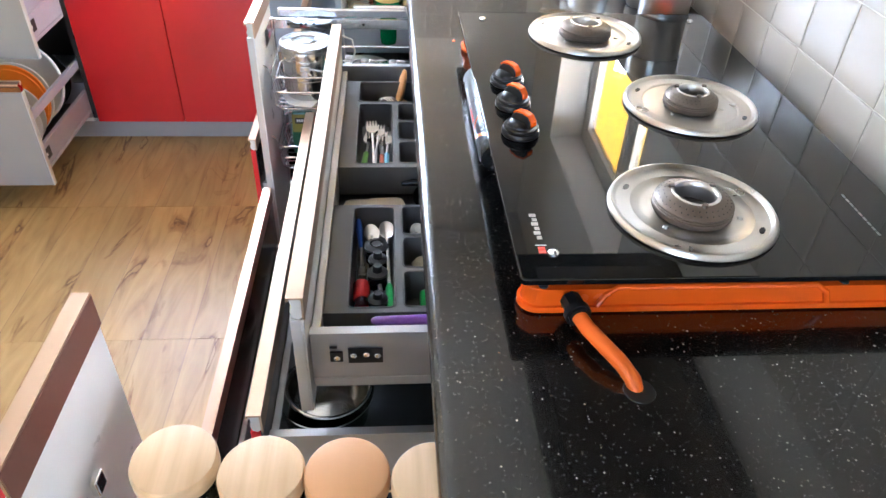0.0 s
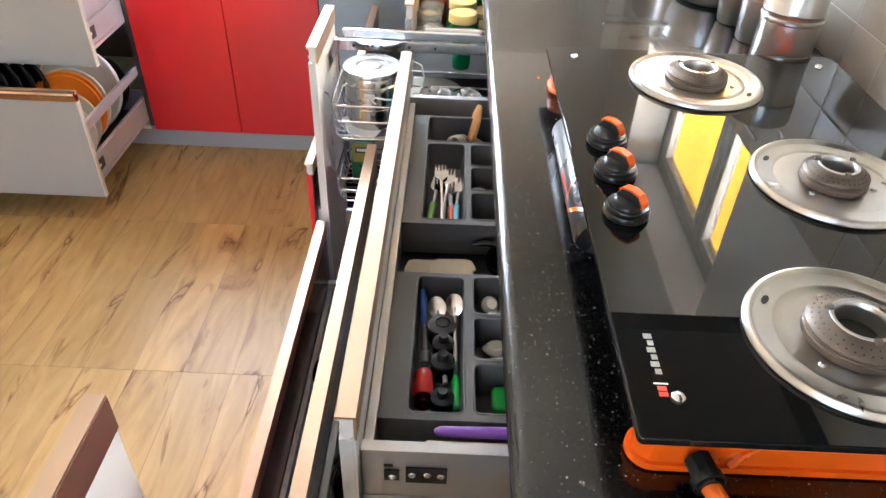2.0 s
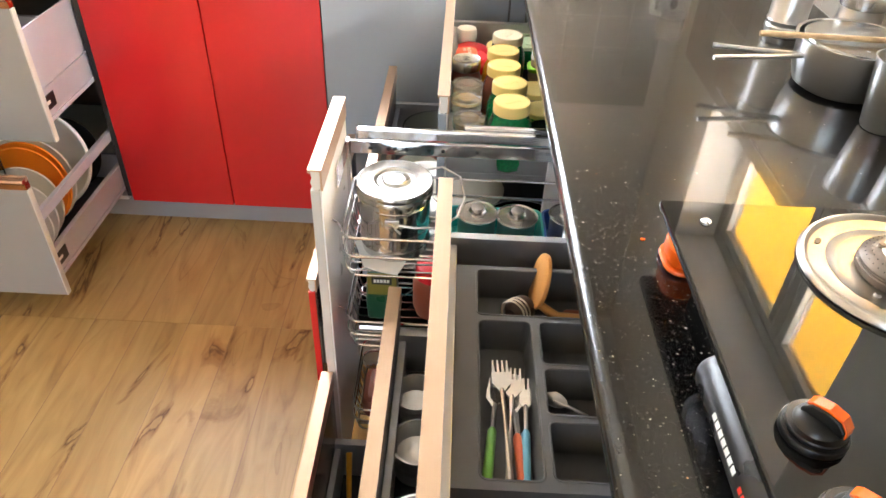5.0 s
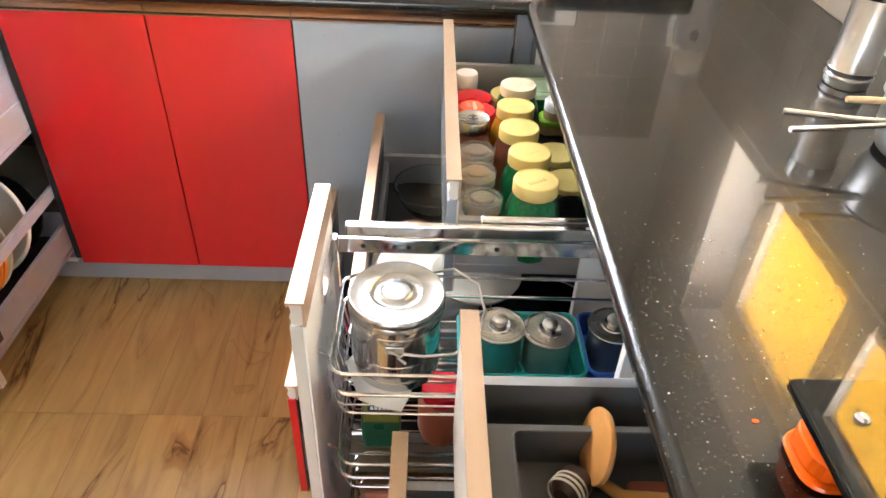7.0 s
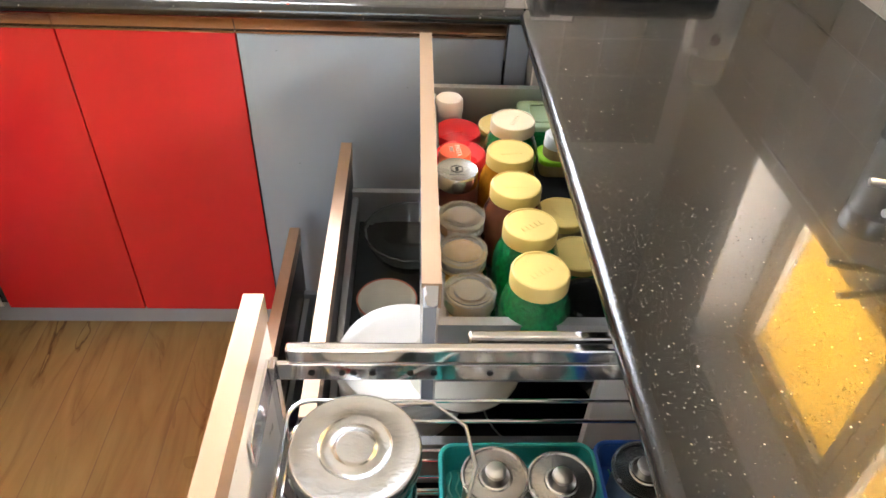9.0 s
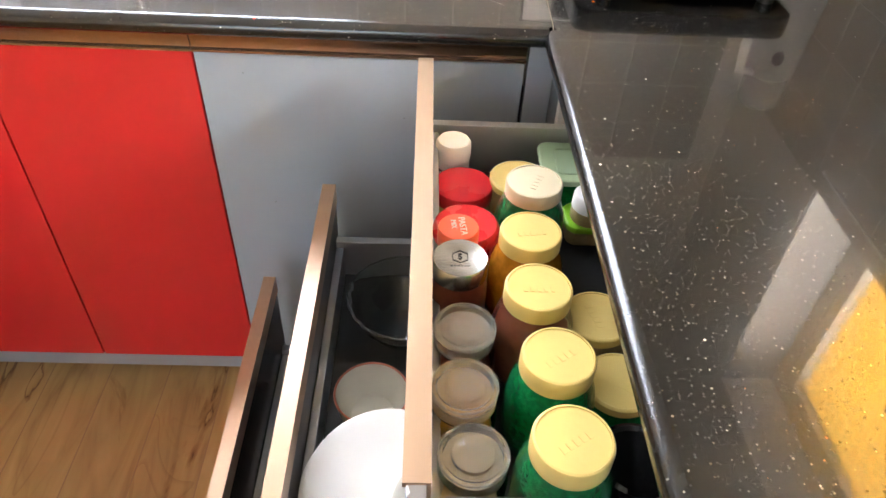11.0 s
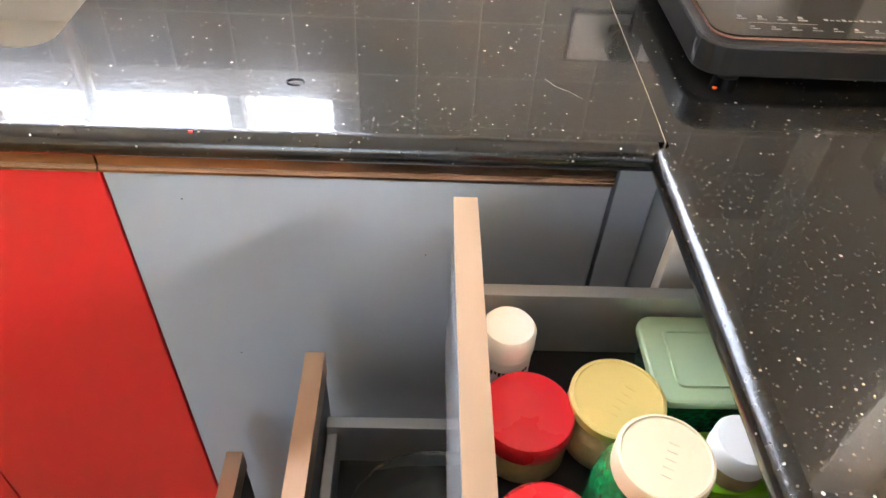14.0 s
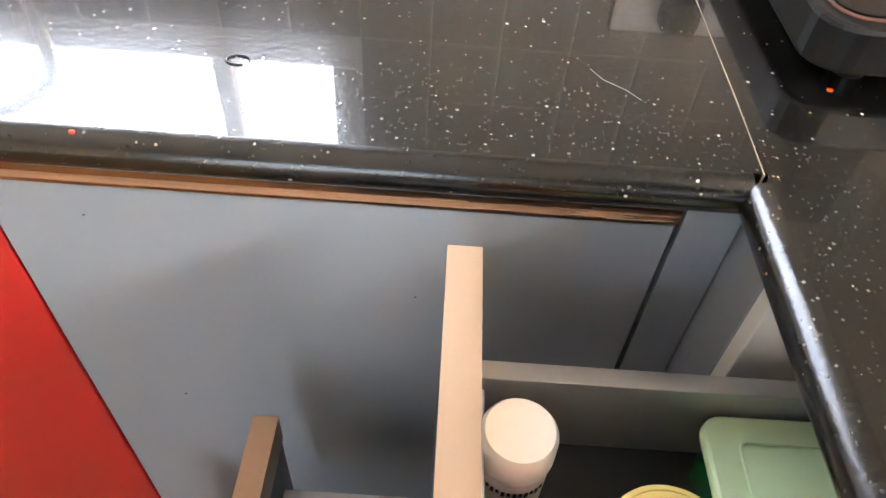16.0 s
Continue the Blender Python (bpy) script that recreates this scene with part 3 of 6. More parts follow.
part("joint_line", prism([(0.0122, 3.24), (0.0130, 3.24), (0.0138, 3.28), (0.0147, 3.33), (0.0146, 3.41), (0.0154, 3.5), (0.0166, 3.72), (0.0162, 3.72), (0.0149, 3.5), (0.0142, 3.41), (0.0139, 3.33), (0.0133, 3.28)], "z", TOP - 0.01, TOP + 0.0004), OLDFILL, WE, "pale filled joint between the slabs")
WN = thing("worktop", (-1.2, 3.5, TOP - EDGE), "black speckled granite worktop with a sink cut-out", "worktop")
_bm = box(-0.588, R - 0.0005, 3.3715, Y1, TOP - EDGE, TOP)
box(X0, R - 0.0005, 3.227 + R, 3.3715, TOP - EDGE, TOP, _bm)
box(X0, -1.15, 3.3715, Y1, TOP - EDGE, TOP, _bm)
box(-1.15, -0.588, 3.80, Y1, TOP - EDGE, TOP, _bm)
prism([(-0.588, 3.3715), (-0.588, 3.4015)] + [(-0.618 + 0.03 * math.cos(radians(a)), 3.4015 + 0.03 * math.sin(radians(a))) for a in (-15, -30, -45, -60, -75)] + [(-0.618, 3.3715)], "z", TOP - EDGE, TOP, _bm)
part("slab", _bm, GRANITE, WN)
part("rounded_edge", prism(nose(3.227, 1), "x", X0, 0.006), GRANITE_EDGE, WN, smooth=True)

# sink under the cut-out
_s = thing("sink", (-0.87, 3.58, 0.68), "steel kitchen sink under the granite with pale sealed rim", "sink")
_bm = bmesh.new()
_o, _i = rounded(-1.15, -0.588, 3.3715, 3.80, 0.03), rounded(-1.135, -0.603, 3.386, 3.785, 0.05)
for za, zb, ring in ((TOP - EDGE - 0.001, 0.69, _i),):
    lo = [_bm.verts.new((u, v, zb)) for u, v in ring]
    hi = [_bm.verts.new((u, v, za)) for u, v in ring]
    for k in range(len(ring)):
        _bm.faces.new((lo[k], lo[(k + 1) % len(ring)], hi[(k + 1) % len(ring)], hi[k]))
    _bm.faces.new(lo)
part("basin", _bm, STEEL, _s, smooth=False)
_bm = bmesh.new()
for ring, other in ((_o, _i),):
    a = [_bm.verts.new((u, v, TOP - 0.001)) for u, v in ring]
    b = [_bm.verts.new((u, v, TOP - EDGE - 0.002)) for u, v in other]
    for k in range(len(ring)):
        _bm.faces.new((a[k], a[(k + 1) % len(ring)], b[(k + 1) % len(ring)], b[k]))
part("sealed_rim", _bm, SEALANT, _s, "cream sealant round the cut-out")
part("drain", lathe((-0.87, 3.58, 0.69), [(0, 0.004), (0.03, 0.004), (0.045, 0.006), (0.047, 0.001)]), CHROME, _s, smooth=True)

# faucet by the sink, seen mirrored in the stone
_f = thing("sink_faucet", (-0.83, 3.87, TOP), "chrome swan-neck faucet behind the sink", "faucet")
part("base", lathe((-0.83, 3.87, TOP), [(0, 0.05), (0.022, 0.05), (0.026, 0.012), (0.03, 0)]), CHROME, _f, smooth=True)
part("spout", tube([(-0.83, 3.87, TOP + 0.04)] + [(-0.88 + 0.05 * math.cos(radians(a)), 3.87 - 0.06 * (1 - math.cos(radians(a))), TOP + 0.38 + 0.06 * math.sin(radians(a))) for a in (0, 30, 60, 90, 120, 150, 180)]
                   + [(-0.932, 3.745, TOP + 0.33)], 0.012, 12), CHROME, _f, smooth=True)
part("lever", tube([(-0.805, 3.87, TOP + 0.05), (-0.75, 3.86, TOP + 0.075)], 0.006), CHROME, _f, smooth=True)

# cabinet body under the east worktop
CE = thing("base_cabinet", (0.3, 1.3, 0.082), "white board base cabinet with pulled-out drawers", "cabinet")
for ya, yb in ((1.064, 1.08), (1.362, 1.378), (2.283, 2.299), (2.531, 2.547), (3.192, 3.208)):
    part("side_board", box(0.03, 0.6, ya, yb, 0.1, TOP - EDGE - 0.002), CARCASS, CE, bevel=0.001)
part("back_board", box(0.6, 0.612, 1.08, 3.208, 0.1, TOP - EDGE - 0.002), CARCASS, CE)
part("bottom_board", box(0.03, 0.6, 1.08, 3.192, 0.082, 0.1), CARCASS, CE)
part("closed_front", box(0.012, 0.03, -0.6, 1.063, 0.1, TOP - EDGE - 0.006), GREYFRONT, CE, "grey closed fronts", bevel=0.002)
part("filler_strip", box(0.030, 0.046, 3.209, 3.279, 0.086, TOP - EDGE - 0.002), GREYDOOR, CE, "blue-grey filler strip", bevel=0.001)
single("plinth", box(0.075, 0.09, -0.6, 3.295, -0.002, 0.082), PLINTH, (0.08, 1, 0), "grey laminate plinth under the cabinets", "plinth", kind="structure")

# ---- cabinets: the run along the north wall ----
YF = 3.262
HANDLE = [(YF - 0.012, 0.841), (YF + 0.012, 0.841), (YF + 0.012, 0.804), (YF - 0.004, 0.804), (YF - 0.0045, 0.8075), (YF - 0.001, 0.811), (YF - 0.0015, 0.822), (YF - 0.006, 0.833)]
CN = thing("base_cabinet", (-0.6, 3.6, 0.086), "base cabinet with red doors and a blue-grey corner door", "cabinet")


def door_unit(x0, x1, material, label):
    d = part("door", box(x0 + 0.0015, x1 - 0.0015, YF, YF + 0.018, 0.086, 0.803), material, CN, label, bevel=0.0015)
    part("handle_profile", prism(HANDLE, "x", x0 + 0.001, x1 - 0.001), ROSE_X, d, "bronze-toned metal handle profile", smooth=True)


door_unit(-1.171, -0.843, RED, "glossy red door")
door_unit(-0.843, -0.517, RED, "glossy red door")
door_unit(-0.517, -0.016, GREYDOOR, "blue-grey corner door")
for _x, _z in ((-0.446, 0.77), (-0.425, 0.521), (-0.2, 0.7)):
    part("dark_speck", prism([(_x - 0.0016, _z), (_x, _z - 0.0007), (_x + 0.0013, _z + 0.0002), (_x, _z + 0.0008)], "y", YF - 0.0005, YF + 0.0005), BLACKPL, CN)
part("filler_strip", box(-0.013, 0.028, YF + 0.001, YF + 0.018, 0.086, TOP - EDGE - 0.002), GREYDOOR, CN, "blue-grey filler strip", bevel=0.001)
part("body", box(-1.171, 0.012, YF + 0.02, Y1 - 0.02, 0.1, 0.668), DARKIN, CN, "dark cabinet body")
single("plinth", box(X0, 0.074, YF + 0.04, YF + 0.055, -0.002, 0.085), PLINTH, (-1, YF + 0.04, 0), "grey laminate plinth under the cabinets", "plinth", kind="structure")

# ---- drawers ----
CAP = 0.036


def cap_profile(xo, z):
    """The hooked metal strip along a drawer's top edge: outline in (x, z). xo is the outer face."""
    return [(xo, z - 0.006), (xo, z), (xo + 0.021, z), (xo + 0.021, z - CAP), (xo + 0.018, z - CAP), (xo + 0.018, z - 0.003), (xo + 0.003, z - 0.003), (xo + 0.003, z - 0.006)]


def hook_profile(xo, z):
    return [(xo + 0.0035, z - 0.0035), (xo + 0.0175, z - 0.0035), (xo + 0.0175, z - CAP + 0.004), (xo + 0.013, z - CAP), (xo + 0.006, z - CAP + 0.003), (xo + 0.003, z - CAP + 0.014), (xo + 0.006, z - 0.016)]


def front(parent, xo, y0, y1, z0, z1, outer, inner, cap):
    """A drawer front that faces -x: board, inner skin, edge bands and the hooked handle strip on top."""
    zb = z1 - CAP
    part("front_board", box(xo + 0.002, xo + 0.0165, y0, y1, z0, zb), outer, parent, bevel=0.001)
    part("inner_skin", box(xo + 0.0166, xo + 0.019, y0 + 0.0005, y1 - 0.0005, z0, zb), inner, parent, "inner face of the front")
    h = part("handle_strip", prism(cap_profile(xo, z1), "y", y0, y1), cap, parent, "rose-gold brushed aluminium strip")
    part("handle_core", prism(hook_profile(xo, z1), "y", y0 + 0.001, y1 - 0.001), EDGEGREY, parent, "pale core of the handle strip")


def metal_box(parent, x0, x1, y0, y1, zb, zr, metal=None):
    """Metal drawer sides with a folded lip, a back, and a black base."""
    metal = metal or BOXSTEEL
    for ya, yb, s in ((y0, y0 + 0.014, 1), (y1 - 0.014, y1, -1)):
        bm = box(x0, x1, ya, yb, zb, zr)
        yo = ya - 0.0015 if s == 1 else yb + 0.0015
        box(x0, x1, min(yo, ya if s == 1 else yb), max(yo, ya if s == 1 else yb), zb + 0.004, zb + 0.018, bm)
        part("side_panel", bm, metal, parent, bevel=0.0015)
    part("drawer_base", box(x0, x1, y0 + 0.014, y1 - 0.014, zb + 0.008, zb + 0.02), BLACKBASE, parent, "black drawer base")
    part("front_rail", box(x0, x0 + 0.012, y0 + 0.0145, y1 - 0.0145, zb + 0.0205, zr - 0.012), metal, parent, bevel=0.0015)
    part("back_panel", box(x1 - 0.012, x1, y0 + 0.014, y1 - 0.014, zb + 0.02, zr), metal, parent)


def wide_drawer(y0, y1, xo, z0, z1, zb, zr, outer, inner, label, group, cap):
    d = thing("drawer", (xo, (y0 + y1) / 2, z0), label, "drawer", group)
    front(d, xo, y0, y1, z0, z1, outer, inner, cap)
    metal_box(d, xo + 0.02, xo + 0.5, y0 + 0.022, y1 - 0.022, zb, zr)
    return d


GA = "drawers beside the hob"
DA1 = wide_drawer(1.371, 2.285, -0.167, 0.63, 0.838, 0.655, 0.756, EDGEGREY, EDGEGREY, "open cutlery drawer with pale edges and rose-gold strip", GA, ROSE)
DA2 = wide_drawer(1.371, 2.285, -0.243, 0.415, 0.622, 0.44, 0.546, RED, DARKIN, "open middle drawer with red front and rose-gold strip", GA, ROSE)
DA3 = wide_drawer(1.371, 2.285, -0.370, 0.086, 0.407, 0.12, 0.24, RED, MAROON, "open deep bottom drawer with red front and rose-gold strip", GA, ROSE_SHEEN)
GC = "drawers in the corner"
DC1 = wide_drawer(2.547, 3.189, -0.179, 0.635, 0.843, 0.657, 0.758, GREYDOOR, EDGEGREY, "open jar drawer with rose-gold strip", GC, ROSE)
DC2 = wide_drawer(2.547, 3.192, -0.328, 0.42, 0.616, 0.43, 0.524, GREYDOOR, DARKIN, "open crockery drawer with rose-gold strip", GC, ROSE_SHEEN)
DC3 = wide_drawer(2.547, 3.192, -0.449, 0.081, 0.403, 0.12, 0.24, RED, MAROON, "open deep bottom drawer with red front and bronze strip", GC, ROSE_SHEEN)
# black plates draw the dark of stamped openings in the cutlery drawer's side
for ya, x0, x1, z0, z1, nm in ((1.3915, -0.122, -0.105, 0.706, 0.724, "slot"), (1.3915, -0.098, -0.052, 0.703, 0.730, "slot"), (1.3915, -0.122, -0.112, 0.731, 0.734, "slot")):
    part(nm, box(x0, x1, ya - 0.0012, ya + 0.0006, z0, z1), BLACKPL, DA1, "dark stamped opening with screws")
for x, z in ((-0.091, 0.717), (-0.074, 0.718), (-0.059, 0.716), (-0.113, 0.712)):
    part("screw", lathe((x, 1.391, z), [(0, 0.003), (0.003, 0.0025), (0.0045, 0.001), (0.0046, -0.001)], 14, lean=pose(0, 0, 0, 90)), CHROME, DA1, smooth=True)
for k in range(5):
    part("badge_mark", box(-0.10 + k * 0.008, -0.095 + k * 0.008, 1.3908, 1.3918, 0.505, 0.511), BOXLILAC, DA2, "pale maker's mark on the drawer side")


# ---- pull-out baskets ----
def wire_basket(parent, x0, x1, y0, y1, z0, z1, mid, r=0.0026):
    for z in (z1, mid):
        ring = [(u, v, z) for u, v in rounded(x0, x1, y0, y1, 0.025)]
        part("rim_wire", tube(ring, r, 8, closed=True), CHROME, parent, smooth=True)
    part("floor_rim", tube([(u, v, z0) for u, v in rounded(x0 + 0.008, x1 - 0.008, y0 + 0.008, y1 - 0.008, 0.02)], r * 0.8, 8, closed=True), CHROME, parent, smooth=True)
    n = int((y1 - y0) / 0.021)
    for k in range(1, n):
        y = y0 + (y1 - y0) * k / n
        part("wire", tube([(x0, y, mid), (x0 + 0.006, y, z0 + 0.006), (x0 + 0.014, y, z0), (x1 - 0.014, y, z0), (x1, y, mid)], r * 0.66, 6), CHROME, parent, smooth=True)
    for x in (x0 + 0.0, x1):
        for y in (y0 + 0.03, y1 - 0.03):
            part("upright_wire", tube([(x, y, z1), (x, y, mid)], r * 0.8, 6), CHROME, parent, smooth=True)


PO = thing("pull_out_unit", (-0.361, 2.41, 0.086), "tall pull-out with chrome wire baskets and pale front", "pull-out")
front(PO, -0.361, 2.288, 2.535, 0.086, 0.838, EDGEGREY, WHITEIN, ROSE_SHEEN)
wire_basket(PO, -0.325, 0.33, 2.312, 2.508, 0.614, 0.698, 0.660)
wire_basket(PO, -0.325, 0.33, 2.312, 2.508, 0.445, 0.512, 0.480)
wire_basket(PO, -0.325, 0.33, 2.312, 2.508, 0.20, 0.27, 0.235)
part("upper_rail", box(-0.318, 0.42, 2.494, 2.506, 0.778, 0.799), CHROME, PO, "chrome telescopic rail", bevel=0.003)
part("inner_rail", box(-0.13, 0.42, 2.507, 2.519, 0.784, 0.804), CHROME, PO, "chrome telescopic rail", bevel=0.003)
part("lower_rail", box(-0.33, 0.42, 2.497, 2.503, 0.748, 0.773), CHROME, PO, "punched steel carrier", bevel=0.001)
# black dots draw the dark of the carrier's punched holes
for x in (-0.294, -0.262, -0.25, -0.23, -0.19, -0.165, -0.105, 0.045):
    part("rail_hole", lathe((x, 2.4966, 0.760), [(0, 0.0006), (0.0036, 0.0006), (0.0036, -0.001)], 12, lean=pose(0, 0, 0, 90)), BLACKPL, PO)
part("bracket", box(-0.341, -0.337, 2.40, 2.503, 0.735, 0.775), CHROME, PO, bevel=0.001)
part("bracket_arm", box(-0.337, -0.33, 2.49, 2.506, 0.30, 0.775), CHROME, PO, bevel=0.001)
for z in (0.70, 0.512):
    part("hook_wire", tube([(-0.338, 2.33, z + 0.02), (-0.33, 2.33, z + 0.015), (-0.325, 2.335, z)], 0.002, 6), CHROME, PO, smooth=True)

NP = thing("pull_out_unit", (-0.418, 1.22, 0.086), "tall pull-out with white inner face, rose-gold strip and jars", "pull-out")
_xo = -0.418
part("front_board", box(_xo + 0.002, _xo + 0.0165, 1.135, 1.385, 0.086, 0.805), RED, NP, bevel=0.001)
part("inner_skin", box(_xo + 0.0166, _xo + 0.019, 1.1355, 1.3845, 0.086, 0.805), WHITEIN, NP, "white inner face")
part("handle_strip", prism(cap_profile(_xo, 0.84), "y", 1.135, 1.385), ROSE, NP, "rose-gold brushed aluminium strip")
part("handle_lip", box(_xo + 0.0212, _xo + 0.0225, 1.136, 1.384, 0.79, 0.838), LIPBRONZE, NP, "brown bronze lip under the strip")
wire_basket(NP, -0.335, 0.27, 1.095, 1.30, 0.52, 0.565, 0.54)
part("latch", box(-0.398, -0.388, 1.24, 1.262, 0.642, 0.668), CHROME, NP, "small chrome bracket", bevel=0.002)

# ---- the open drawer unit in the north run ----
for nm, ya, za, zb, zrail in (("lower", 2.79, 0.095, 0.462, 0.318), ("upper", 2.96, 0.466, 0.84, 0.69)):
    d = thing("drawer", (-1.75, ya, za), "open grey fronted %s drawer with lilac-grey metal sides" % nm, "drawer", "grey drawers beside the red doors")
    part("front_board", box(-2.16, -1.165, ya, ya + 0.018, za, zb - 0.032), GREYFRONT, d, bevel=0.0015)
    part("edge_band", box(-1.1648, -1.1618, ya + 0.0005, ya + 0.0175, za + 0.0005, zb - 0.033), EDGEGREY, d, "pale edge band")
    part("handle_profile", prism([(ya - 0.006, zb - 0.003), (ya + 0.018, zb), (ya + 0.018, zb - 0.032), (ya, zb - 0.032), (ya - 0.002, zb - 0.016), (ya - 0.008, zb - 0.009)], "x", -2.16, -1.163), ROSE_X, d, "rose-gold handle profile", bevel=0.001)
    part("side_panel", box(-1.205, -1.190, ya + 0.018, ya + 0.53, za + 0.03, za + 0.115), BOXLILAC, d, "lilac-grey metal side", bevel=0.002)
    part("side_lip", box(-1.1898, -1.187, ya + 0.018, ya + 0.53, za + 0.03, za + 0.042), BOXLILAC, d)
    part("side_panel", box(-2.135, -2.12, ya + 0.018, ya + 0.53, za + 0.03, za + 0.115), BOXLILAC, d, bevel=0.002)
    if nm == "lower":
        part("side_rail", box(-1.204, -1.190, ya + 0.018, ya + 0.53, za + 0.205, za + 0.235), BOXLILAC, d, "square gallery rail", bevel=0.002)
    else:
        part("side_glass", box(-1.199, -1.194, ya + 0.018, ya + 0.53, za + 0.116, za + 0.27), BOXLILAC, d, "pale panel above the side")
    part("badge", box(-1.1899, -1.1884, ya + 0.03, ya + 0.10, za + 0.06, za + 0.098), BLACKPL, d, "dark badge with pale mark")
    part("badge_mark", box(-1.1885, -1.1878, ya + 0.048, ya + 0.074, za + 0.074, za + 0.083), PRINT, d)
    part("drawer_base", box(-2.12, -1.205, ya + 0.018, ya + 0.53, za + 0.03, za + 0.045), BLACKBASE, d, "black drawer base")
    part("back_panel", box(-2.12, -1.205, ya + 0.518, ya + 0.53, za + 0.045, za + 0.13), BOXLILAC, d)
_c = thing("base_cabinet", (-1.66, 3.6, 0.086), "dark open cabinet body of the grey drawers", "cabinet")
part("side_board", box(-1.187, -1.172, YF + 0.004, Y1 - 0.02, 0.1, TOP - EDGE - 0.004), DARKIN, _c)
part("side_board", box(-2.16, -2.145, YF + 0.004, Y1 - 0.02, 0.1, TOP - EDGE - 0.004), DARKIN, _c)
part("back_board", box(-2.145, -1.187, 3.88, 3.89, 0.1, TOP - EDGE - 0.004), DARKIN, _c)
part("bottom_board", box(-2.145, -1.187, YF + 0.004, 3.88, 0.086, 0.1), CARCASS, _c, "pale bottom board")
single("base_cabinet", box(X0, -2.162, YF, Y1 - 0.02, 0.1, TOP - EDGE - 0.004), GREYFRONT, (-2.3, 3.6, 0.1), "closed grey base cabinet", "cabinet", bevel=0.002)


# ---- the hob ----
HOB = thing("gas_hob", (0.34, 1.7, TOP), "three-burner black glass gas hob with orange pressed feet", "hob")
part("glass_top", prism(rounded(0.097, 0.592, 1.289, 2.108, 0.006), "z", 0.9235, 0.932), HOBGLASS, HOB, "black toughened glass", bevel=0.0015)


def hob_foot(y0, y1):
    bm = prism(rounded(0.102, 0.585, y0, y1, 0.022), "z", 0.8725, 0.880)
    bm2 = rounded(0.106, 0.581, y0 + 0.004, y1 - 0.004, 0.02)
    prism(bm2, "z", 0.880, 0.903, bm)
    return part("pressed_foot", bm, ORANGE, HOB, "orange enamelled pressed foot", bevel=0.004)


hob_foot(1.301, 1.345)
hob_foot(2.035, 2.10)
part("pressed_ridge", tube([(0.19, 1.3035, 0.881), (0.197, 1.304, 0.896), (0.21, 1.308, 0.903), (0.44, 1.308, 0.903), (0.452, 1.304, 0.896), (0.458, 1.3035, 0.881)], 0.004), ORANGE, HOB, smooth=True)
for x in (0.128, 0.475):
    part("foot_bolt", lathe((x, 1.3125, 0.9025), [(0, 0.0025), (0.005, 0.0022), (0.0058, 0)], 14), BLACKPL, HOB, smooth=True)
part("under_body", box(0.135, 0.56, 1.345, 2.035, 0.884, 0.9235), BLACKPL, HOB, "black sheet body under the glass", bevel=0.003)
# curved black fascia under the front edge, with its stripe
part("fascia", tube([(0.112, 1.60, 0.896), (0.112, 1.608, 0.896), (0.112, 1.868, 0.896), (0.112, 1.875, 0.896)], [0.021, 0.024, 0.024, 0.021], 24), BLACKSAT, HOB, "glossy curved black fascia", smooth=True)


def stripe(y0, y1, a0, a1, material, skew=0.0):
    """A printed band on the curved fascia between two angles."""
    bm = bmesh.new()
    rows = []
    for k in range(7):
        a = radians(a0 + (a1 - a0) * k / 6)
        rows.append([bm.verts.new((0.112 - 0.0244 * math.cos(a), y + skew * k / 6, 0.896 + 0.0244 * math.sin(a))) for y in (y0, y1)])
    for p, q in zip(rows, rows[1:]):
        bm.faces.new((p[0], p[1], q[1], q[0]))
    part("fascia_print", bm, material, HOB, "printed stripe")


stripe(1.655, 1.664, 0, 70, ORANGE, -0.03)
stripe(1.672, 1.677, 0, 60, ORANGE, 0.03)
for k in range(6):
    stripe(1.70 + 0.0075 * k, 1.7055 + 0.0075 * k, 8, 20, REDPRINT)
for k in range(7):
    stripe(1.755 + 0.009 * k, 1.762 + 0.009 * k, 8, 22, PRINT)

for x, y in ((0.139, 1.333), (0.14, 2.066), (0.552, 2.066), (0.552, 1.333)):
    part("rivet", lathe((x, y, 0.932), [(0, 0.0045), (0.004, 0.004), (0.0062, 0.0022), (0.0066, 0)], 18), CHROME, HOB, smooth=True)
# maker's mark as plain bars
for k in range(6):
    part("logo_bar", box(0.1235 + 0.0022 * (k % 2), 0.1315, 1.403 - 0.0088 * k, 1.4095 - 0.0088 * k, 0.932, 0.9323), PRINTDIM, HOB)
part("logo_bar", box(0.121, 0.134, 1.3475, 1.349, 0.932, 0.9323), PRINT, HOB)
for k in range(2):
    part("logo_bar", box(0.1235, 0.1315, 1.334 + 0.0062 * k, 1.339 + 0.0062 * k, 0.932, 0.9323), REDPRINT, HOB)
for k in range(9):
    part("logo_bar", box(0.532, 0.535, 1.36 + 0.010 * k, 1.3675 + 0.010 * k, 0.932, 0.9322), PRINTDIM, HOB)


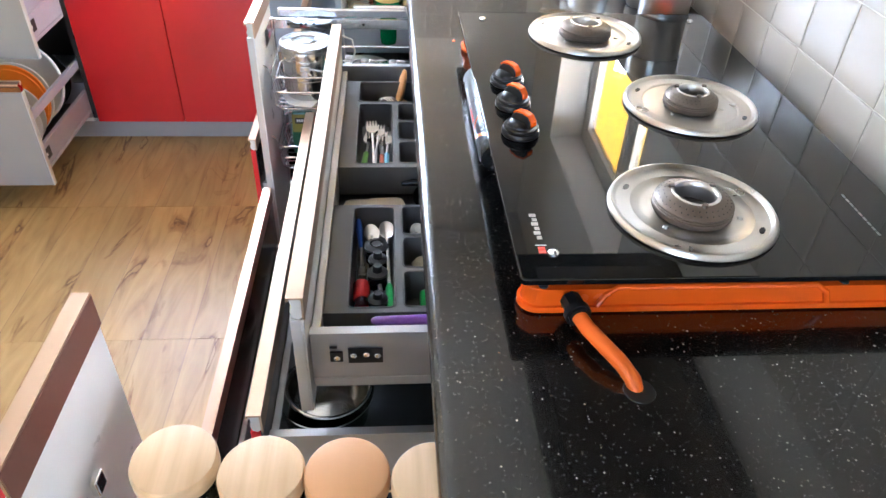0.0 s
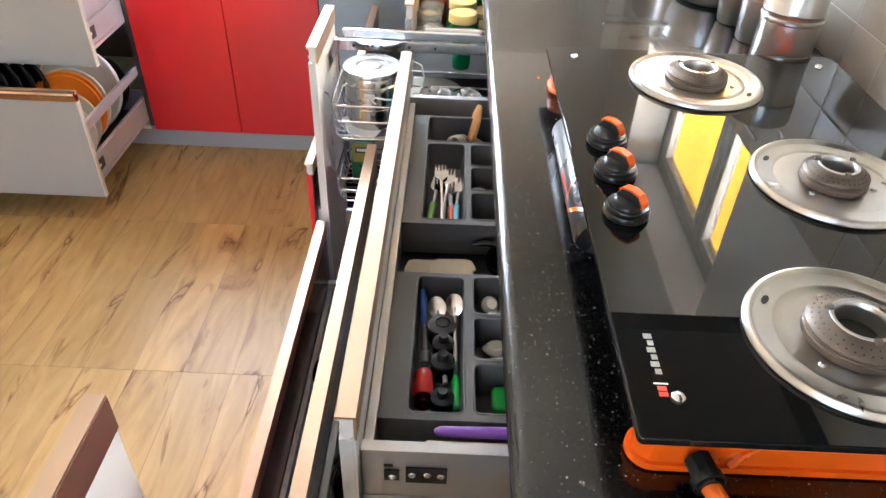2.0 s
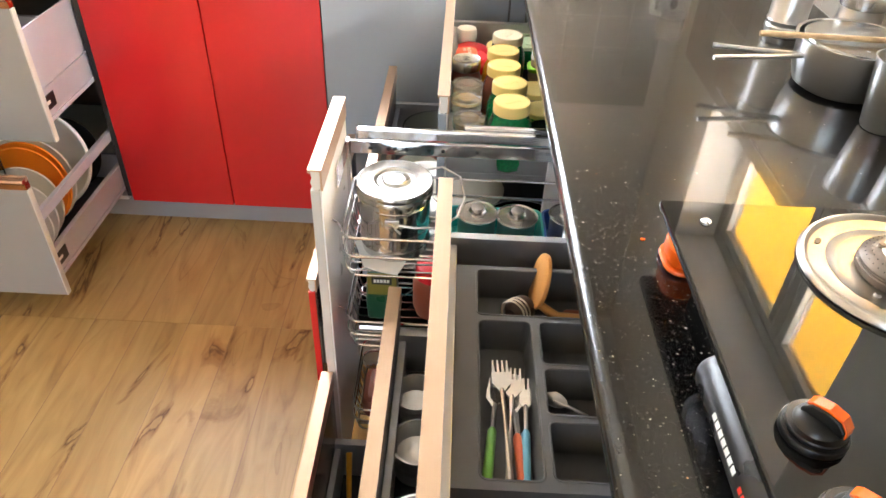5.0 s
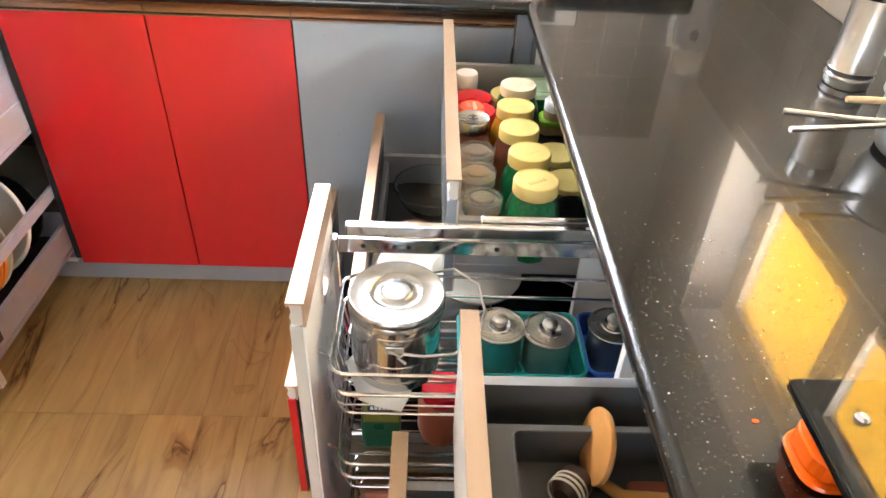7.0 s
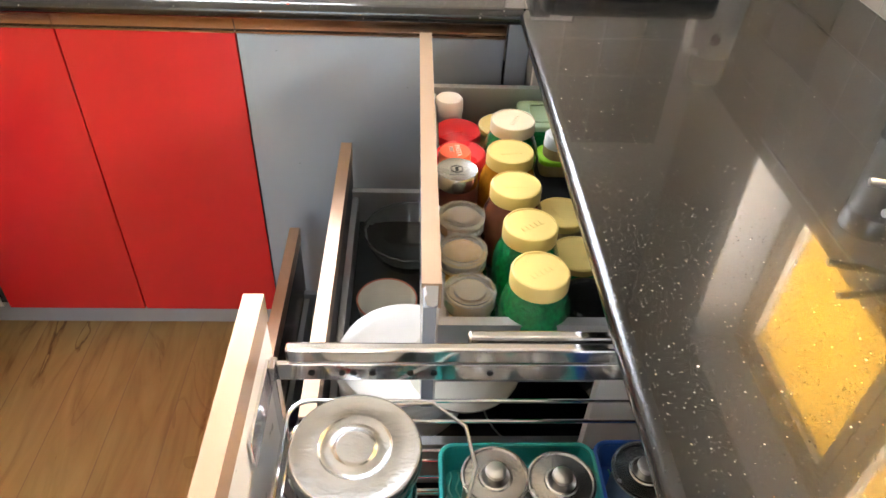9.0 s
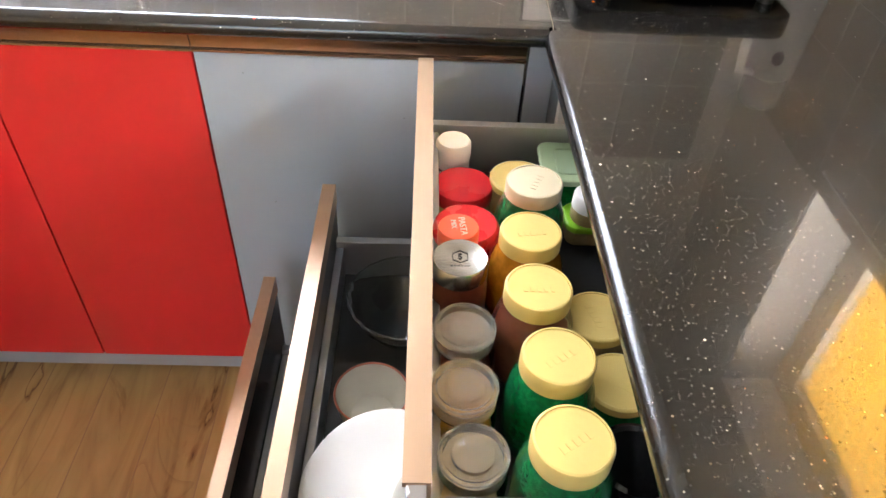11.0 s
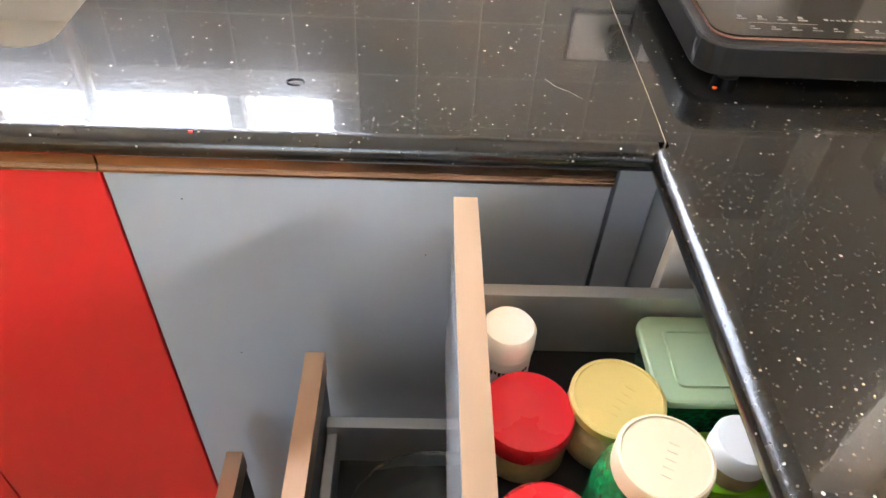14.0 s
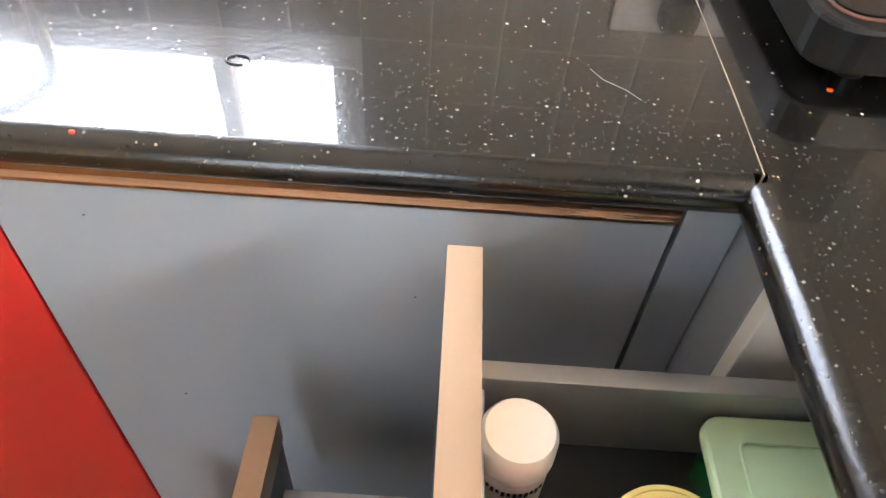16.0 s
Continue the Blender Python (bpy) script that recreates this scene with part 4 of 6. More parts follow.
def burner(x, y, r, rb):
    t = part("drip_tray", lathe((x, y, 0.932), [(rb * 0.9, 0.0015), (rb + 0.012, 0.002), (r * 0.7, 0.0025), (r * 0.72, 0.0042), (r * 0.735, 0.0045), (r * 0.895, 0.0045), (r * 0.905, 0.005), (r * 0.925, 0.0082), (r * 0.945, 0.0092), (r * 0.97, 0.0086), (r * 0.99, 0.006), (r, 0.002), (r * 0.99, 0.0004)], 64), DRIP, HOB, "steel drip tray with brown stains", smooth=True)
    part("burner_base", lathe((x, y, 0.932), [(rb * 0.98, 0.002), (rb * 1.02, 0.005), (rb * 1.02, 0.0105), (rb * 0.99, 0.0115), (rb * 0.99, 0.013), (rb * 0.95, 0.014)], 48), BURNER, HOB, smooth=True)
    part("burner_head", lathe((x, y, 0.932), [(rb * 0.94, 0.0135), (rb * 0.99, 0.0145), (rb * 1.0, 0.0165), (rb * 0.97, 0.0185), (rb * 0.66, 0.0262), (rb * 0.62, 0.0266)], 48), BURNER, HOB, "worn cast burner head with flame holes", smooth=True)
    part("burner_ring", lathe((x, y, 0.932), [(rb * 0.625, 0.0262), (rb * 0.61, 0.0272), (rb * 0.54, 0.0272), (rb * 0.515, 0.0258), (rb * 0.49, 0.02), (rb * 0.475, 0.006)], 48), STEEL, HOB, "worn bright inner ring", smooth=True)
    # black disc puts the shade of the open burner hole into colour
    part("throat_shade", lathe((x, y, 0.932), [(0, 0.006), (rb * 0.47, 0.006), (rb * 0.47, 0.004)], 24), BLACKPL, HOB, "black disc for the shade in the burner throat")
    # flame holes are black dots laid on the head, dark by colour
    bm = bmesh.new()
    for row, (rr, z, n) in enumerate(((0.9, 0.0202, 36), (0.78, 0.0232, 30))):
        for k in range(n):
            a = 2 * math.pi * (k + 0.5 * (row % 2)) / n
            lathe((x + rb * rr * math.cos(a), y + rb * rr * math.sin(a), 0.932 + z), [(0, 0.0005), (0.0008, 0.0004), (0.0008, -0.001)], 6, bm)
    f = part("flame_holes", bm, BLACKPL, HOB)
    f["kind"] = "stuff"
    for k in range(3):
        a = radians(30 + 120 * k)
        part("burner_lug", lathe((x + rb * 0.62 * math.cos(a), y + rb * 0.62 * math.sin(a), 0.932), [(0, 0.03), (0.0035, 0.0295), (0.0042, 0.023)], 10), BURNER, HOB, smooth=True)
        b = radians(-20 + 120 * k)
        part("tray_screw", lathe((x + rb * 1.2 * math.cos(b), y + rb * 1.2 * math.sin(b), 0.934), [(0, 0.003), (0.0025, 0.0027), (0.0036, 0.001), (0.0036, 0)], 10), STEEL, HOB, smooth=True)
    # tray holes likewise: black ovals on uncut steel
    for a in (radians(145), radians(-35)):
        bm = lathe((0, 0, 0), [(0, 0.0005), (0.0042, 0.0005), (0.0042, -0.0005)], 14)
        bmesh.ops.scale(bm, vec=(1.7, 0.8, 1), verts=bm.verts)
        bmesh.ops.rotate(bm, cent=(0, 0, 0), matrix=Matrix.Rotation(a + radians(90), 3, "Z"), verts=bm.verts)
        bmesh.ops.translate(bm, vec=(x + r * 0.82 * math.cos(a), y + r * 0.82 * math.sin(a), 0.9366), verts=bm.verts)
        part("tray_hole", bm, BLACKPL, HOB)


burner(0.323, 1.413, 0.101, 0.047)
burner(0.420, 1.695, 0.101, 0.040)
burner(0.322, 1.985, 0.104, 0.047)


def knob(x, y):
    """A stepped knob whose grip stands askew."""
    o = Vector((x, y, 0)) - ORIGIN[HOB.name]
    turn = Matrix.Translation(o) @ Matrix.Rotation(radians(40), 4, "Z") @ Matrix.Translation(-o)
    k = part("knob", lathe((x, y, 0.932), [(0, 0.0225), (0.0115, 0.022), (0.0165, 0.0195), (0.0188, 0.0155), (0.0192, 0.0142), (0.0238, 0.0138), (0.0245, 0.0128), (0.0245, 0.0102), (0.0238, 0.0092), (0.0228, 0.0088), (0.0262, 0.008), (0.0268, 0.007), (0.0268, 0.0015), (0.0255, 0)], 40), BLACKPL, HOB, "black stepped control knob", smooth=True)
    part("knob_grip", prism([(y - 0.021, 0.949), (y - 0.0205, 0.957), (y - 0.015, 0.9635), (y - 0.004, 0.9655), (y + 0.008, 0.9635), (y + 0.0145, 0.957), (y + 0.015, 0.949)], "x", x - 0.0062, x + 0.0062), BLACKPL, k, bevel=0.002).data.transform(turn)
    part("knob_lever", prism([(y - 0.0225, 0.951), (y - 0.022, 0.9585), (y - 0.0155, 0.966), (y - 0.004, 0.9682), (y + 0.0085, 0.966), (y + 0.0125, 0.9625), (y + 0.0105, 0.961), (y + 0.008, 0.9636), (y - 0.004, 0.9656), (y - 0.015, 0.9636), (y - 0.0206, 0.957), (y - 0.0211, 0.951)], "x", x - 0.0056, x + 0.0056), ORANGE, k, "thin orange strip over the knob", bevel=0.0006).data.transform(turn)


for _x, _y in ((0.144, 1.608), (0.146, 1.695), (0.148, 1.776)):
    knob(_x, _y)

_h = thing("gas_hose", (0.158, 1.29, TOP), "orange rubber gas hose with black connector entering the worktop", "hose")
part("hose", tube([(0.161, 1.275, 0.892), (0.166, 1.255, 0.893), (0.178, 1.232, 0.891), (0.192, 1.212, 0.885), (0.202, 1.198, 0.876), (0.206, 1.190, 0.862), (0.207, 1.188, 0.85)], 0.0086, 16), ORANGERUB, _h, smooth=True)
part("connector", tube([(0.156, 1.30, 0.894), (0.158, 1.292, 0.894), (0.161, 1.272, 0.893)], 0.0118, 8), BLACKPL, _h, "black hexagonal connector")
part("clamp", lathe((0.16, 1.278, 0.893), [(0.0125, -0.004), (0.0145, -0.004), (0.0145, 0.004), (0.0125, 0.004)], 20, lean=pose(0, 0, 0, 90, 0, 10)), BLACKPL, _h, smooth=True)
# flat black disc gives the hose hole its darkness; the stone isn't cut
part("hole_disc", lathe((0.207, 1.188, TOP), [(0.0, 0.0008), (0.0135, 0.001), (0.016, 0.0008), (0.0165, 0)], 24), BLACKPL, _h, "black disc drawn for the dark hole in the stone", smooth=True)

# ---- vessels on the worktop ----
_p = thing("cooking_pot", (0.535, 2.60, TOP), "steel cooking pot with two long thin handle rods", "pot")
part("body", lathe((0.535, 2.60, TOP), [(0, 0.002), (0.07, 0.001), (0.082, 0.008), (0.092, 0.04), (0.095, 0.085), (0.1, 0.0875), (0.1, 0.089), (0.094, 0.088), (0.09, 0.04), (0.08, 0.012), (0, 0.008)], 56), STEEL, _p, smooth=True)
part("lid", lathe((0.54, 2.60, TOP), [(0.092, 0.086), (0.09, 0.089), (0.05, 0.088), (0.02, 0.086), (0, 0.086)], 48), STEELLID, _p, smooth=True)
part("handle", tube([(0.301, 2.622, 0.928), (0.37, 2.605, 0.929), (0.448, 2.588, 0.931)], [0.0045, 0.0042, 0.0045], 10), STEEL, _p, "long thin steel handle rod", smooth=True)
part("handle", tube([(0.287, 2.565, 0.928), (0.37, 2.575, 0.929), (0.448, 2.584, 0.931)], [0.0045, 0.0042, 0.0045], 10), STEEL, _p, "long thin steel handle rod", smooth=True)
_t = thing("wooden_spoon", (0.36, 2.585, 0.962), "pale wooden spoon lying across the pot", "spoon")
part("handle", tube([(0.36, 2.585, 0.966), (0.375, 2.584, 0.9662), (0.45, 2.58, 0.9665), (0.57, 2.575, 0.9665)], [0.0045, 0.0052, 0.005, 0.005], 10), WOODLID, _t, smooth=True)
_bm = lathe((0, 0, 0), [(0, 0.004), (0.012, 0.004), (0.019, 0.001), (0.016, -0.003), (0, -0.004)], 24)
bmesh.ops.scale(_bm, vec=(1.7, 1, 1), verts=_bm.verts)
bmesh.ops.translate(_bm, vec=(0.59, 2.574, 0.9665), verts=_bm.verts)
part("bowl", _bm, WOODLID, _t, smooth=True)


def tumbler(x, y, r0, r1, h, bands, label):
    pr = [(0, 0.002), (r0 * 0.9, 0.001), (r0, 0.006), (r0 + (r1 - r0) * 0.6, h * 0.6)]
    for k in range(bands):
        z = h * 0.64 + k * h * 0.09
        rr = r0 + (r1 - r0) * z / h
        pr += [(rr, z), (rr + 0.004, z + h * 0.02), (rr + 0.004, z + h * 0.05), (rr, z + h * 0.07)]
    pr += [(r1, h * 0.985), (r1 + 0.0018, h), (r1 - 0.001, h), (r0 + (r1 - r0) * 0.5 - 0.002, h * 0.5), (r0 * 0.8, 0.006), (0, 0.006)]
    return single("steel_tumbler", lathe((x, y, TOP), pr, 44), STEEL, (x, y, TOP), label, "tumbler", smooth=True)


tumbler(0.535, 2.445, 0.031, 0.045, 0.115, 0, "plain steel tumbler on the worktop")
tumbler(0.548, 2.345, 0.035, 0.042, 0.135, 4, "ribbed stacked steel tumblers on the worktop")


def canister(x, y, r, h, ring, label):
    c = thing("steel_canister", (x, y, TOP), label, "canister")
    part("body", lathe((x, y, TOP), [(0, 0.001), (r * 0.97, 0.001), (r, 0.006), (r, ring), (r + 0.0025, ring + 0.003), (r + 0.0025, ring + 0.007), (r, ring + 0.01), (r, ring + 0.016), (r + 0.002, ring + 0.019), (r, ring + 0.022), (r, h * 0.86), (0, h * 0.86)], 48), STEEL, c, smooth=True)
    part("lid", lathe((x, y, TOP), [(r + 0.002, h * 0.80), (r + 0.003, h * 0.81), (r + 0.003, h * 0.98), (r * 0.95, h), (0, h)], 48), STEELLID, c, smooth=True)


canister(0.560, 2.232, 0.054, 0.24, 0.085, "tall banded steel canister behind the hob")
canister(0.525, 2.86, 0.038, 0.19, 0.012, "steel storage canister with a close lid")
canister(0.61, 2.755, 0.04, 0.12, 0.02, "small steel container with a flat lid")

# ---- induction cooker and kettle in the corner ----
_i = thing("induction_cooker", (0.25, 3.48, TOP), "black slim induction cooker with a glass top", "induction cooker")
part("body", prism(rounded(0.062, 0.41, 3.336, 3.60, 0.03), "z", 0.884, 0.9195), BLACKPL, _i, bevel=0.004)
part("silver_rim", prism(rounded(0.073, 0.399, 3.347, 3.589, 0.024), "z", 0.9195, 0.9215), LIPBRONZE, _i, "thin bronze rim", bevel=0.0006)
part("glass_top", prism(rounded(0.0745, 0.3975, 3.3485, 3.5875, 0.023), "z", 0.9215, 0.9235), PANELGL, _i, "dark brown ceramic glass", bevel=0.0005)
for _x in (0.108, 0.365):
    for _y in (3.368, 3.565):
        part("rubber_foot", lathe((_x, _y, TOP), [(0, 0), (0.012, 0), (0.014, 0.014), (0, 0.014)], 16), BLACKPL, _i, smooth=True)
for _k in range(9):
    _x = 0.105 + 0.021 * _k
    if _k < 4:
        part("icon_bar", box(_x, _x + 0.010, 3.3835, 3.386, 0.9235, 0.9237), GREYPRINT, _i)
        part("icon_bar", box(_x + 0.002, _x + 0.007, 3.388, 3.393, 0.9235, 0.9237), GREYPRINT, _i)
    part("icon_bar", box(_x + 0.007, _x + 0.017, 3.3625, 3.3645, 0.9235, 0.9237), GREYPRINT, _i)
    part("icon_bar", box(_x + 0.009, _x + 0.013, 3.367, 3.370, 0.9235, 0.9237), GREYPRINT, _i)
part("icon_bar", box(0.115, 0.185, 3.3765, 3.3773, 0.9235, 0.9237), GREYPRINT, _i)
for _k in range(10):
    part("logo_bar", box(0.196 + 0.0062 * _k, 0.2 + 0.0062 * _k, 3.386, 3.3885 + 0.002 * (_k % 3 == 0), 0.9235, 0.9237), GREYPRINT, _i)
for _k in range(6):
    part("logo_bar", box(0.222 + 0.0055 * _k, 0.2262 + 0.0055 * _k, 3.352, 3.3555, 0.9235, 0.9238), GREYPRINT, _i)

_k = thing("mixer_jar", (0.485, 3.50, TOP), "grey-white cylindrical jar with clear top and dark oval badge", "jar")
part("body", lathe((0.485, 3.50, TOP), [(0, 0), (0.05, 0), (0.052, 0.01), (0.046, 0.12), (0.043, 0.185), (0.038, 0.19), (0, 0.19)], 40), GREYBODY, _k, smooth=True)
part("cap", lathe((0.485, 3.50, TOP), [(0.036, 0.191), (0.04, 0.196), (0.038, 0.245), (0.033, 0.252), (0, 0.252)], 36), CLEARLID, _k, "clear plastic top", smooth=True)
_bm = lathe((0, 0, 0), [(0, 0.003), (0.012, 0.0025), (0.014, 0)], 24)
bmesh.ops.scale(_bm, vec=(0.75, 1, 1), verts=_bm.verts)
bmesh.ops.transform(_bm, matrix=Matrix.Translation((0.47, 3.4558, TOP + 0.14)) @ pose(0, 0, 0, 94, 0, -18), verts=_bm.verts)
part("badge", _bm, MAROON, _k, "dark oval badge", smooth=True)
part("handle", tube([(0.445, 3.485, TOP + 0.18), (0.415, 3.47, TOP + 0.17), (0.408, 3.468, TOP + 0.12), (0.415, 3.47, TOP + 0.07), (0.44, 3.485, TOP + 0.05)], 0.008, 10), WHITEPL, _k, smooth=True)

# socket on the wall with the cooker's plug, seen mirrored in the stone
_s = thing("wall_socket", (0.165, Y1, 1.07), "white wall socket plate with a black plug pushed in", "socket")
part("plate", box(0.068, 0.262, Y1 - 0.012, Y1 - 0.0022, 1.076, 1.168), WHITEPL, _s, bevel=0.003)
# black sheet behind the plate draws its shadow edge on the tiles
part("shadow_edge", box(0.062, 0.268, Y1 - 0.0042, Y1 - 0.0018, 1.069, 1.175), BLACKPL, _s, "black border drawn for the shadow round the plate")
part("switch", box(0.215, 0.245, Y1 - 0.0165, Y1 - 0.0121, 1.1, 1.145), WHITEPL, _s, bevel=0.002)
_s = thing("power_plug", (0.16, Y1 - 0.03, 1.08), "black plug with a thin black cable", "plug")
part("plug_body", prism(rounded(0.132, 0.19, Y1 - 0.062, Y1 - 0.0125, 0.012), "z", 1.09, 1.142), BLACKPL, _s, bevel=0.006)
part("cable", tube([(0.165, Y1 - 0.045, 1.092), (0.168, Y1 - 0.046, 1.05), (0.174, Y1 - 0.05, 0.96), (0.185, Y1 - 0.09, 0.885), (0.2, 3.72, 0.876), (0.215, 3.6, 0.9)], 0.0038, 8), BLACKPL, _s, smooth=True)

# ring, crumbs and scratches on the stone
_ring = [(-0.3315 + 0.0075 * math.cos(a) * 1.1, 3.324 + 0.0055 * math.sin(a), TOP + 0.0006) for a in [2 * math.pi * k / 24 for k in range(21)]]
single("wire_ring", tube(_ring, 0.0007, 5), BLACKPL, (-0.3315, 3.324, TOP), "tiny open wire ring on the stone", "ring")
single("orange_crumb", prism(rounded(0.084, 0.0885, 3.338, 3.3415, 0.0014), "z", TOP, TOP + 0.0008), ORANGE, (0.086, 3.34, TOP), "orange crumb on the stone", "crumb")
single("red_crumb", prism(rounded(-0.4125, -0.409, 3.235, 3.2372, 0.0009), "z", 0.8685, 0.8704), REDPRINT, (-0.411, 3.236, 0.8685), "red crumb on the rounded stone edge", "crumb")
single("orange_crumb", prism(rounded(0.088, 0.094, 2.11, 2.114, 0.0018), "z", TOP, TOP + 0.001), ORANGE, (0.091, 2.11, TOP), "orange crumb on the stone", "crumb")
single("scratch", prism([(-0.085, 3.345), (-0.08475, 3.3451), (-0.0765, 3.3322), (-0.0625, 3.3221), (-0.0525, 3.3104), (-0.0527, 3.3103), (-0.0628, 3.3218), (-0.0768, 3.3319)], "z", TOP + 0.0001, TOP + 0.0003), PRINTDIM, (-0.07, 3.33, TOP), "fine pale hair on the stone", "scratch")

# ---- cutlery drawer ----
TT, TB = 0.738, 0.688


def tray_insert(y0, y1, cells, x0=-0.137, x1=0.30):
    """A moulded tray: a plate with deep round-cornered cells let into it."""
    t = thing("cutlery_tray", (x0, (y0 + y1) / 2, TB - 0.004), "dark grey moulded plastic cutlery tray in the drawer", "cutlery tray", "cutlery trays")
    bm = bmesh.new()
    outer = [bm.verts.new((x, y, TT)) for x, y in ((x0, y0), (x1, y0), (x1, y1), (x0, y1))]
    edges = [bm.edges.new((outer[i], outer[(i + 1) % 4])) for i in range(4)]
    loops = []
    for c in cells:
        ring = [bm.verts.new((u, v, TT)) for u, v in rounded(*c, 0.009, 3)]
        edges += [bm.edges.new((ring[i], ring[(i + 1) % len(ring)])) for i in range(len(ring))]
        loops.append(ring)
    bmesh.ops.triangle_fill(bm, use_beauty=True, edges=edges)
    for c, ring in zip(cells, loops):
        xa, xb, ya, yb = c
        lo = [bm.verts.new((u, v, TB)) for u, v in rounded(xa + 0.005, xb - 0.005, ya + 0.005, yb - 0.005, 0.008, 3)]
        n = len(ring)
        for i in range(n):
            bm.faces.new((ring[i], ring[(i + 1) % n], lo[(i + 1) % n], lo[i]))
        bm.faces.new(lo)
        hit = [f for f in bm.faces if all(v in ring for v in f.verts)]
        bmesh.ops.delete(bm, geom=hit, context="FACES_ONLY")
    low = [bm.verts.new((x, y, TB - 0.008)) for x, y in ((x0 - 0.002, y0 - 0.002), (x1, y0 - 0.002), (x1, y1 + 0.002), (x0 - 0.002, y1 + 0.002))]
    for i in range(4):
        bm.faces.new((outer[i], outer[(i + 1) % 4], low[(i + 1) % 4], low[i]))
    part("moulding", bm, TRAY, t)
    for xa, xb, ya, yb in cells:
        lip = [(u, v, TT) for u, v in rounded(xa, xb, ya, yb, 0.009, 4)]
        part("cell_lip", tube(lip, 0.0016, 6, closed=True), TRAY, t, smooth=True)
    return t


tray_insert(1.451, 1.716, [(-0.101, -0.034, 1.461, 1.707), (-0.022, 0.10, 1.632, 1.709), (-0.022, 0.10, 1.549, 1.624), (-0.022, 0.10, 1.462, 1.540)])
tray_insert(1.838, 2.208, [(-0.106, 0.24, 2.104, 2.2), (-0.104, -0.034, 1.85, 2.094), (-0.024, 0.10, 2.019, 2.094), (-0.024, 0.10, 1.94, 2.012), (-0.024, 0.10, 1.852, 1.93)])


def spoon(x, y, ang, length, z, metal=MIRRORSTEEL, handle=None, label="steel teaspoon", tilt=4):
    s = thing("spoon", (x, y, z), label, "spoon")
    m = Matrix.Translation((x, y, z)) @ pose(0, 0, 0, tilt, 0, ang)
    bm = lathe((0, 0, 0), [(0, -0.0045), (0.008, -0.003), (0.0128, 0.001), (0.0122, 0.0014), (0.007, -0.0016), (0, -0.003)], 24)
    bmesh.ops.scale(bm, vec=(1, 1.6, 1), verts=bm.verts)
    bmesh.ops.translate(bm, vec=(0, length * 0.5, 0.002), verts=bm.verts)
    bmesh.ops.transform(bm, matrix=m, verts=bm.verts)
    part("bowl", bm, metal, s, smooth=True)
    part("shank", tube([m @ Vector(p) for p in ((0, length * 0.47, 0), (0, length * 0.2, 0.003), (0, -length * 0.5, 0.001))], [0.0022, 0.002, 0.0034], 8), metal, s, smooth=True)
    if handle:
        part("handle", tube([m @ Vector(p) for p in ((0, length * 0.05, 0.003), (0, 0, 0.003), (0, -length * 0.48, 0.002), (0, -length * 0.5, 0.002))], [0.003, 0.0055, 0.006, 0.004], 10), handle, s, smooth=True)
    return s


def fork(x, y, ang, length, z, handle=None, label="steel fork", tilt=4):
    s = thing("fork", (x, y, z), label, "fork")
    m = Matrix.Translation((x, y, z)) @ pose(0, 0, 0, tilt, 0, ang)
    w = 0.0115
    outline = [(-0.003, length * 0.24), (0.003, length * 0.24), (w, length * 0.31), (w, length * 0.40)]
    for k in range(3, -1, -1):
        c = -w + 0.0028 + k * (2 * w - 0.0056) / 3
        outline += [(c + 0.0019, length * 0.41), (c + 0.001, length * 0.52), (c - 0.001, length * 0.52), (c - 0.0019, length * 0.41)]
    bm = prism(outline + [(-w, length * 0.40), (-w, length * 0.31)], "z", -0.0008, 0.0008)
    bmesh.ops.transform(bm, matrix=m, verts=bm.verts)
    part("fork_head", bm, MIRRORSTEEL, s)
    part("shank", tube([m @ Vector(p) for p in ((0, length * 0.26, 0), (0, 0, 0.002), (0, -length * 0.48, 0))], [0.0028, 0.002, 0.004], 8), STEEL, s, smooth=True)
    if handle:
        part("handle", tube([m @ Vector(p) for p in ((0, length * 0.03, 0.002), (0, 0, 0.002), (0, -length * 0.46, 0.001), (0, -length * 0.48, 0.001))], [0.003, 0.0055, 0.0065, 0.004], 10), handle, s, smooth=True)
    return s


fork(-0.087, 1.935, -6, 0.15, 0.708, GREENH, "fork with a green plastic handle", 6)
fork(-0.073, 1.94, 3, 0.165, 0.726, None, "steel fork lying on top of the cutlery", 5)
fork(-0.066, 1.935, -4, 0.16, 0.722, None, "steel fork in the cutlery tray", 5)
fork(-0.057, 1.93, 4, 0.145, 0.705, ORH, "fork with a coral plastic handle", 6)
fork(-0.047, 1.935, -3, 0.155, 0.706, BLUEH, "fork with a sky-blue plastic handle", 6)
spoon(-0.055, 1.93, 1, 0.15, 0.700, STEEL, None, "plain steel spoon in the tray", 5)
spoon(-0.064, 1.601, 7, 0.125, 0.708, STEEL, None, "small steel teaspoon in the tray", 8)
spoon(-0.045, 1.604, 2, 0.13, 0.709, STEEL, None, "small steel teaspoon in the tray", 8)
spoon(0.03, 1.975, 60, 0.09, 0.695, STEEL, None, "small steel scoop in the tray", 3)
_t = thing("round_spatula", (0.0, 2.16, 0.69), "round wooden spatula standing on edge in the tray", "spatula")
_bm = lathe((0, 0, 0), [(0, 0.005), (0.033, 0.005), (0.039, 0.003), (0.04, 0), (0.039, -0.003), (0.033, -0.005), (0, -0.005)], 40)
bmesh.ops.scale(_bm, vec=(1, 1.1, 1), verts=_bm.verts)
bmesh.ops.transform(_bm, matrix=Matrix.Translation((-0.014, 2.185, 0.733)) @ pose(0, 0, 0, 0, 104, 0), verts=_bm.verts)
part("blade", _bm, WOOD, _t, smooth=True)
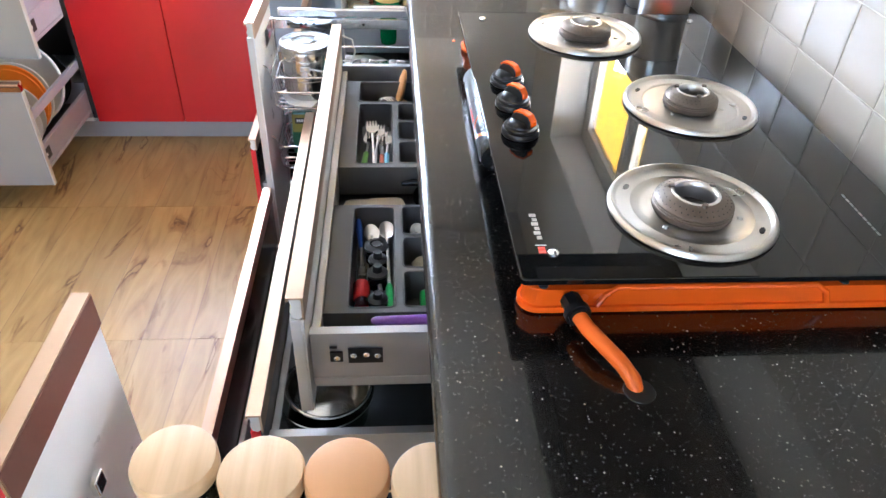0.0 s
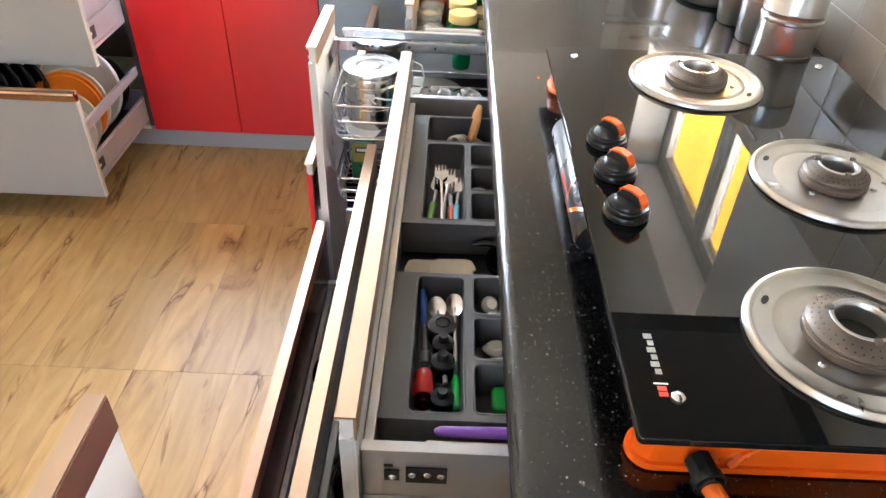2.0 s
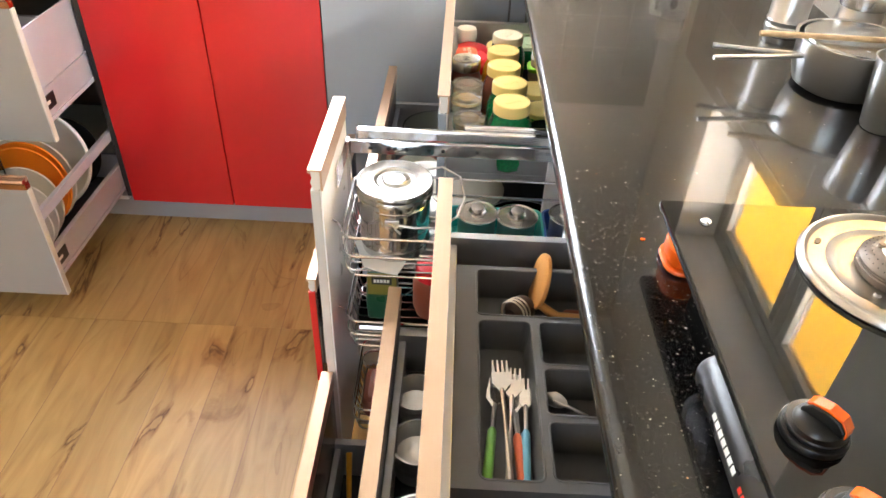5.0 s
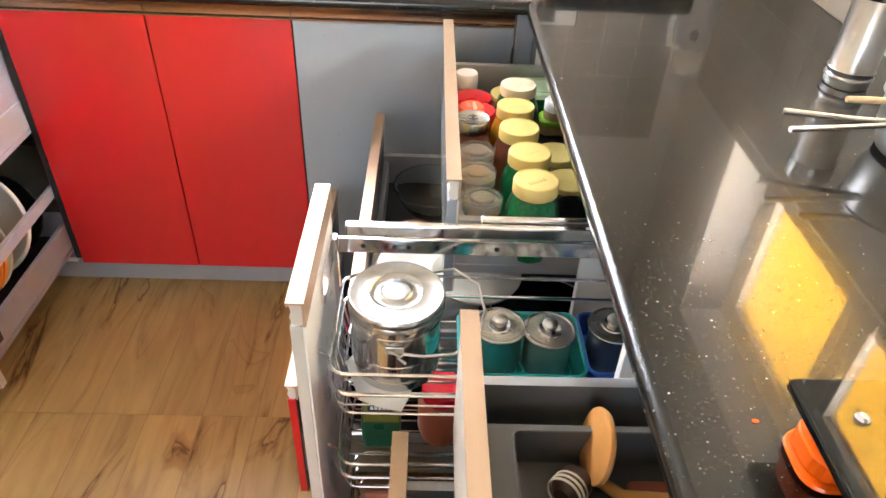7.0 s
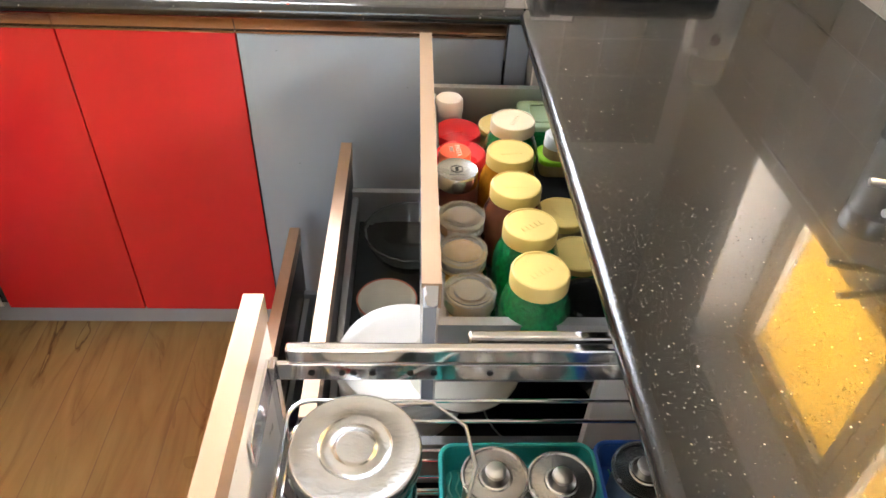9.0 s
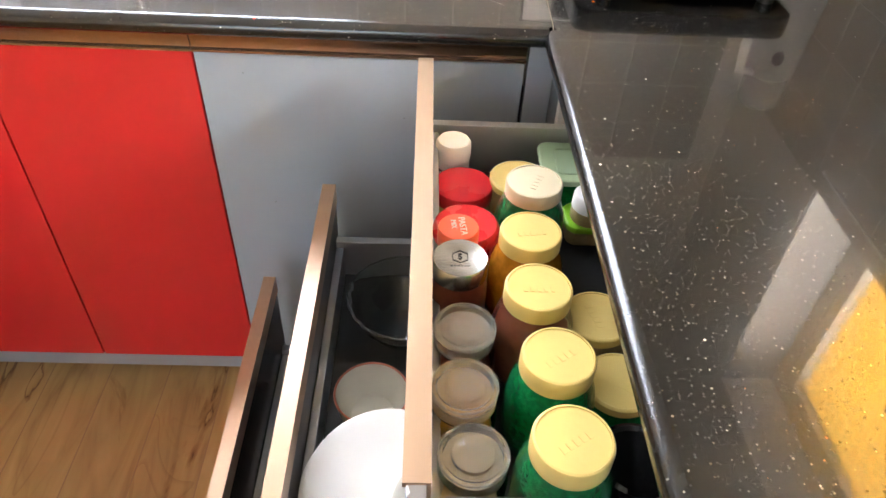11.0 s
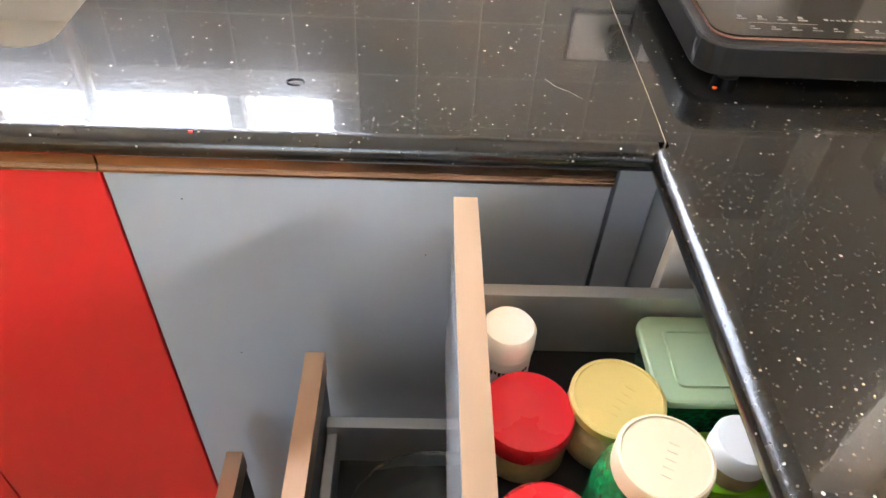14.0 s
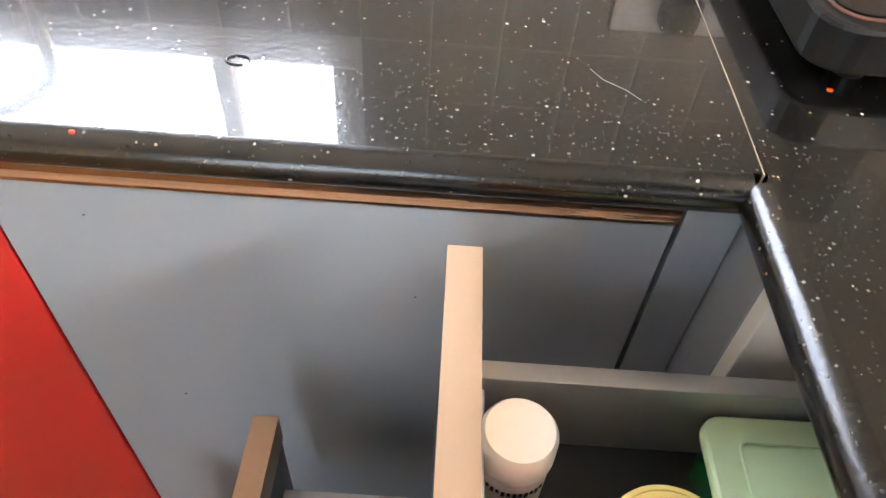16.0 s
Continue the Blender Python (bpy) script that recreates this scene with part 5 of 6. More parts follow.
part("handle", tube([(-0.016, 2.15, 0.72), (0.01, 2.14, 0.706), (0.15, 2.135, 0.698)], [0.006, 0.008, 0.009], 10), WOOD, _t, smooth=True)
_t = thing("masher", (-0.05, 2.14, 0.69), "dark wooden pestle with pale bands", "masher")
part("head", lathe((-0.045, 2.15, 0.705), [(0, -0.026), (0.012, -0.025), (0.019, -0.016), (0.02, 0.004), (0.016, 0.012), (0.009, 0.018), (0, 0.018)], 28, lean=pose(0, 0, 0, 80, 0, -40)), DARKWOOD, _t, smooth=True)
for _k in range(3):
    part("band", lathe((-0.045, 2.15, 0.705), [(0.0195, -0.004 + 0.007 * _k), (0.0212, -0.002 + 0.007 * _k), (0.0195, 0.0 + 0.007 * _k)], 28, lean=pose(0, 0, 0, 80, 0, -40)), CARD, _t, smooth=True)
single("red_scraper", prism(rounded(0.02, 0.13, 2.13, 2.165, 0.008), "z", 0.693, 0.70), CLAY, (0.07, 2.15, 0.69), "dull red kitchen scraper in the tray", "scraper", bevel=0.002)

_t = thing("folded_cloth", (-0.07, 1.775, 0.68), "two thin pale cloth flaps lying between the trays", "cloth")
part("flap", prism([(-0.127, 1.748), (-0.126, 1.785), (-0.121, 1.802), (-0.113, 1.806), (-0.08, 1.806), (-0.06, 1.802), (-0.055, 1.75)], "z", 0.6865, 0.6895), CARD, _t, bevel=0.001)
part("flap", prism([(-0.087, 1.747), (-0.086, 1.785), (-0.081, 1.801), (-0.073, 1.805), (-0.03, 1.807), (-0.02, 1.803), (-0.013, 1.783), (-0.019, 1.776), (-0.01, 1.748)], "z", 0.69, 0.693), CARD, _t, bevel=0.001)
part("flap_base", prism(rounded(-0.12, -0.02, 1.752, 1.80, 0.006), "z", 0.678, 0.686), CARD, _t)
_t = thing("ladle", (0.03, 1.80, 0.68), "black steel ladle lying between the trays", "ladle")
part("bowl", lathe((0.035, 1.795, 0.70), [(0, -0.014), (0.02, -0.01), (0.033, 0.006), (0.034, 0.007), (0.02, -0.007), (0, -0.011)], 32, lean=pose(0, 0, 0, 20, -10)), BLACKGL, _t, smooth=True)
part("handle", tube([(-0.02, 1.822, 0.712), (0.0, 1.823, 0.715), (0.05, 1.82, 0.71), (0.16, 1.815, 0.70)], [0.004, 0.0065, 0.004, 0.005], 10), BLACKSAT, _t, smooth=True)

_t = thing("blue_brush", (-0.092, 1.67, 0.69), "small blue plastic basting brush", "brush")
part("handle", tube([(-0.094, 1.70, 0.718), (-0.092, 1.68, 0.712), (-0.089, 1.645, 0.70)], [0.004, 0.006, 0.003], 10), BLUEPL, _t, smooth=True)
_t = thing("screwdriver", (-0.085, 1.55, 0.69), "electrical tester screwdriver with red clear handle", "screwdriver")
part("shaft", tube([(-0.088, 1.64, 0.705), (-0.086, 1.605, 0.704), (-0.085, 1.57, 0.704)], [0.0022, 0.003, 0.003], 8), STEEL, _t, smooth=True)
part("collar", tube([(-0.0855, 1.592, 0.704), (-0.085, 1.578, 0.704), (-0.085, 1.562, 0.704), (-0.085, 1.552, 0.704)], [0.005, 0.0085, 0.007, 0.009], 14), GLASS, _t, smooth=True)
part("handle", tube([(-0.085, 1.553, 0.704), (-0.085, 1.548, 0.704), (-0.084, 1.515, 0.704), (-0.084, 1.512, 0.704)], [0.0105, 0.0132, 0.0132, 0.011], 18), REDCLEAR, _t, smooth=True)
part("end_cap", tube([(-0.084, 1.512, 0.704), (-0.084, 1.500, 0.704), (-0.084, 1.496, 0.704)], [0.011, 0.0105, 0.007], 16), GLASS, _t, smooth=True)


def small_bottle(x, y, r, top):
    b = thing("dropper_bottle", (x, y, 0.689), "small black bottle with stepped black cap", "bottle", "small black bottles in the tray")
    part("bottle", lathe((x, y, 0.689), [(0, 0), (r, 0), (r, 0.018), (r * 0.8, 0.024), (0, 0.024)], 28), BLACKGL, b, smooth=True)
    part("cap", lathe((x, y, 0.713), [(r * 1.02, 0), (r * 1.02, 0.004), (r * 0.55, 0.007), (r * 0.5, top), (r * 0.4, top + 0.003), (0, top + 0.002)], 28), BLACKPL, b, smooth=True)


small_bottle(-0.063, 1.632, 0.0195, 0.004)
small_bottle(-0.061, 1.598, 0.0145, 0.014)
small_bottle(-0.061, 1.565, 0.0155, 0.014)
small_bottle(-0.060, 1.504, 0.0145, 0.012)
_t = thing("green_tool", (-0.043, 1.55, 0.69), "small screwdriver with a bright green handle", "screwdriver")
part("shaft", tube([(-0.046, 1.63, 0.712), (-0.043, 1.545, 0.704)], 0.0022, 8), STEEL, _t, smooth=True)
part("handle", tube([(-0.043, 1.55, 0.703), (-0.043, 1.54, 0.703), (-0.042, 1.5, 0.70), (-0.042, 1.497, 0.70)], [0.004, 0.0062, 0.0065, 0.004], 12), DGREEN, _t, smooth=True)
for _x, _y in ((0.004, 1.69), (0.008, 1.66)):
    _t = thing("loose_knob", (_x, _y, 0.688), "small shiny white knob lying in the tray", "knob")
    part("head", lathe((_x, _y, 0.702), [(0, 0.012), (0.008, 0.011), (0.013, 0.004), (0.012, -0.002), (0.006, -0.006), (0, -0.006)], 24, lean=pose(0, 0, 0, 30, 20)), WHITEPL, _t, smooth=True)
    part("stem", tube([(_x + 0.004, _y - 0.004, 0.697), (_x + 0.018, _y - 0.009, 0.693)], 0.004, 10), STEEL, _t, smooth=True)
for _x, _y in ((0.012, 1.605), (0.013, 1.575)):
    _bm = lathe((0, 0, 0), [(0, -0.013), (0.009, -0.01), (0.013, 0), (0.009, 0.01), (0, 0.013)], 24)
    bmesh.ops.scale(_bm, vec=(1.5, 1, 0.8), verts=_bm.verts)
    bmesh.ops.translate(_bm, vec=(_x, _y, 0.7), verts=_bm.verts)
    single("oval_stopper", _bm, OFFCER, (_x, _y, 0.689), "cream oval plastic stopper in the tray", "stopper", smooth=True)
single("green_clip", prism(rounded(0.002, 0.05, 1.49, 1.53, 0.008), "z", 0.689, 0.712), DGREEN, (0.02, 1.51, 0.689), "bright green plastic clip in the tray", "clip", bevel=0.004)
_t = thing("purple_peeler", (-0.02, 1.435, 0.68), "long purple plastic handle beside the tray", "peeler")
part("handle", tube([(-0.068, 1.436, 0.7365), (-0.061, 1.436, 0.737), (0.0, 1.437, 0.737), (0.12, 1.438, 0.737)], [0.003, 0.0062, 0.007, 0.006], 12), PURPLE, _t, smooth=True)
single("foil_box", prism(rounded(-0.078, 0.16, 1.418, 1.428, 0.004), "z", 0.676, 0.732), CARD, (0.0, 1.416, 0.676), "worn narrow card box beside the tray", "box", bevel=0.002)

# ---- middle drawer beside the hob ----
_p = thing("frying_pan", (-0.148, 1.494, 0.46), "black frying pan with steel bowls nested in it", "pan")
part("pan", lathe((-0.148, 1.494, 0.46), [(0, 0), (0.055, 0), (0.068, 0.018), (0.075, 0.066), (0.077, 0.068), (0.074, 0.067), (0.066, 0.02), (0, 0.004)], 56), BLACKGL, _p, smooth=True)
part("rim", tube([(-0.148 + 0.0765 * math.cos(a), 1.494 + 0.0765 * math.sin(a), 0.5285) for a in [2 * math.pi * k / 56 for k in range(56)]], 0.0014, 6, closed=True), MIRRORSTEEL, _p, "thin bright rim", smooth=True)
_p = thing("steel_bowl", (-0.142, 1.498, 0.465), "shiny steel bowl nested in a black pan", "bowl")
part("bowl", lathe((-0.142, 1.498, 0.466), [(0, 0.004), (0.044, 0.004), (0.056, 0.02), (0.063, 0.066), (0.067, 0.069), (0.068, 0.071), (0.064, 0.071), (0.056, 0.03), (0.04, 0.01), (0, 0.008)], 56), MIRRORSTEEL, _p, smooth=True)
# black liner draws the dark reflection on the bowl's steel inner wall
part("dark_reflection_band", lathe((-0.142, 1.498, 0.466), [(0.0628, 0.068), (0.0612, 0.062), (0.0572, 0.042), (0.0566, 0.039)], 56), BLACKGL, _p, "black band drawn for the dark reflection inside the rim", smooth=True)
part("rim", tube([(-0.142 + 0.0665 * math.cos(a), 1.498 + 0.0665 * math.sin(a), 0.537) for a in [2 * math.pi * k / 48 for k in range(48)]], 0.003, 8, closed=True), CHROME, _p, smooth=True)
for _x, _y, _r, _n in ((-0.188, 2.15, 0.038, 3), (-0.18, 2.055, 0.042, 2), (-0.17, 1.92, 0.05, 2), (-0.165, 1.78, 0.055, 1)):
    _pr = [(0, 0), (_r * 0.85, 0), (_r * 0.95, 0.02)]
    for _k in range(_n):
        _pr += [(_r * 0.95, 0.026 + 0.012 * _k), (_r, 0.03 + 0.012 * _k), (_r * 0.95, 0.034 + 0.012 * _k)]
    _pr += [(_r * 0.98, 0.062), (_r * 0.9, 0.063), (_r * 0.8, 0.03), (0, 0.02)]
    single("steel_dish", lathe((_x, _y, 0.46), _pr, 40), STEEL, (_x, _y, 0.46), "small ribbed steel dish in the drawer", "dish", "steel dishes in the middle drawer", smooth=True)

# ---- bottom drawer beside the hob ----
_p = thing("wok", (-0.232, 1.96, 0.14), "black wok with thin steel rim", "wok")
part("wok_bowl", lathe((-0.232, 1.96, 0.14), [(0, 0), (0.05, 0.002), (0.09, 0.04), (0.105, 0.1), (0.108, 0.102), (0.104, 0.102), (0.085, 0.045), (0, 0.008)], 48), BLACKGL, _p, smooth=True)
part("rim", tube([(-0.232 + 0.107 * math.cos(a), 1.96 + 0.107 * math.sin(a), 0.243) for a in [2 * math.pi * k / 48 for k in range(48)]], 0.002, 6, closed=True), STEEL, _p, smooth=True)
_p = thing("brass_ladle", (-0.30, 2.13, 0.15), "old brass ladle standing in the drawer", "ladle")
part("handle", tube([(-0.315, 2.21, 0.27), (-0.305, 2.12, 0.22), (-0.29, 2.04, 0.16)], [0.006, 0.004, 0.004], 8), YSPICE, _p, smooth=True)
part("bowl", lathe((-0.285, 2.02, 0.16), [(0, -0.012), (0.02, -0.006), (0.03, 0.01), (0.02, -0.002), (0, -0.009)], 24), STEEL, _p, smooth=True)

# ---- pull-out by the hob: milk can, canisters, packets ----
_c = thing("milk_can", (-0.243, 2.412, 0.617), "steel milk can with domed scratched lid and wire bail", "milk can")
_pr = [(0, 0), (0.056, 0), (0.059, 0.003)]
for _z in (0.018, 0.048, 0.099):
    _pr += [(0.0605, _z), (0.0618, _z + 0.0012), (0.0618, _z + 0.0028), (0.0605, _z + 0.004)]
part("body", lathe((-0.243, 2.412, 0.6165), _pr + [(0.061, 0.118), (0, 0.118)], 72), MIRRORSTEEL, _c, "ringed mirror-steel body", smooth=True)
part("lid", lathe((-0.243, 2.412, 0.636), [(0.0622, 0.0955), (0.0655, 0.0965), (0.0655, 0.103), (0.0648, 0.1045), (0.0655, 0.106), (0.0652, 0.1125), (0.0638, 0.1148), (0.062, 0.1152), (0.0605, 0.1146), (0.039, 0.1160), (0.0365, 0.1160), (0.0335, 0.1136), (0.028, 0.1132), (0.0215, 0.1140), (0.0205, 0.1146), (0.0192, 0.1158), (0.018, 0.1161), (0.0165, 0.1161), (0, 0.1161)], 72), STEELLID, _c, "scratched flat steel lid with ringed centre", smooth=True)
for s in (-1, 1):
    part("ear", box(-0.255, -0.231, 2.412 + s * 0.0622 - 0.0012, 2.412 + s * 0.0622 + 0.0012, 0.697, 0.709), STEEL, _c, bevel=0.001)
    part("ear_loop", tube([(-0.25, 2.412 + s * 0.063, 0.704), (-0.244, 2.412 + s * 0.069, 0.706), (-0.237, 2.412 + s * 0.069, 0.701), (-0.234, 2.412 + s * 0.063, 0.697)], 0.0022, 8), STEEL, _c, smooth=True)
part("bail", tube([(-0.228, 2.338, 0.692), (-0.237, 2.339, 0.700), (-0.231, 2.341, 0.7065), (-0.205, 2.342, 0.702), (-0.165, 2.35, 0.699), (-0.135, 2.372, 0.708), (-0.124, 2.405, 0.726), (-0.133, 2.442, 0.742), (-0.165, 2.47, 0.744), (-0.21, 2.482, 0.725), (-0.237, 2.483, 0.7065)], 0.0021, 8), STEEL, _c, "thin wire carrying bail", smooth=True)
single("paper_sheet", prism([(-0.316, 2.41), (-0.291, 2.341), (-0.262, 2.328), (-0.233, 2.322), (-0.224, 2.345), (-0.21, 2.40), (-0.24, 2.45), (-0.29, 2.45)], "z", 0.6155, 0.6163), PAPER, (-0.25, 2.4, 0.6155), "crumpled white paper lining under the can", "paper")

def tray_basket(name, x0, x1, y0, y1, material, line, label):
    """A low plastic basket with a rolled rim and a wavy relief on its floor."""
    t = thing(name, ((x0 + x1) / 2, (y0 + y1) / 2, 0.6155), label, "basket")
    bm = bmesh.new()
    inner, outer = rounded(x0 + 0.007, x1 - 0.007, y0 + 0.007, y1 - 0.007, 0.012), rounded(x0, x1, y0, y1, 0.016)
    lo, hi = [bm.verts.new((u, v, 0.6165)) for u, v in inner], [bm.verts.new((u, v, 0.655)) for u, v in outer]
    for k in range(len(lo)):
        bm.faces.new((lo[k], lo[(k + 1) % len(lo)], hi[(k + 1) % len(lo)], hi[k]))
    bm.faces.new(lo)
    part("tray", bm, material, t)
    part("rim", tube([(u, v, 0.655) for u, v in outer], 0.003, 8, closed=True), material, t, smooth=True)
    n = int((x1 - x0 - 0.02) / 0.0085)
    for k in range(n):
        x = x0 + 0.012 + (x1 - x0 - 0.024) * k / (n - 1)
        part("wavy_rib", tube([(x + 0.0022 * math.sin(0.9 * q), y0 + 0.011 + (y1 - y0 - 0.022) * q / 24, 0.6172) for q in range(25)], 0.0011, 5), line, t, smooth=True)
    return t


tray_basket("teal_basket", -0.155, 0.018, 2.355, 2.479, TEAL, PALETEAL, "teal plastic basket with wavy ribs holding steel canisters")
tray_basket("blue_basket", 0.0215, 0.105, 2.36, 2.482, BLUEPL, PALETEAL, "blue plastic basket with pale wavy ribs under a canister")


def knob_canister(x, y, z, r, h):
    c = thing("knob_canister", (x, y, z), "small steel canister with a knobbed lid", "canister", "knobbed steel canisters")
    part("body", lathe((x, y, z), [(0, 0), (r * 0.96, 0), (r, 0.004), (r, h * 0.86), (0, h * 0.86)], 40), STEEL, c, smooth=True)
    part("lid", lathe((x, y, z), [(r * 1.0, h * 0.84), (r * 1.1, h * 0.85), (r * 1.12, h * 0.87), (r * 1.1, h * 0.89), (r * 1.03, h * 0.895), (r * 0.98, h * 0.875), (r * 0.9, h * 0.872), (r * 0.56, h * 0.885), (r * 0.52, h * 0.905), (r * 0.46, h * 0.91), (r * 0.4, h * 0.895), (0, h * 0.895)], 48), STEELLID, c, smooth=True)
    part("knob", lathe((x, y, z), [(r * 0.2, h * 0.89), (r * 0.2, h * 0.94), (r * 0.3, h * 0.97), (r * 0.34, h * 1.0), (r * 0.31, h * 1.04), (r * 0.2, h * 1.06), (0, h * 1.065)], 32), STEEL, c, smooth=True)


for _x, _y in ((-0.1, 2.419), (-0.031, 2.413), (0.062, 2.425)):
    knob_canister(_x, _y, 0.6175, 0.033, 0.079)
_t = thing("spice_packet", (-0.267, 2.40, 0.45), "green and yellow printed spice packet standing in the basket", "packet")
part("pouch", prism([(-0.295, 0.449), (-0.238, 0.449), (-0.236, 0.50), (-0.239, 0.57), (-0.293, 0.57), (-0.297, 0.5)], "y", 2.385, 2.405), PACKET, _t, bevel=0.006)
part("label_band", prism([(-0.2925, 0.515), (-0.2385, 0.515), (-0.2395, 0.565), (-0.2925, 0.565)], "y", 2.3838, 2.3846), PACKYEL, _t, "yellow printed band")
part("label_panel", prism([(-0.285, 0.54), (-0.248, 0.54), (-0.248, 0.556), (-0.285, 0.556)], "y", 2.383, 2.3837), BLACKPRINT, _t, "dark printed panel")
for _k in range(5):
    part("label_letter_bar", box(-0.281 + 0.006 * _k, -0.2765 + 0.006 * _k, 2.3822, 2.3829, 0.545, 0.552), PRINT, _t)
_t = thing("clay_jar", (-0.19, 2.42, 0.45), "terracotta coloured jar with a red lid", "jar")
part("body", lathe((-0.175, 2.42, 0.449), [(0, 0), (0.03, 0), (0.036, 0.02), (0.036, 0.075), (0.028, 0.09), (0, 0.09)], 32), CLAY, _t, smooth=True)
part("lid", lathe((-0.175, 2.42, 0.449), [(0.03, 0.088), (0.031, 0.092), (0.031, 0.11), (0.028, 0.113), (0, 0.113)], 32), REDPL, _t, smooth=True)
_t = thing("red_packet", (-0.28, 2.35, 0.20), "dull red packet lying in the lowest basket", "packet")
part("pouch", prism(rounded(-0.31, -0.2, 2.34, 2.44, 0.02), "z", 0.205, 0.26), CLAY, _t, bevel=0.012)

# ---- tall jars with wooden lids in the near pull-out ----
for _k, (_x, _y, _m, _c) in enumerate(((-0.252, 1.163, WOODLID, PASTA), (-0.166, 1.146, WOODLID, BEIGESPICE), (-0.084, 1.141, WOODLID_WARM, BEIGESPICE), (0.0, 1.132, WOODLID, PASTA))):
    _j = thing("glass_jar", (_x, _y, 0.525), "tall glass storage jar with a round beech lid", "jar", "jars with wooden lids")
    part("glass", lathe((_x, _y, 0.525), [(0, 0), (0.036, 0), (0.039, 0.004), (0.039, 0.268), (0.0375, 0.27), (0.0365, 0.268), (0.0365, 0.005), (0, 0.004)], 40), GLASS, _j, "clear glass", smooth=True)
    part("contents", lathe((_x, _y, 0.525), [(0, 0.006), (0.0358, 0.006), (0.0358, 0.24), (0.03, 0.246), (0, 0.25)], 32), _c, _j, "golden dry food", smooth=True)
    part("lid", lathe((_x, _y, 0.525), [(0.034, 0.262), (0.0355, 0.272), (0.0405, 0.273), (0.0418, 0.276), (0.0418, 0.29), (0.040, 0.2945), (0.037, 0.2955), (0, 0.2955)], 48, lean=pose(0, 0, 0, 0, 0, 35 * _k + 12)), _m, _j, "pale turned beech lid", smooth=True)

# ---- jar drawer in the corner ----
JB = 0.6775


def pet_jar(x, y, top, material, lid, rb=0.043, rl=0.034):
    h = top - JB
    j = thing("plastic_jar", (x, y, JB), "round clear plastic jar with ribbed screw lid", "jar", "screw-lid jars in the drawer")
    part("jar_body", lathe((x, y, JB), [(0, 0), (rb * 0.85, 0), (rb * 0.97, 0.006), (rb, 0.02), (rb, h * 0.56), (rb * 0.95, h * 0.66), (rb * 0.84, h * 0.765), (rl * 0.98, h * 0.815), (rl * 0.95, h * 0.86), (0, h * 0.86)], 44), material, j, smooth=True)
    pr = [(rl * 1.0, h * 0.84), (rl * 1.02, h * 0.845), (rl * 1.02, h * 0.975), (rl * 0.985, h * 0.995), (rl * 0.93, h), (rl * 0.91, h * 0.99), (0, h * 0.99)]
    l = part("lid", lathe((x, y, JB), pr, 56), lid, j, smooth=True)
    for k in range(5):
        a = radians(x * 4000 + 20)
        u, v = (k - 2) * rl * 0.2, 0.1 * rl
        m = Matrix.Translation((x, y, 0)) @ Matrix.Rotation(a, 4, "Z")
        bm = box(u - rl * 0.055, u + rl * 0.055, v - rl * 0.11, v + rl * 0.11, JB + h * 0.989, JB + h * 0.9945)
        bmesh.ops.transform(bm, matrix=m, verts=bm.verts)
        part("embossed_bar", bm, lid, l)
    return j


tagged(pet_jar(-0.034, 2.968, 0.801, GREENPET, CLID), "green plastic jar with a cream screw lid")
tagged(pet_jar(-0.048, 2.874, 0.802, AMBER, YLID), "amber spice jar with a yellow screw lid")
tagged(pet_jar(-0.050, 2.784, 0.806, ROSEPET, YLID), "brown-pink plastic jar with a yellow screw lid")
tagged(pet_jar(-0.042, 2.694, 0.809, GREENPET, YLID), "green plastic jar with a yellow screw lid")
tagged(pet_jar(-0.042, 2.606, 0.811, GREENPET, YLID), "green plastic jar with a yellow screw lid")
tagged(pet_jar(-0.037, 3.057, 0.74, BEIGESPICE, YLID, 0.042, 0.040), "low jar with a wide yellow screw lid")
tagged(pet_jar(0.022, 2.796, 0.752, BEIGESPICE, YLID, 0.038, 0.036), "low jar with a yellow screw lid")
tagged(pet_jar(0.032, 2.715, 0.745, GREENPET, YLID, 0.038, 0.036), "low green jar with a yellow screw lid")


def red_jar(x, y, top, r):
    h = top - JB
    j = thing("red_lid_jar", (x, y, JB), "brown spice jar with a smooth red lid", "jar", "red lidded jars")
    part("jar_body", lathe((x, y, JB), [(0, 0), (r * 0.9, 0), (r * 0.97, 0.005), (r * 0.97, h * 0.6), (r * 0.93, h * 0.7), (0, h * 0.7)], 40), BEIGESPICE, j, smooth=True)
    l = part("lid", lathe((x, y, JB), [(r * 0.98, h * 0.62), (r, h * 0.64), (r, h * 0.9), (r * 0.96, h * 0.97), (r * 0.88, h), (0, h)], 48), REDPL, j, smooth=True)
    return j, l


red_jar(-0.114, 3.047, 0.735, 0.0405)
_j, _l = red_jar(-0.115, 2.93, 0.763, 0.0405)
_k = thing("pasta_mix_bottle", (-0.127, 2.894, 0.7632), "small jar top with orange-red pasta mix sticker", "jar")
part("cap", lathe((-0.127, 2.894, 0.7632), [(0.023, 0), (0.0238, 0.002), (0.0238, 0.021), (0.0225, 0.0245), (0.021, 0.025), (0, 0.025)], 40), REDSTICK, _k, "orange-red cap", smooth=True)
words("PASTA", 0.0108, Matrix.Translation((-0.1225, 2.894, 0.7884)) @ Matrix.Rotation(radians(-84), 4, "Z"), PRINT, _k)
words("MIX", 0.0086, Matrix.Translation((-0.1325, 2.897, 0.7884)) @ Matrix.Rotation(radians(-84), 4, "Z"), PRINT, _k)

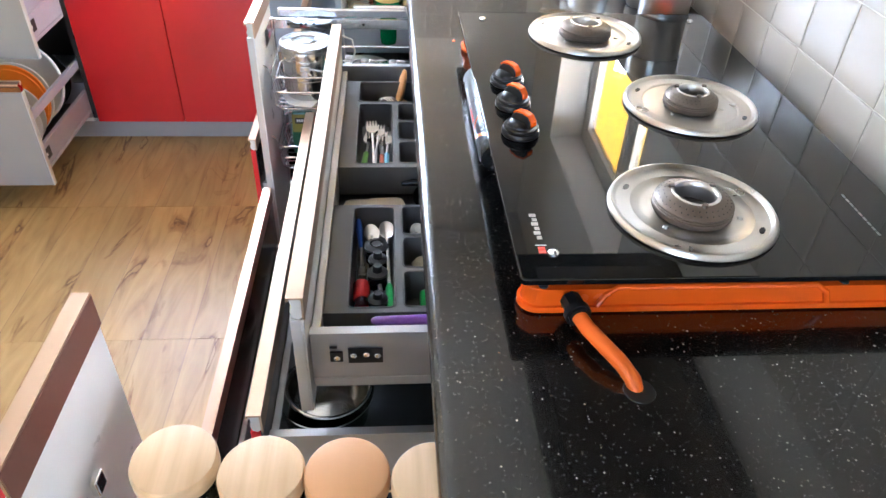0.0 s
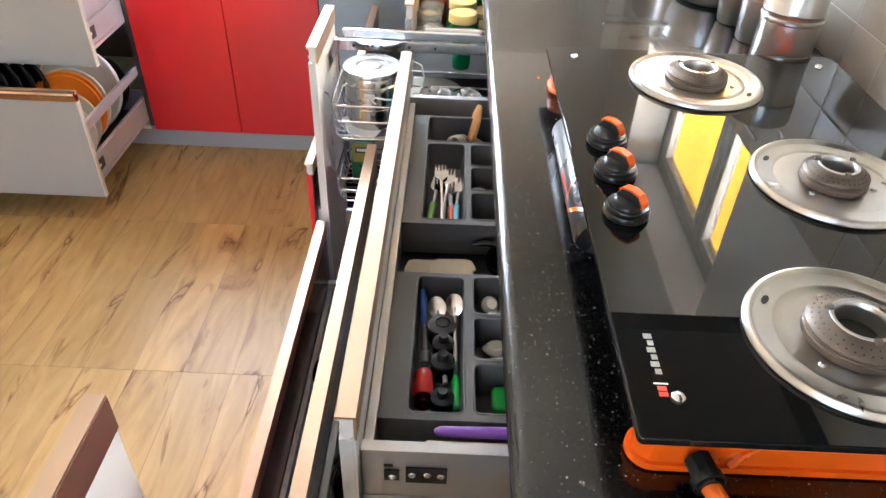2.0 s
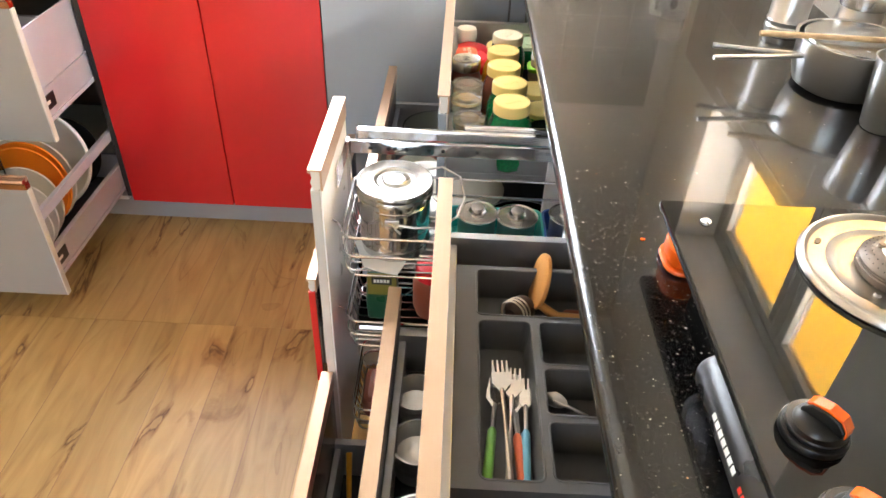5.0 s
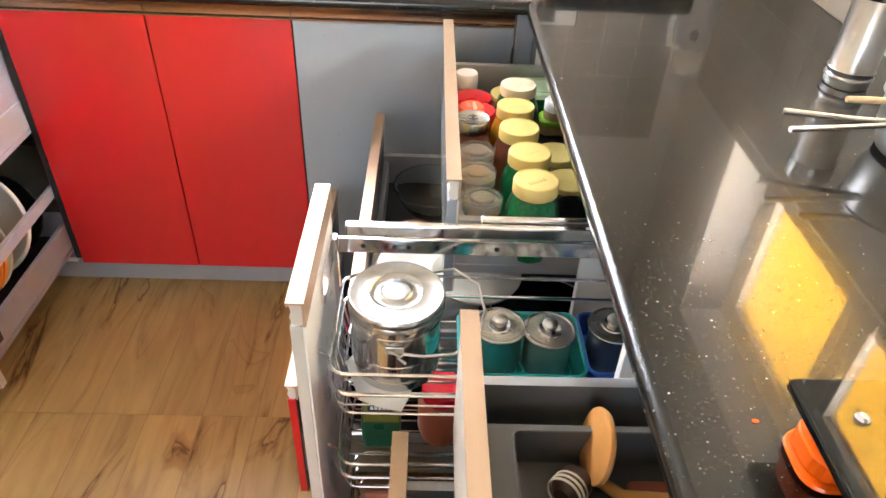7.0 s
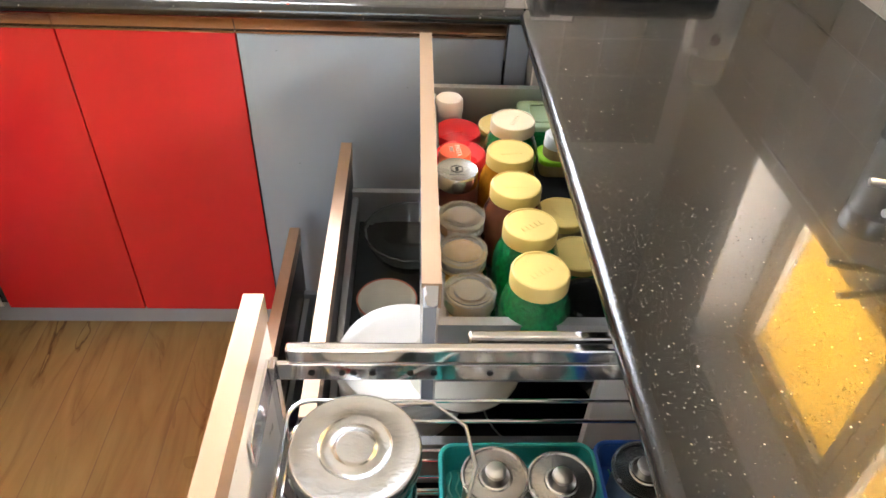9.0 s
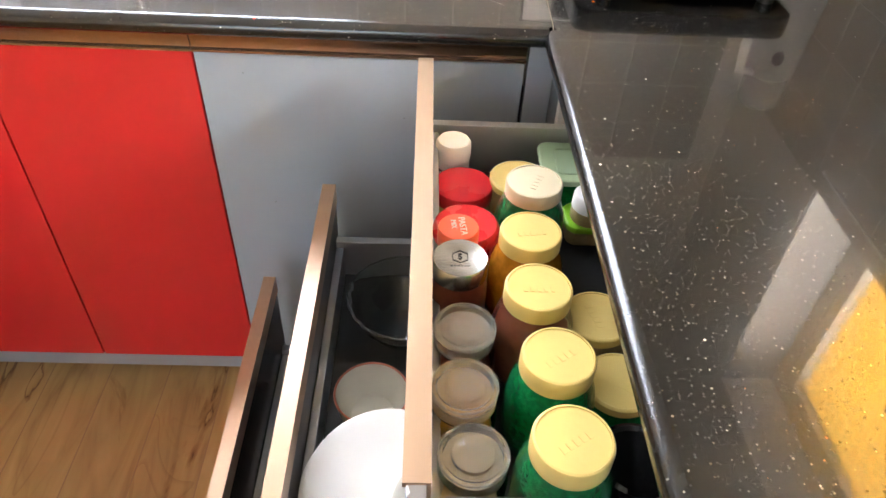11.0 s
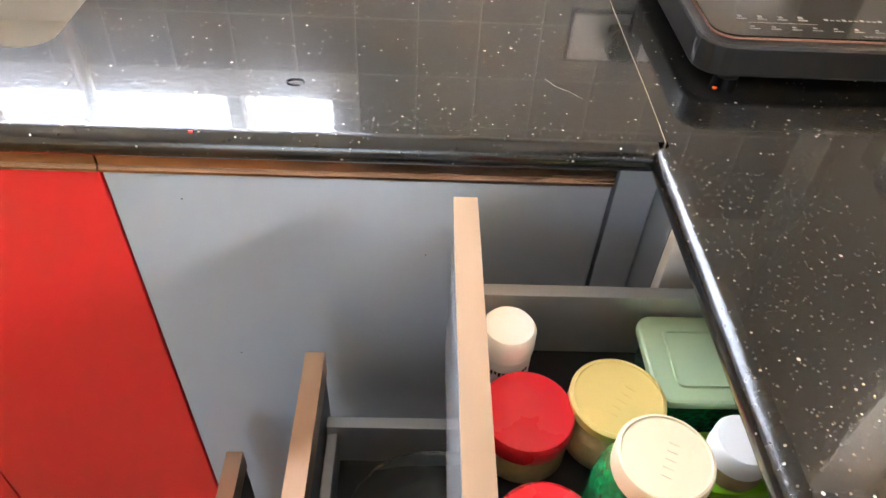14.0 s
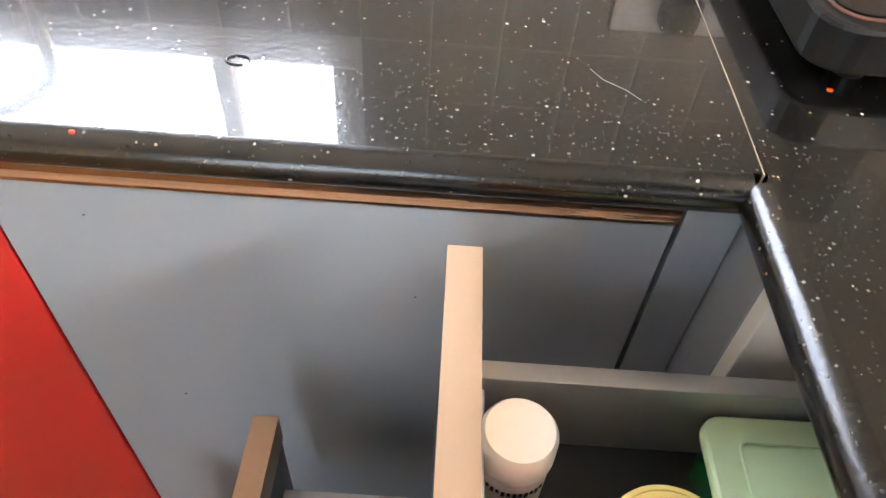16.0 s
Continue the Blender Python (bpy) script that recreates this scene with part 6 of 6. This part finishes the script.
_j = thing("jam_jar", (-0.127, 2.836, JB), "glass jar with silver lid and dark red spice", "jar")
part("glass", lathe((-0.127, 2.836, JB), [(0, 0), (0.029, 0), (0.032, 0.005), (0.032, 0.078), (0.028, 0.092), (0, 0.092)], 40), DARKSPICE, _j, "dark red spice behind glass", smooth=True)
part("lid", lathe((-0.127, 2.836, JB), [(0.0292, 0.094), (0.0305, 0.096), (0.0305, 0.113), (0.029, 0.1165), (0.027, 0.1155), (0, 0.1155)], 44), STEELLID, _j, "silver screw lid", smooth=True)
_hex = [(-0.127 + 0.0092 * math.cos(radians(60 * k + 30)), 2.838 + 0.0092 * math.sin(radians(60 * k + 30)), JB + 0.1159) for k in range(6)]
part("printed_hexagon", tube(_hex, 0.0005, 4, closed=True), BLACKPRINT, _j)
words("S", 0.012, Matrix.Translation((-0.127, 2.838, JB + 0.1158)), BLACKPRINT, _j)
for _k in range(6):
    part("printed_bar", box(-0.1375 + 0.0036 * _k, -0.135 + 0.0036 * _k, 2.8235, 2.8248, JB + 0.1155, JB + 0.1159), BLACKPRINT, _j)
for _k in range(5):
    part("label_letter_bar", box(-0.138 + 0.005 * _k, -0.1345 + 0.005 * _k, 2.8035, 2.8042, JB + 0.05, JB + 0.055), PRINT, _j)

for _x, _y, _top, _fill, _c in ((-0.123, 2.757, 0.777, 0.56, ROSEPET), (-0.126, 2.681, 0.781, 0.6, YSPICE), (-0.12, 2.616, 0.772, 0.34, PALEGRAIN)):
    _h = _top - JB
    _j = thing("clip_jar", (_x, _y, JB), "clear glass spice jar with a clear stepped lid", "jar", "clear lidded spice jars")
    part("glass", lathe((_x, _y, JB), [(0, 0), (0.03, 0), (0.033, 0.005), (0.033, _h * 0.62), (0.029, _h * 0.72), (0.0275, _h * 0.72), (0.031, _h * 0.6), (0.031, 0.006), (0, 0.005)], 40), GLASS, _j, smooth=True)
    part("contents", lathe((_x, _y, JB), [(0, 0.006), (0.0302, 0.007), (0.0302, _h * (_fill - 0.03)), (0.024, _h * (_fill - 0.005)), (0, _h * _fill)], 32), _c, _j, "spice", smooth=True)
    part("lid", lathe((_x, _y, JB), [(0.0285, _h * 0.74), (0.031, _h * 0.77), (0.0312, _h * 0.94), (0.030, _h * 0.975), (0.027, _h * 0.985), (0.0265, _h * 0.95), (0.019, _h * 0.94), (0.0185, _h * 0.98), (0.016, _h), (0, _h), (0, _h * 0.96), (0.015, _h * 0.95), (0.0265, _h * 0.88), (0.0285, _h * 0.76)], 44), CLEARLID, _j, "clear moulded lid", smooth=True)
    part("lid_ring", tube([(_x + 0.0308 * math.cos(a), _y + 0.0308 * math.sin(a), JB + _h * 0.965) for a in [2 * math.pi * k / 40 for k in range(40)]], 0.0011, 6, closed=True), CLEARLID, _j, smooth=True)

_j = thing("white_bottle", (-0.126, 3.119, JB), "white plastic bottle with printed label and smooth cap", "bottle")
part("bottle", lathe((-0.126, 3.119, JB), [(0, 0), (0.023, 0), (0.024, 0.003), (0.024, 0.045), (0.022, 0.05), (0, 0.05)], 40), WHITEPL, _j, smooth=True)
part("cap", lathe((-0.126, 3.119, JB), [(0.0225, 0.05), (0.0248, 0.052), (0.0252, 0.055), (0.0248, 0.074), (0.022, 0.0785), (0.016, 0.0795), (0, 0.0795)], 40), WHITEPL, _j, "smooth white cap", smooth=True)
for _k in range(14):
    _a = radians(200 + 9 * _k)
    _bm = box(-0.0011, 0.0011, -0.0004, 0.0004, JB + 0.034 + 0.002 * (_k % 2), JB + 0.039)
    bmesh.ops.transform(_bm, matrix=Matrix.Translation((-0.126 + 0.0243 * math.cos(_a), 3.119 + 0.0243 * math.sin(_a), 0)) @ Matrix.Rotation(_a + radians(90), 4, "Z"), verts=_bm.verts)
    part("label_print", _bm, BLACKPRINT, _j)

_j = thing("food_box", (0.05, 3.09, JB), "pale green lidded plastic food box", "food box")
part("tub", prism(rounded(0.004, 0.108, 3.06, 3.145, 0.012), "z", JB, 0.727), GREENPET, _j, bevel=0.003)
part("lid", prism(rounded(-0.004, 0.114, 3.053, 3.150, 0.016), "z", 0.728, 0.738), GREENLID, _j, "pale green lid", bevel=0.003)
part("lid_ridge", tube([(u, v, 0.739) for u, v in rounded(0.018, 0.10, 3.07, 3.13, 0.006)], 0.0014, 6, closed=True), GREENLID, _j, smooth=True)
_j = thing("lime_box", (0.06, 3.0, JB), "bright lime green lidded box", "food box")
part("tub", prism(rounded(0.026, 0.11, 2.99, 3.04, 0.014), "z", JB, 0.70), BEIGESPICE, _j, bevel=0.003)
part("lid", prism(rounded(0.022, 0.114, 2.986, 3.044, 0.018), "z", 0.7005, 0.711), LIME, _j, "lime green lid", bevel=0.003)
_j = thing("small_spice_bottle", (0.054, 3.012, 0.7112), "small spice bottle with a white cap", "bottle")
part("bottle", lathe((0.054, 3.012, 0.7112), [(0, 0), (0.024, 0), (0.025, 0.004), (0.0245, 0.018), (0, 0.018)], 32), BEIGESPICE, _j, smooth=True)
part("cap", lathe((0.054, 3.012, 0.7112), [(0.024, 0.018), (0.0252, 0.019), (0.0245, 0.036), (0.022, 0.039), (0, 0.039)], 36), WHITEPL, _j, smooth=True)
_j = thing("dark_jar", (0.03, 2.628, JB), "dark jar with a glossy black lid", "jar")
part("jar_body", lathe((0.03, 2.628, JB), [(0, 0), (0.036, 0), (0.038, 0.004), (0.038, 0.05), (0, 0.05)], 36), BLACKGL, _j, smooth=True)
part("lid", lathe((0.03, 2.628, JB), [(0.037, 0.05), (0.038, 0.052), (0.038, 0.068), (0.034, 0.07), (0.031, 0.066), (0, 0.066)], 36), BLACKGL, _j, smooth=True)

# ---- crockery drawer in the corner ----
_b = thing("glass_bowl", (-0.19, 3.04, 0.45), "large clear fluted glass bowl", "bowl")
_bm = bmesh.new()
_seg, _rings = 132, []
for _r, _z in ((0.0, 0.004), (0.04, 0.004), (0.062, 0.016), (0.077, 0.04), (0.087, 0.068), (0.0895, 0.07), (0.086, 0.07), (0.075, 0.043), (0.06, 0.02), (0.04, 0.008), (0.0, 0.008)):
    if _r == 0:
        _rings.append([_bm.verts.new((-0.19, 3.04, 0.45 + _z))])
        continue
    _rings.append([_bm.verts.new((-0.19 + (_r + (0.0009 * math.cos(22 * 2 * math.pi * k / _seg) if _z > 0.03 else 0)) * math.cos(2 * math.pi * k / _seg),
                                  3.04 + (_r + (0.0009 * math.cos(22 * 2 * math.pi * k / _seg) if _z > 0.03 else 0)) * math.sin(2 * math.pi * k / _seg), 0.45 + _z)) for k in range(_seg)])
for _p, _q in zip(_rings, _rings[1:]):
    for _k in range(_seg):
        _n = (_k + 1) % _seg
        _bm.faces.new([v for v in ((_p[0], _q[_k], _q[_n]) if len(_p) == 1 else (_p[_k], _p[_n], _q[0]) if len(_q) == 1 else (_p[_k], _p[_n], _q[_n], _q[_k]))])
part("bowl", _bm, SMOKEGLASS, _b, "clear fluted glass", smooth=True)
part("rim", tube([(-0.19 + (0.0878 + 0.0009 * math.cos(22 * a)) * math.cos(a), 3.04 + (0.0878 + 0.0009 * math.cos(22 * a)) * math.sin(a), 0.521) for a in [2 * math.pi * k / 132 for k in range(132)]], 0.0016, 6, closed=True), GLASS, _b, smooth=True)
_b = thing("ceramic_bowl", (-0.23, 2.866, 0.45), "off-white ceramic bowl with a red rim", "bowl")
part("bowl", lathe((-0.23, 2.866, 0.45), [(0, 0), (0.03, 0), (0.034, 0.004), (0.047, 0.032), (0.0515, 0.06), (0.049, 0.06), (0.044, 0.034), (0.03, 0.012), (0, 0.008)], 48), OFFCER, _b, smooth=True)
part("rim", tube([(-0.23 + 0.0505 * math.cos(a), 2.866 + 0.0505 * math.sin(a), 0.51) for a in [2 * math.pi * k / 48 for k in range(48)]], 0.0016, 8, closed=True), CLAY, _b, "dull red painted rim", smooth=True)
for _k in range(8):
    _r = 0.101 - 0.003 * (_k % 2)
    _x, _y, _z = -0.203 + 0.004 * (_k % 3), 2.711 + 0.002 * (_k % 2), 0.45 + 0.0122 * _k
    single("plate", lathe((_x, _y, _z), [(0, 0), (_r * 0.55, 0), (_r * 0.6, 0.002), (_r * 0.98, 0.0135), (_r, 0.0145), (_r * 0.97, 0.0155), (_r * 0.6, 0.005), (0, 0.004)], 56, lean=pose(0, 0, 0, 2 * (_k % 2), -2)),
           CERAMIC, (_x, _y, _z), "white glazed dinner plate in a stack", "plate", "plates in the drawer", smooth=True)
_b = thing("pale_bowl", (-0.115, 2.66, 0.551), "shallow cream bowl on the plates", "bowl")
part("bowl", lathe((-0.115, 2.66, 0.551), [(0, 0), (0.04, 0), (0.075, 0.02), (0.08, 0.03), (0.077, 0.03), (0.04, 0.006), (0, 0.005)], 48), OFFCER, _b, smooth=True)
_p = thing("black_tawa", (0.02, 2.66, 0.45), "flat black pan with thin steel rim", "pan")
part("pan", lathe((0.02, 2.68, 0.45), [(0, 0), (0.08, 0), (0.1, 0.025), (0.098, 0.026), (0.078, 0.006), (0, 0.005)], 48), BLACKGL, _p, smooth=True)
part("rim", tube([(0.02 + 0.0995 * math.cos(a), 2.68 + 0.0995 * math.sin(a), 0.4755) for a in [2 * math.pi * k / 48 for k in range(48)]], 0.0014, 6, closed=True), STEEL, _p, smooth=True)
_p = thing("steel_rack", (-0.30, 2.8, 0.14), "dark pan standing in the bottom drawer", "pan")
part("pan", lathe((-0.31, 2.82, 0.14), [(0, 0), (0.09, 0), (0.1, 0.06), (0.097, 0.06), (0.088, 0.006), (0, 0.005)], 44), BLACKGL, _p, smooth=True)
part("rim", tube([(-0.31 + 0.099 * math.cos(a), 2.82 + 0.099 * math.sin(a), 0.2) for a in [2 * math.pi * k / 44 for k in range(44)]], 0.0016, 6, closed=True), STEEL, _p, smooth=True)


# ---- plates standing in the grey drawers ----
def standing_plate(x, y, z, r, material, label, scallop=0.0, lean_back=14, turn=0.0, rim=None):
    p = thing("standing_plate", (x, y, z - r), label, "plate", "plates standing in the drawer")
    m = Matrix.Translation((x, y, z)) @ pose(0, 0, 0, 90 - lean_back, 0, turn)
    bm = lathe((0, 0, 0), [(0, -0.003), (r * 0.6, -0.003), (r * 0.97, 0.009), (r, 0.011), (r * 0.97, 0.013), (r * 0.62, 0.001), (0, 0.001)], 72)
    if scallop:
        for v in bm.verts:
            d = math.hypot(v.co.x, v.co.y)
            if d > r * 0.9:
                f = 1 + scallop * abs(math.sin(18 * math.atan2(v.co.y, v.co.x)))
                v.co.x, v.co.y = v.co.x * f, v.co.y * f
    bmesh.ops.transform(bm, matrix=m, verts=bm.verts)
    part("plate_disc", bm, material, p, smooth=True)
    if rim:
        ring = [m @ Vector((r * 0.985 * math.cos(a), r * 0.985 * math.sin(a), 0.013)) for a in [2 * math.pi * k / 72 for k in range(72)]]
        part("plate_rim", tube(ring, 0.006, 8, closed=True), rim, p, "white beaded rim", smooth=True)
    return p


standing_plate(-1.352, 3.165, 0.288, 0.145, OFFCER, "large beige platter with white beaded rim standing on edge", 0.0, 16, 0, CERAMIC)
standing_plate(-1.34, 3.075, 0.27, 0.128, CERAMIC, "white plate standing on edge", 0, 16)
standing_plate(-1.336, 3.045, 0.275, 0.126, ORPLATE, "orange melamine plate standing on edge", 0, 16)
standing_plate(-1.334, 3.028, 0.272, 0.122, ORPLATE, "orange melamine plate standing on edge", 0, 16)
standing_plate(-1.318, 2.985, 0.252, 0.108, OFFCER, "cream plate standing on edge", 0, 16)
standing_plate(-1.308, 2.945, 0.238, 0.098, CERAMIC, "white plate with maroon print standing on edge", 0, 16)
PRINTED = standing_plate(-1.298, 2.91, 0.228, 0.088, CERAMIC, "white plate with maroon print standing on edge", 0, 16)
standing_plate(-1.32, 3.235, 0.27, 0.11, BLACKGL, "black plate standing behind the platter", 0, 16)
for _k in range(4):
    standing_plate(-1.43 - 0.045 * _k, 3.05, 0.30, 0.125, BLACKGL, "black glossy plate standing on edge", 0, 10, -38)
for _x, _z in ((-1.243, 0.205), (-1.253, 0.19), (-1.24, 0.235), (-1.262, 0.28)):
    part("printed_motif", lathe((_x, 2.893, _z), [(0, 0.001), (0.008, 0.001), (0.009, 0)], 10, lean=pose(0, 0, 0, 76)), MAROON, PRINTED, "maroon printed motif")
single("bowl_stack", lathe((-1.32, 3.12, 0.52), [(0, 0), (0.05, 0), (0.09, 0.06), (0.1, 0.11), (0.097, 0.11), (0.05, 0.01), (0, 0.008)], 40), OFFCER, (-1.32, 3.12, 0.512), "cream bowl in the upper grey drawer", "bowl", smooth=True)

# ---- floor tiles and wall tiles ----
_bm = box(-0.3248, 0.3248, -0.3243, 0.3243, -0.004, 0.0)
TILE = mesh_of("floor_tile", _bm, FLOOR)
for _i in range(6):
    for _j in range(9):
        _x, _y = -0.86 + 0.325 + 0.65 * (_i - 3), 2.15 + 0.325 + 0.65 * (_j - 6)
        if X0 - 0.3 < _x < 0.4 and Y0 - 0.3 < _y < Y1:
            _o = new("tile", TILE)
            _o.parent = FLOORBED
            _o.location = (_x, _y, 0.12)

PITCH = 0.1165


def wall_tile_mesh(w, h):
    """A glossy tile with a raised pillow centre and sloped border; it faces -x."""
    bm = bmesh.new()
    rows = []
    for ins, d in ((0.0, 0.0), (0.0004, 0.0006), (0.004, 0.0012), (0.009, 0.0014)):
        rows.append([bm.verts.new((-d, sy * (w / 2 - ins), sz * (h / 2 - ins))) for sy, sz in ((-1, -1), (1, -1), (1, 1), (-1, 1))])
    for a, b in zip(rows, rows[1:]):
        for k in range(4):
            bm.faces.new((a[k], a[(k + 1) % 4], b[(k + 1) % 4], b[k]))
    bm.faces.new(rows[-1])
    return mesh_of("wall_tile", bm, WALLTILE)


FULL, CUT = wall_tile_mesh(PITCH - 0.0016, PITCH - 0.0016), wall_tile_mesh(PITCH - 0.0016, 0.087)
for _j in range(27):
    _y = 1.978 + PITCH * (_j - 10.5)
    for _i in range(-1, 3):
        if _y > Y1 - 0.06 or _y < 0.4 or (_i > 2):
            continue
        _o = new("tile", CUT if _i < 0 else FULL)
        _o.parent = EAST
        _o.location = (X1 - 0.001 - X1, _y, 0.9150 if _i < 0 else 0.9595 + PITCH * (_i + 0.5))

# tiles on the north wall beside and below the window, facing the room
NTILE = bpy.data.meshes.new("wall_tile")
_bm = bmesh.new()
_bm.from_mesh(FULL)
bmesh.ops.transform(_bm, matrix=Matrix.Rotation(radians(90), 4, "Z"), verts=_bm.verts)
_bm.to_mesh(NTILE)
_bm.free()
NTILE.materials.append(WALLTILE_GREY)
for _j in range(15):
    _x = 0.5385 - PITCH * _j
    for _i in range(6):
        _z = TOP + 0.0595 + PITCH * _i
        if _x > -0.29 or _z < 1.2:
            _o = new("tile", NTILE)
            _o.parent = NORTH
            _o.location = (_x, -0.001, _z)
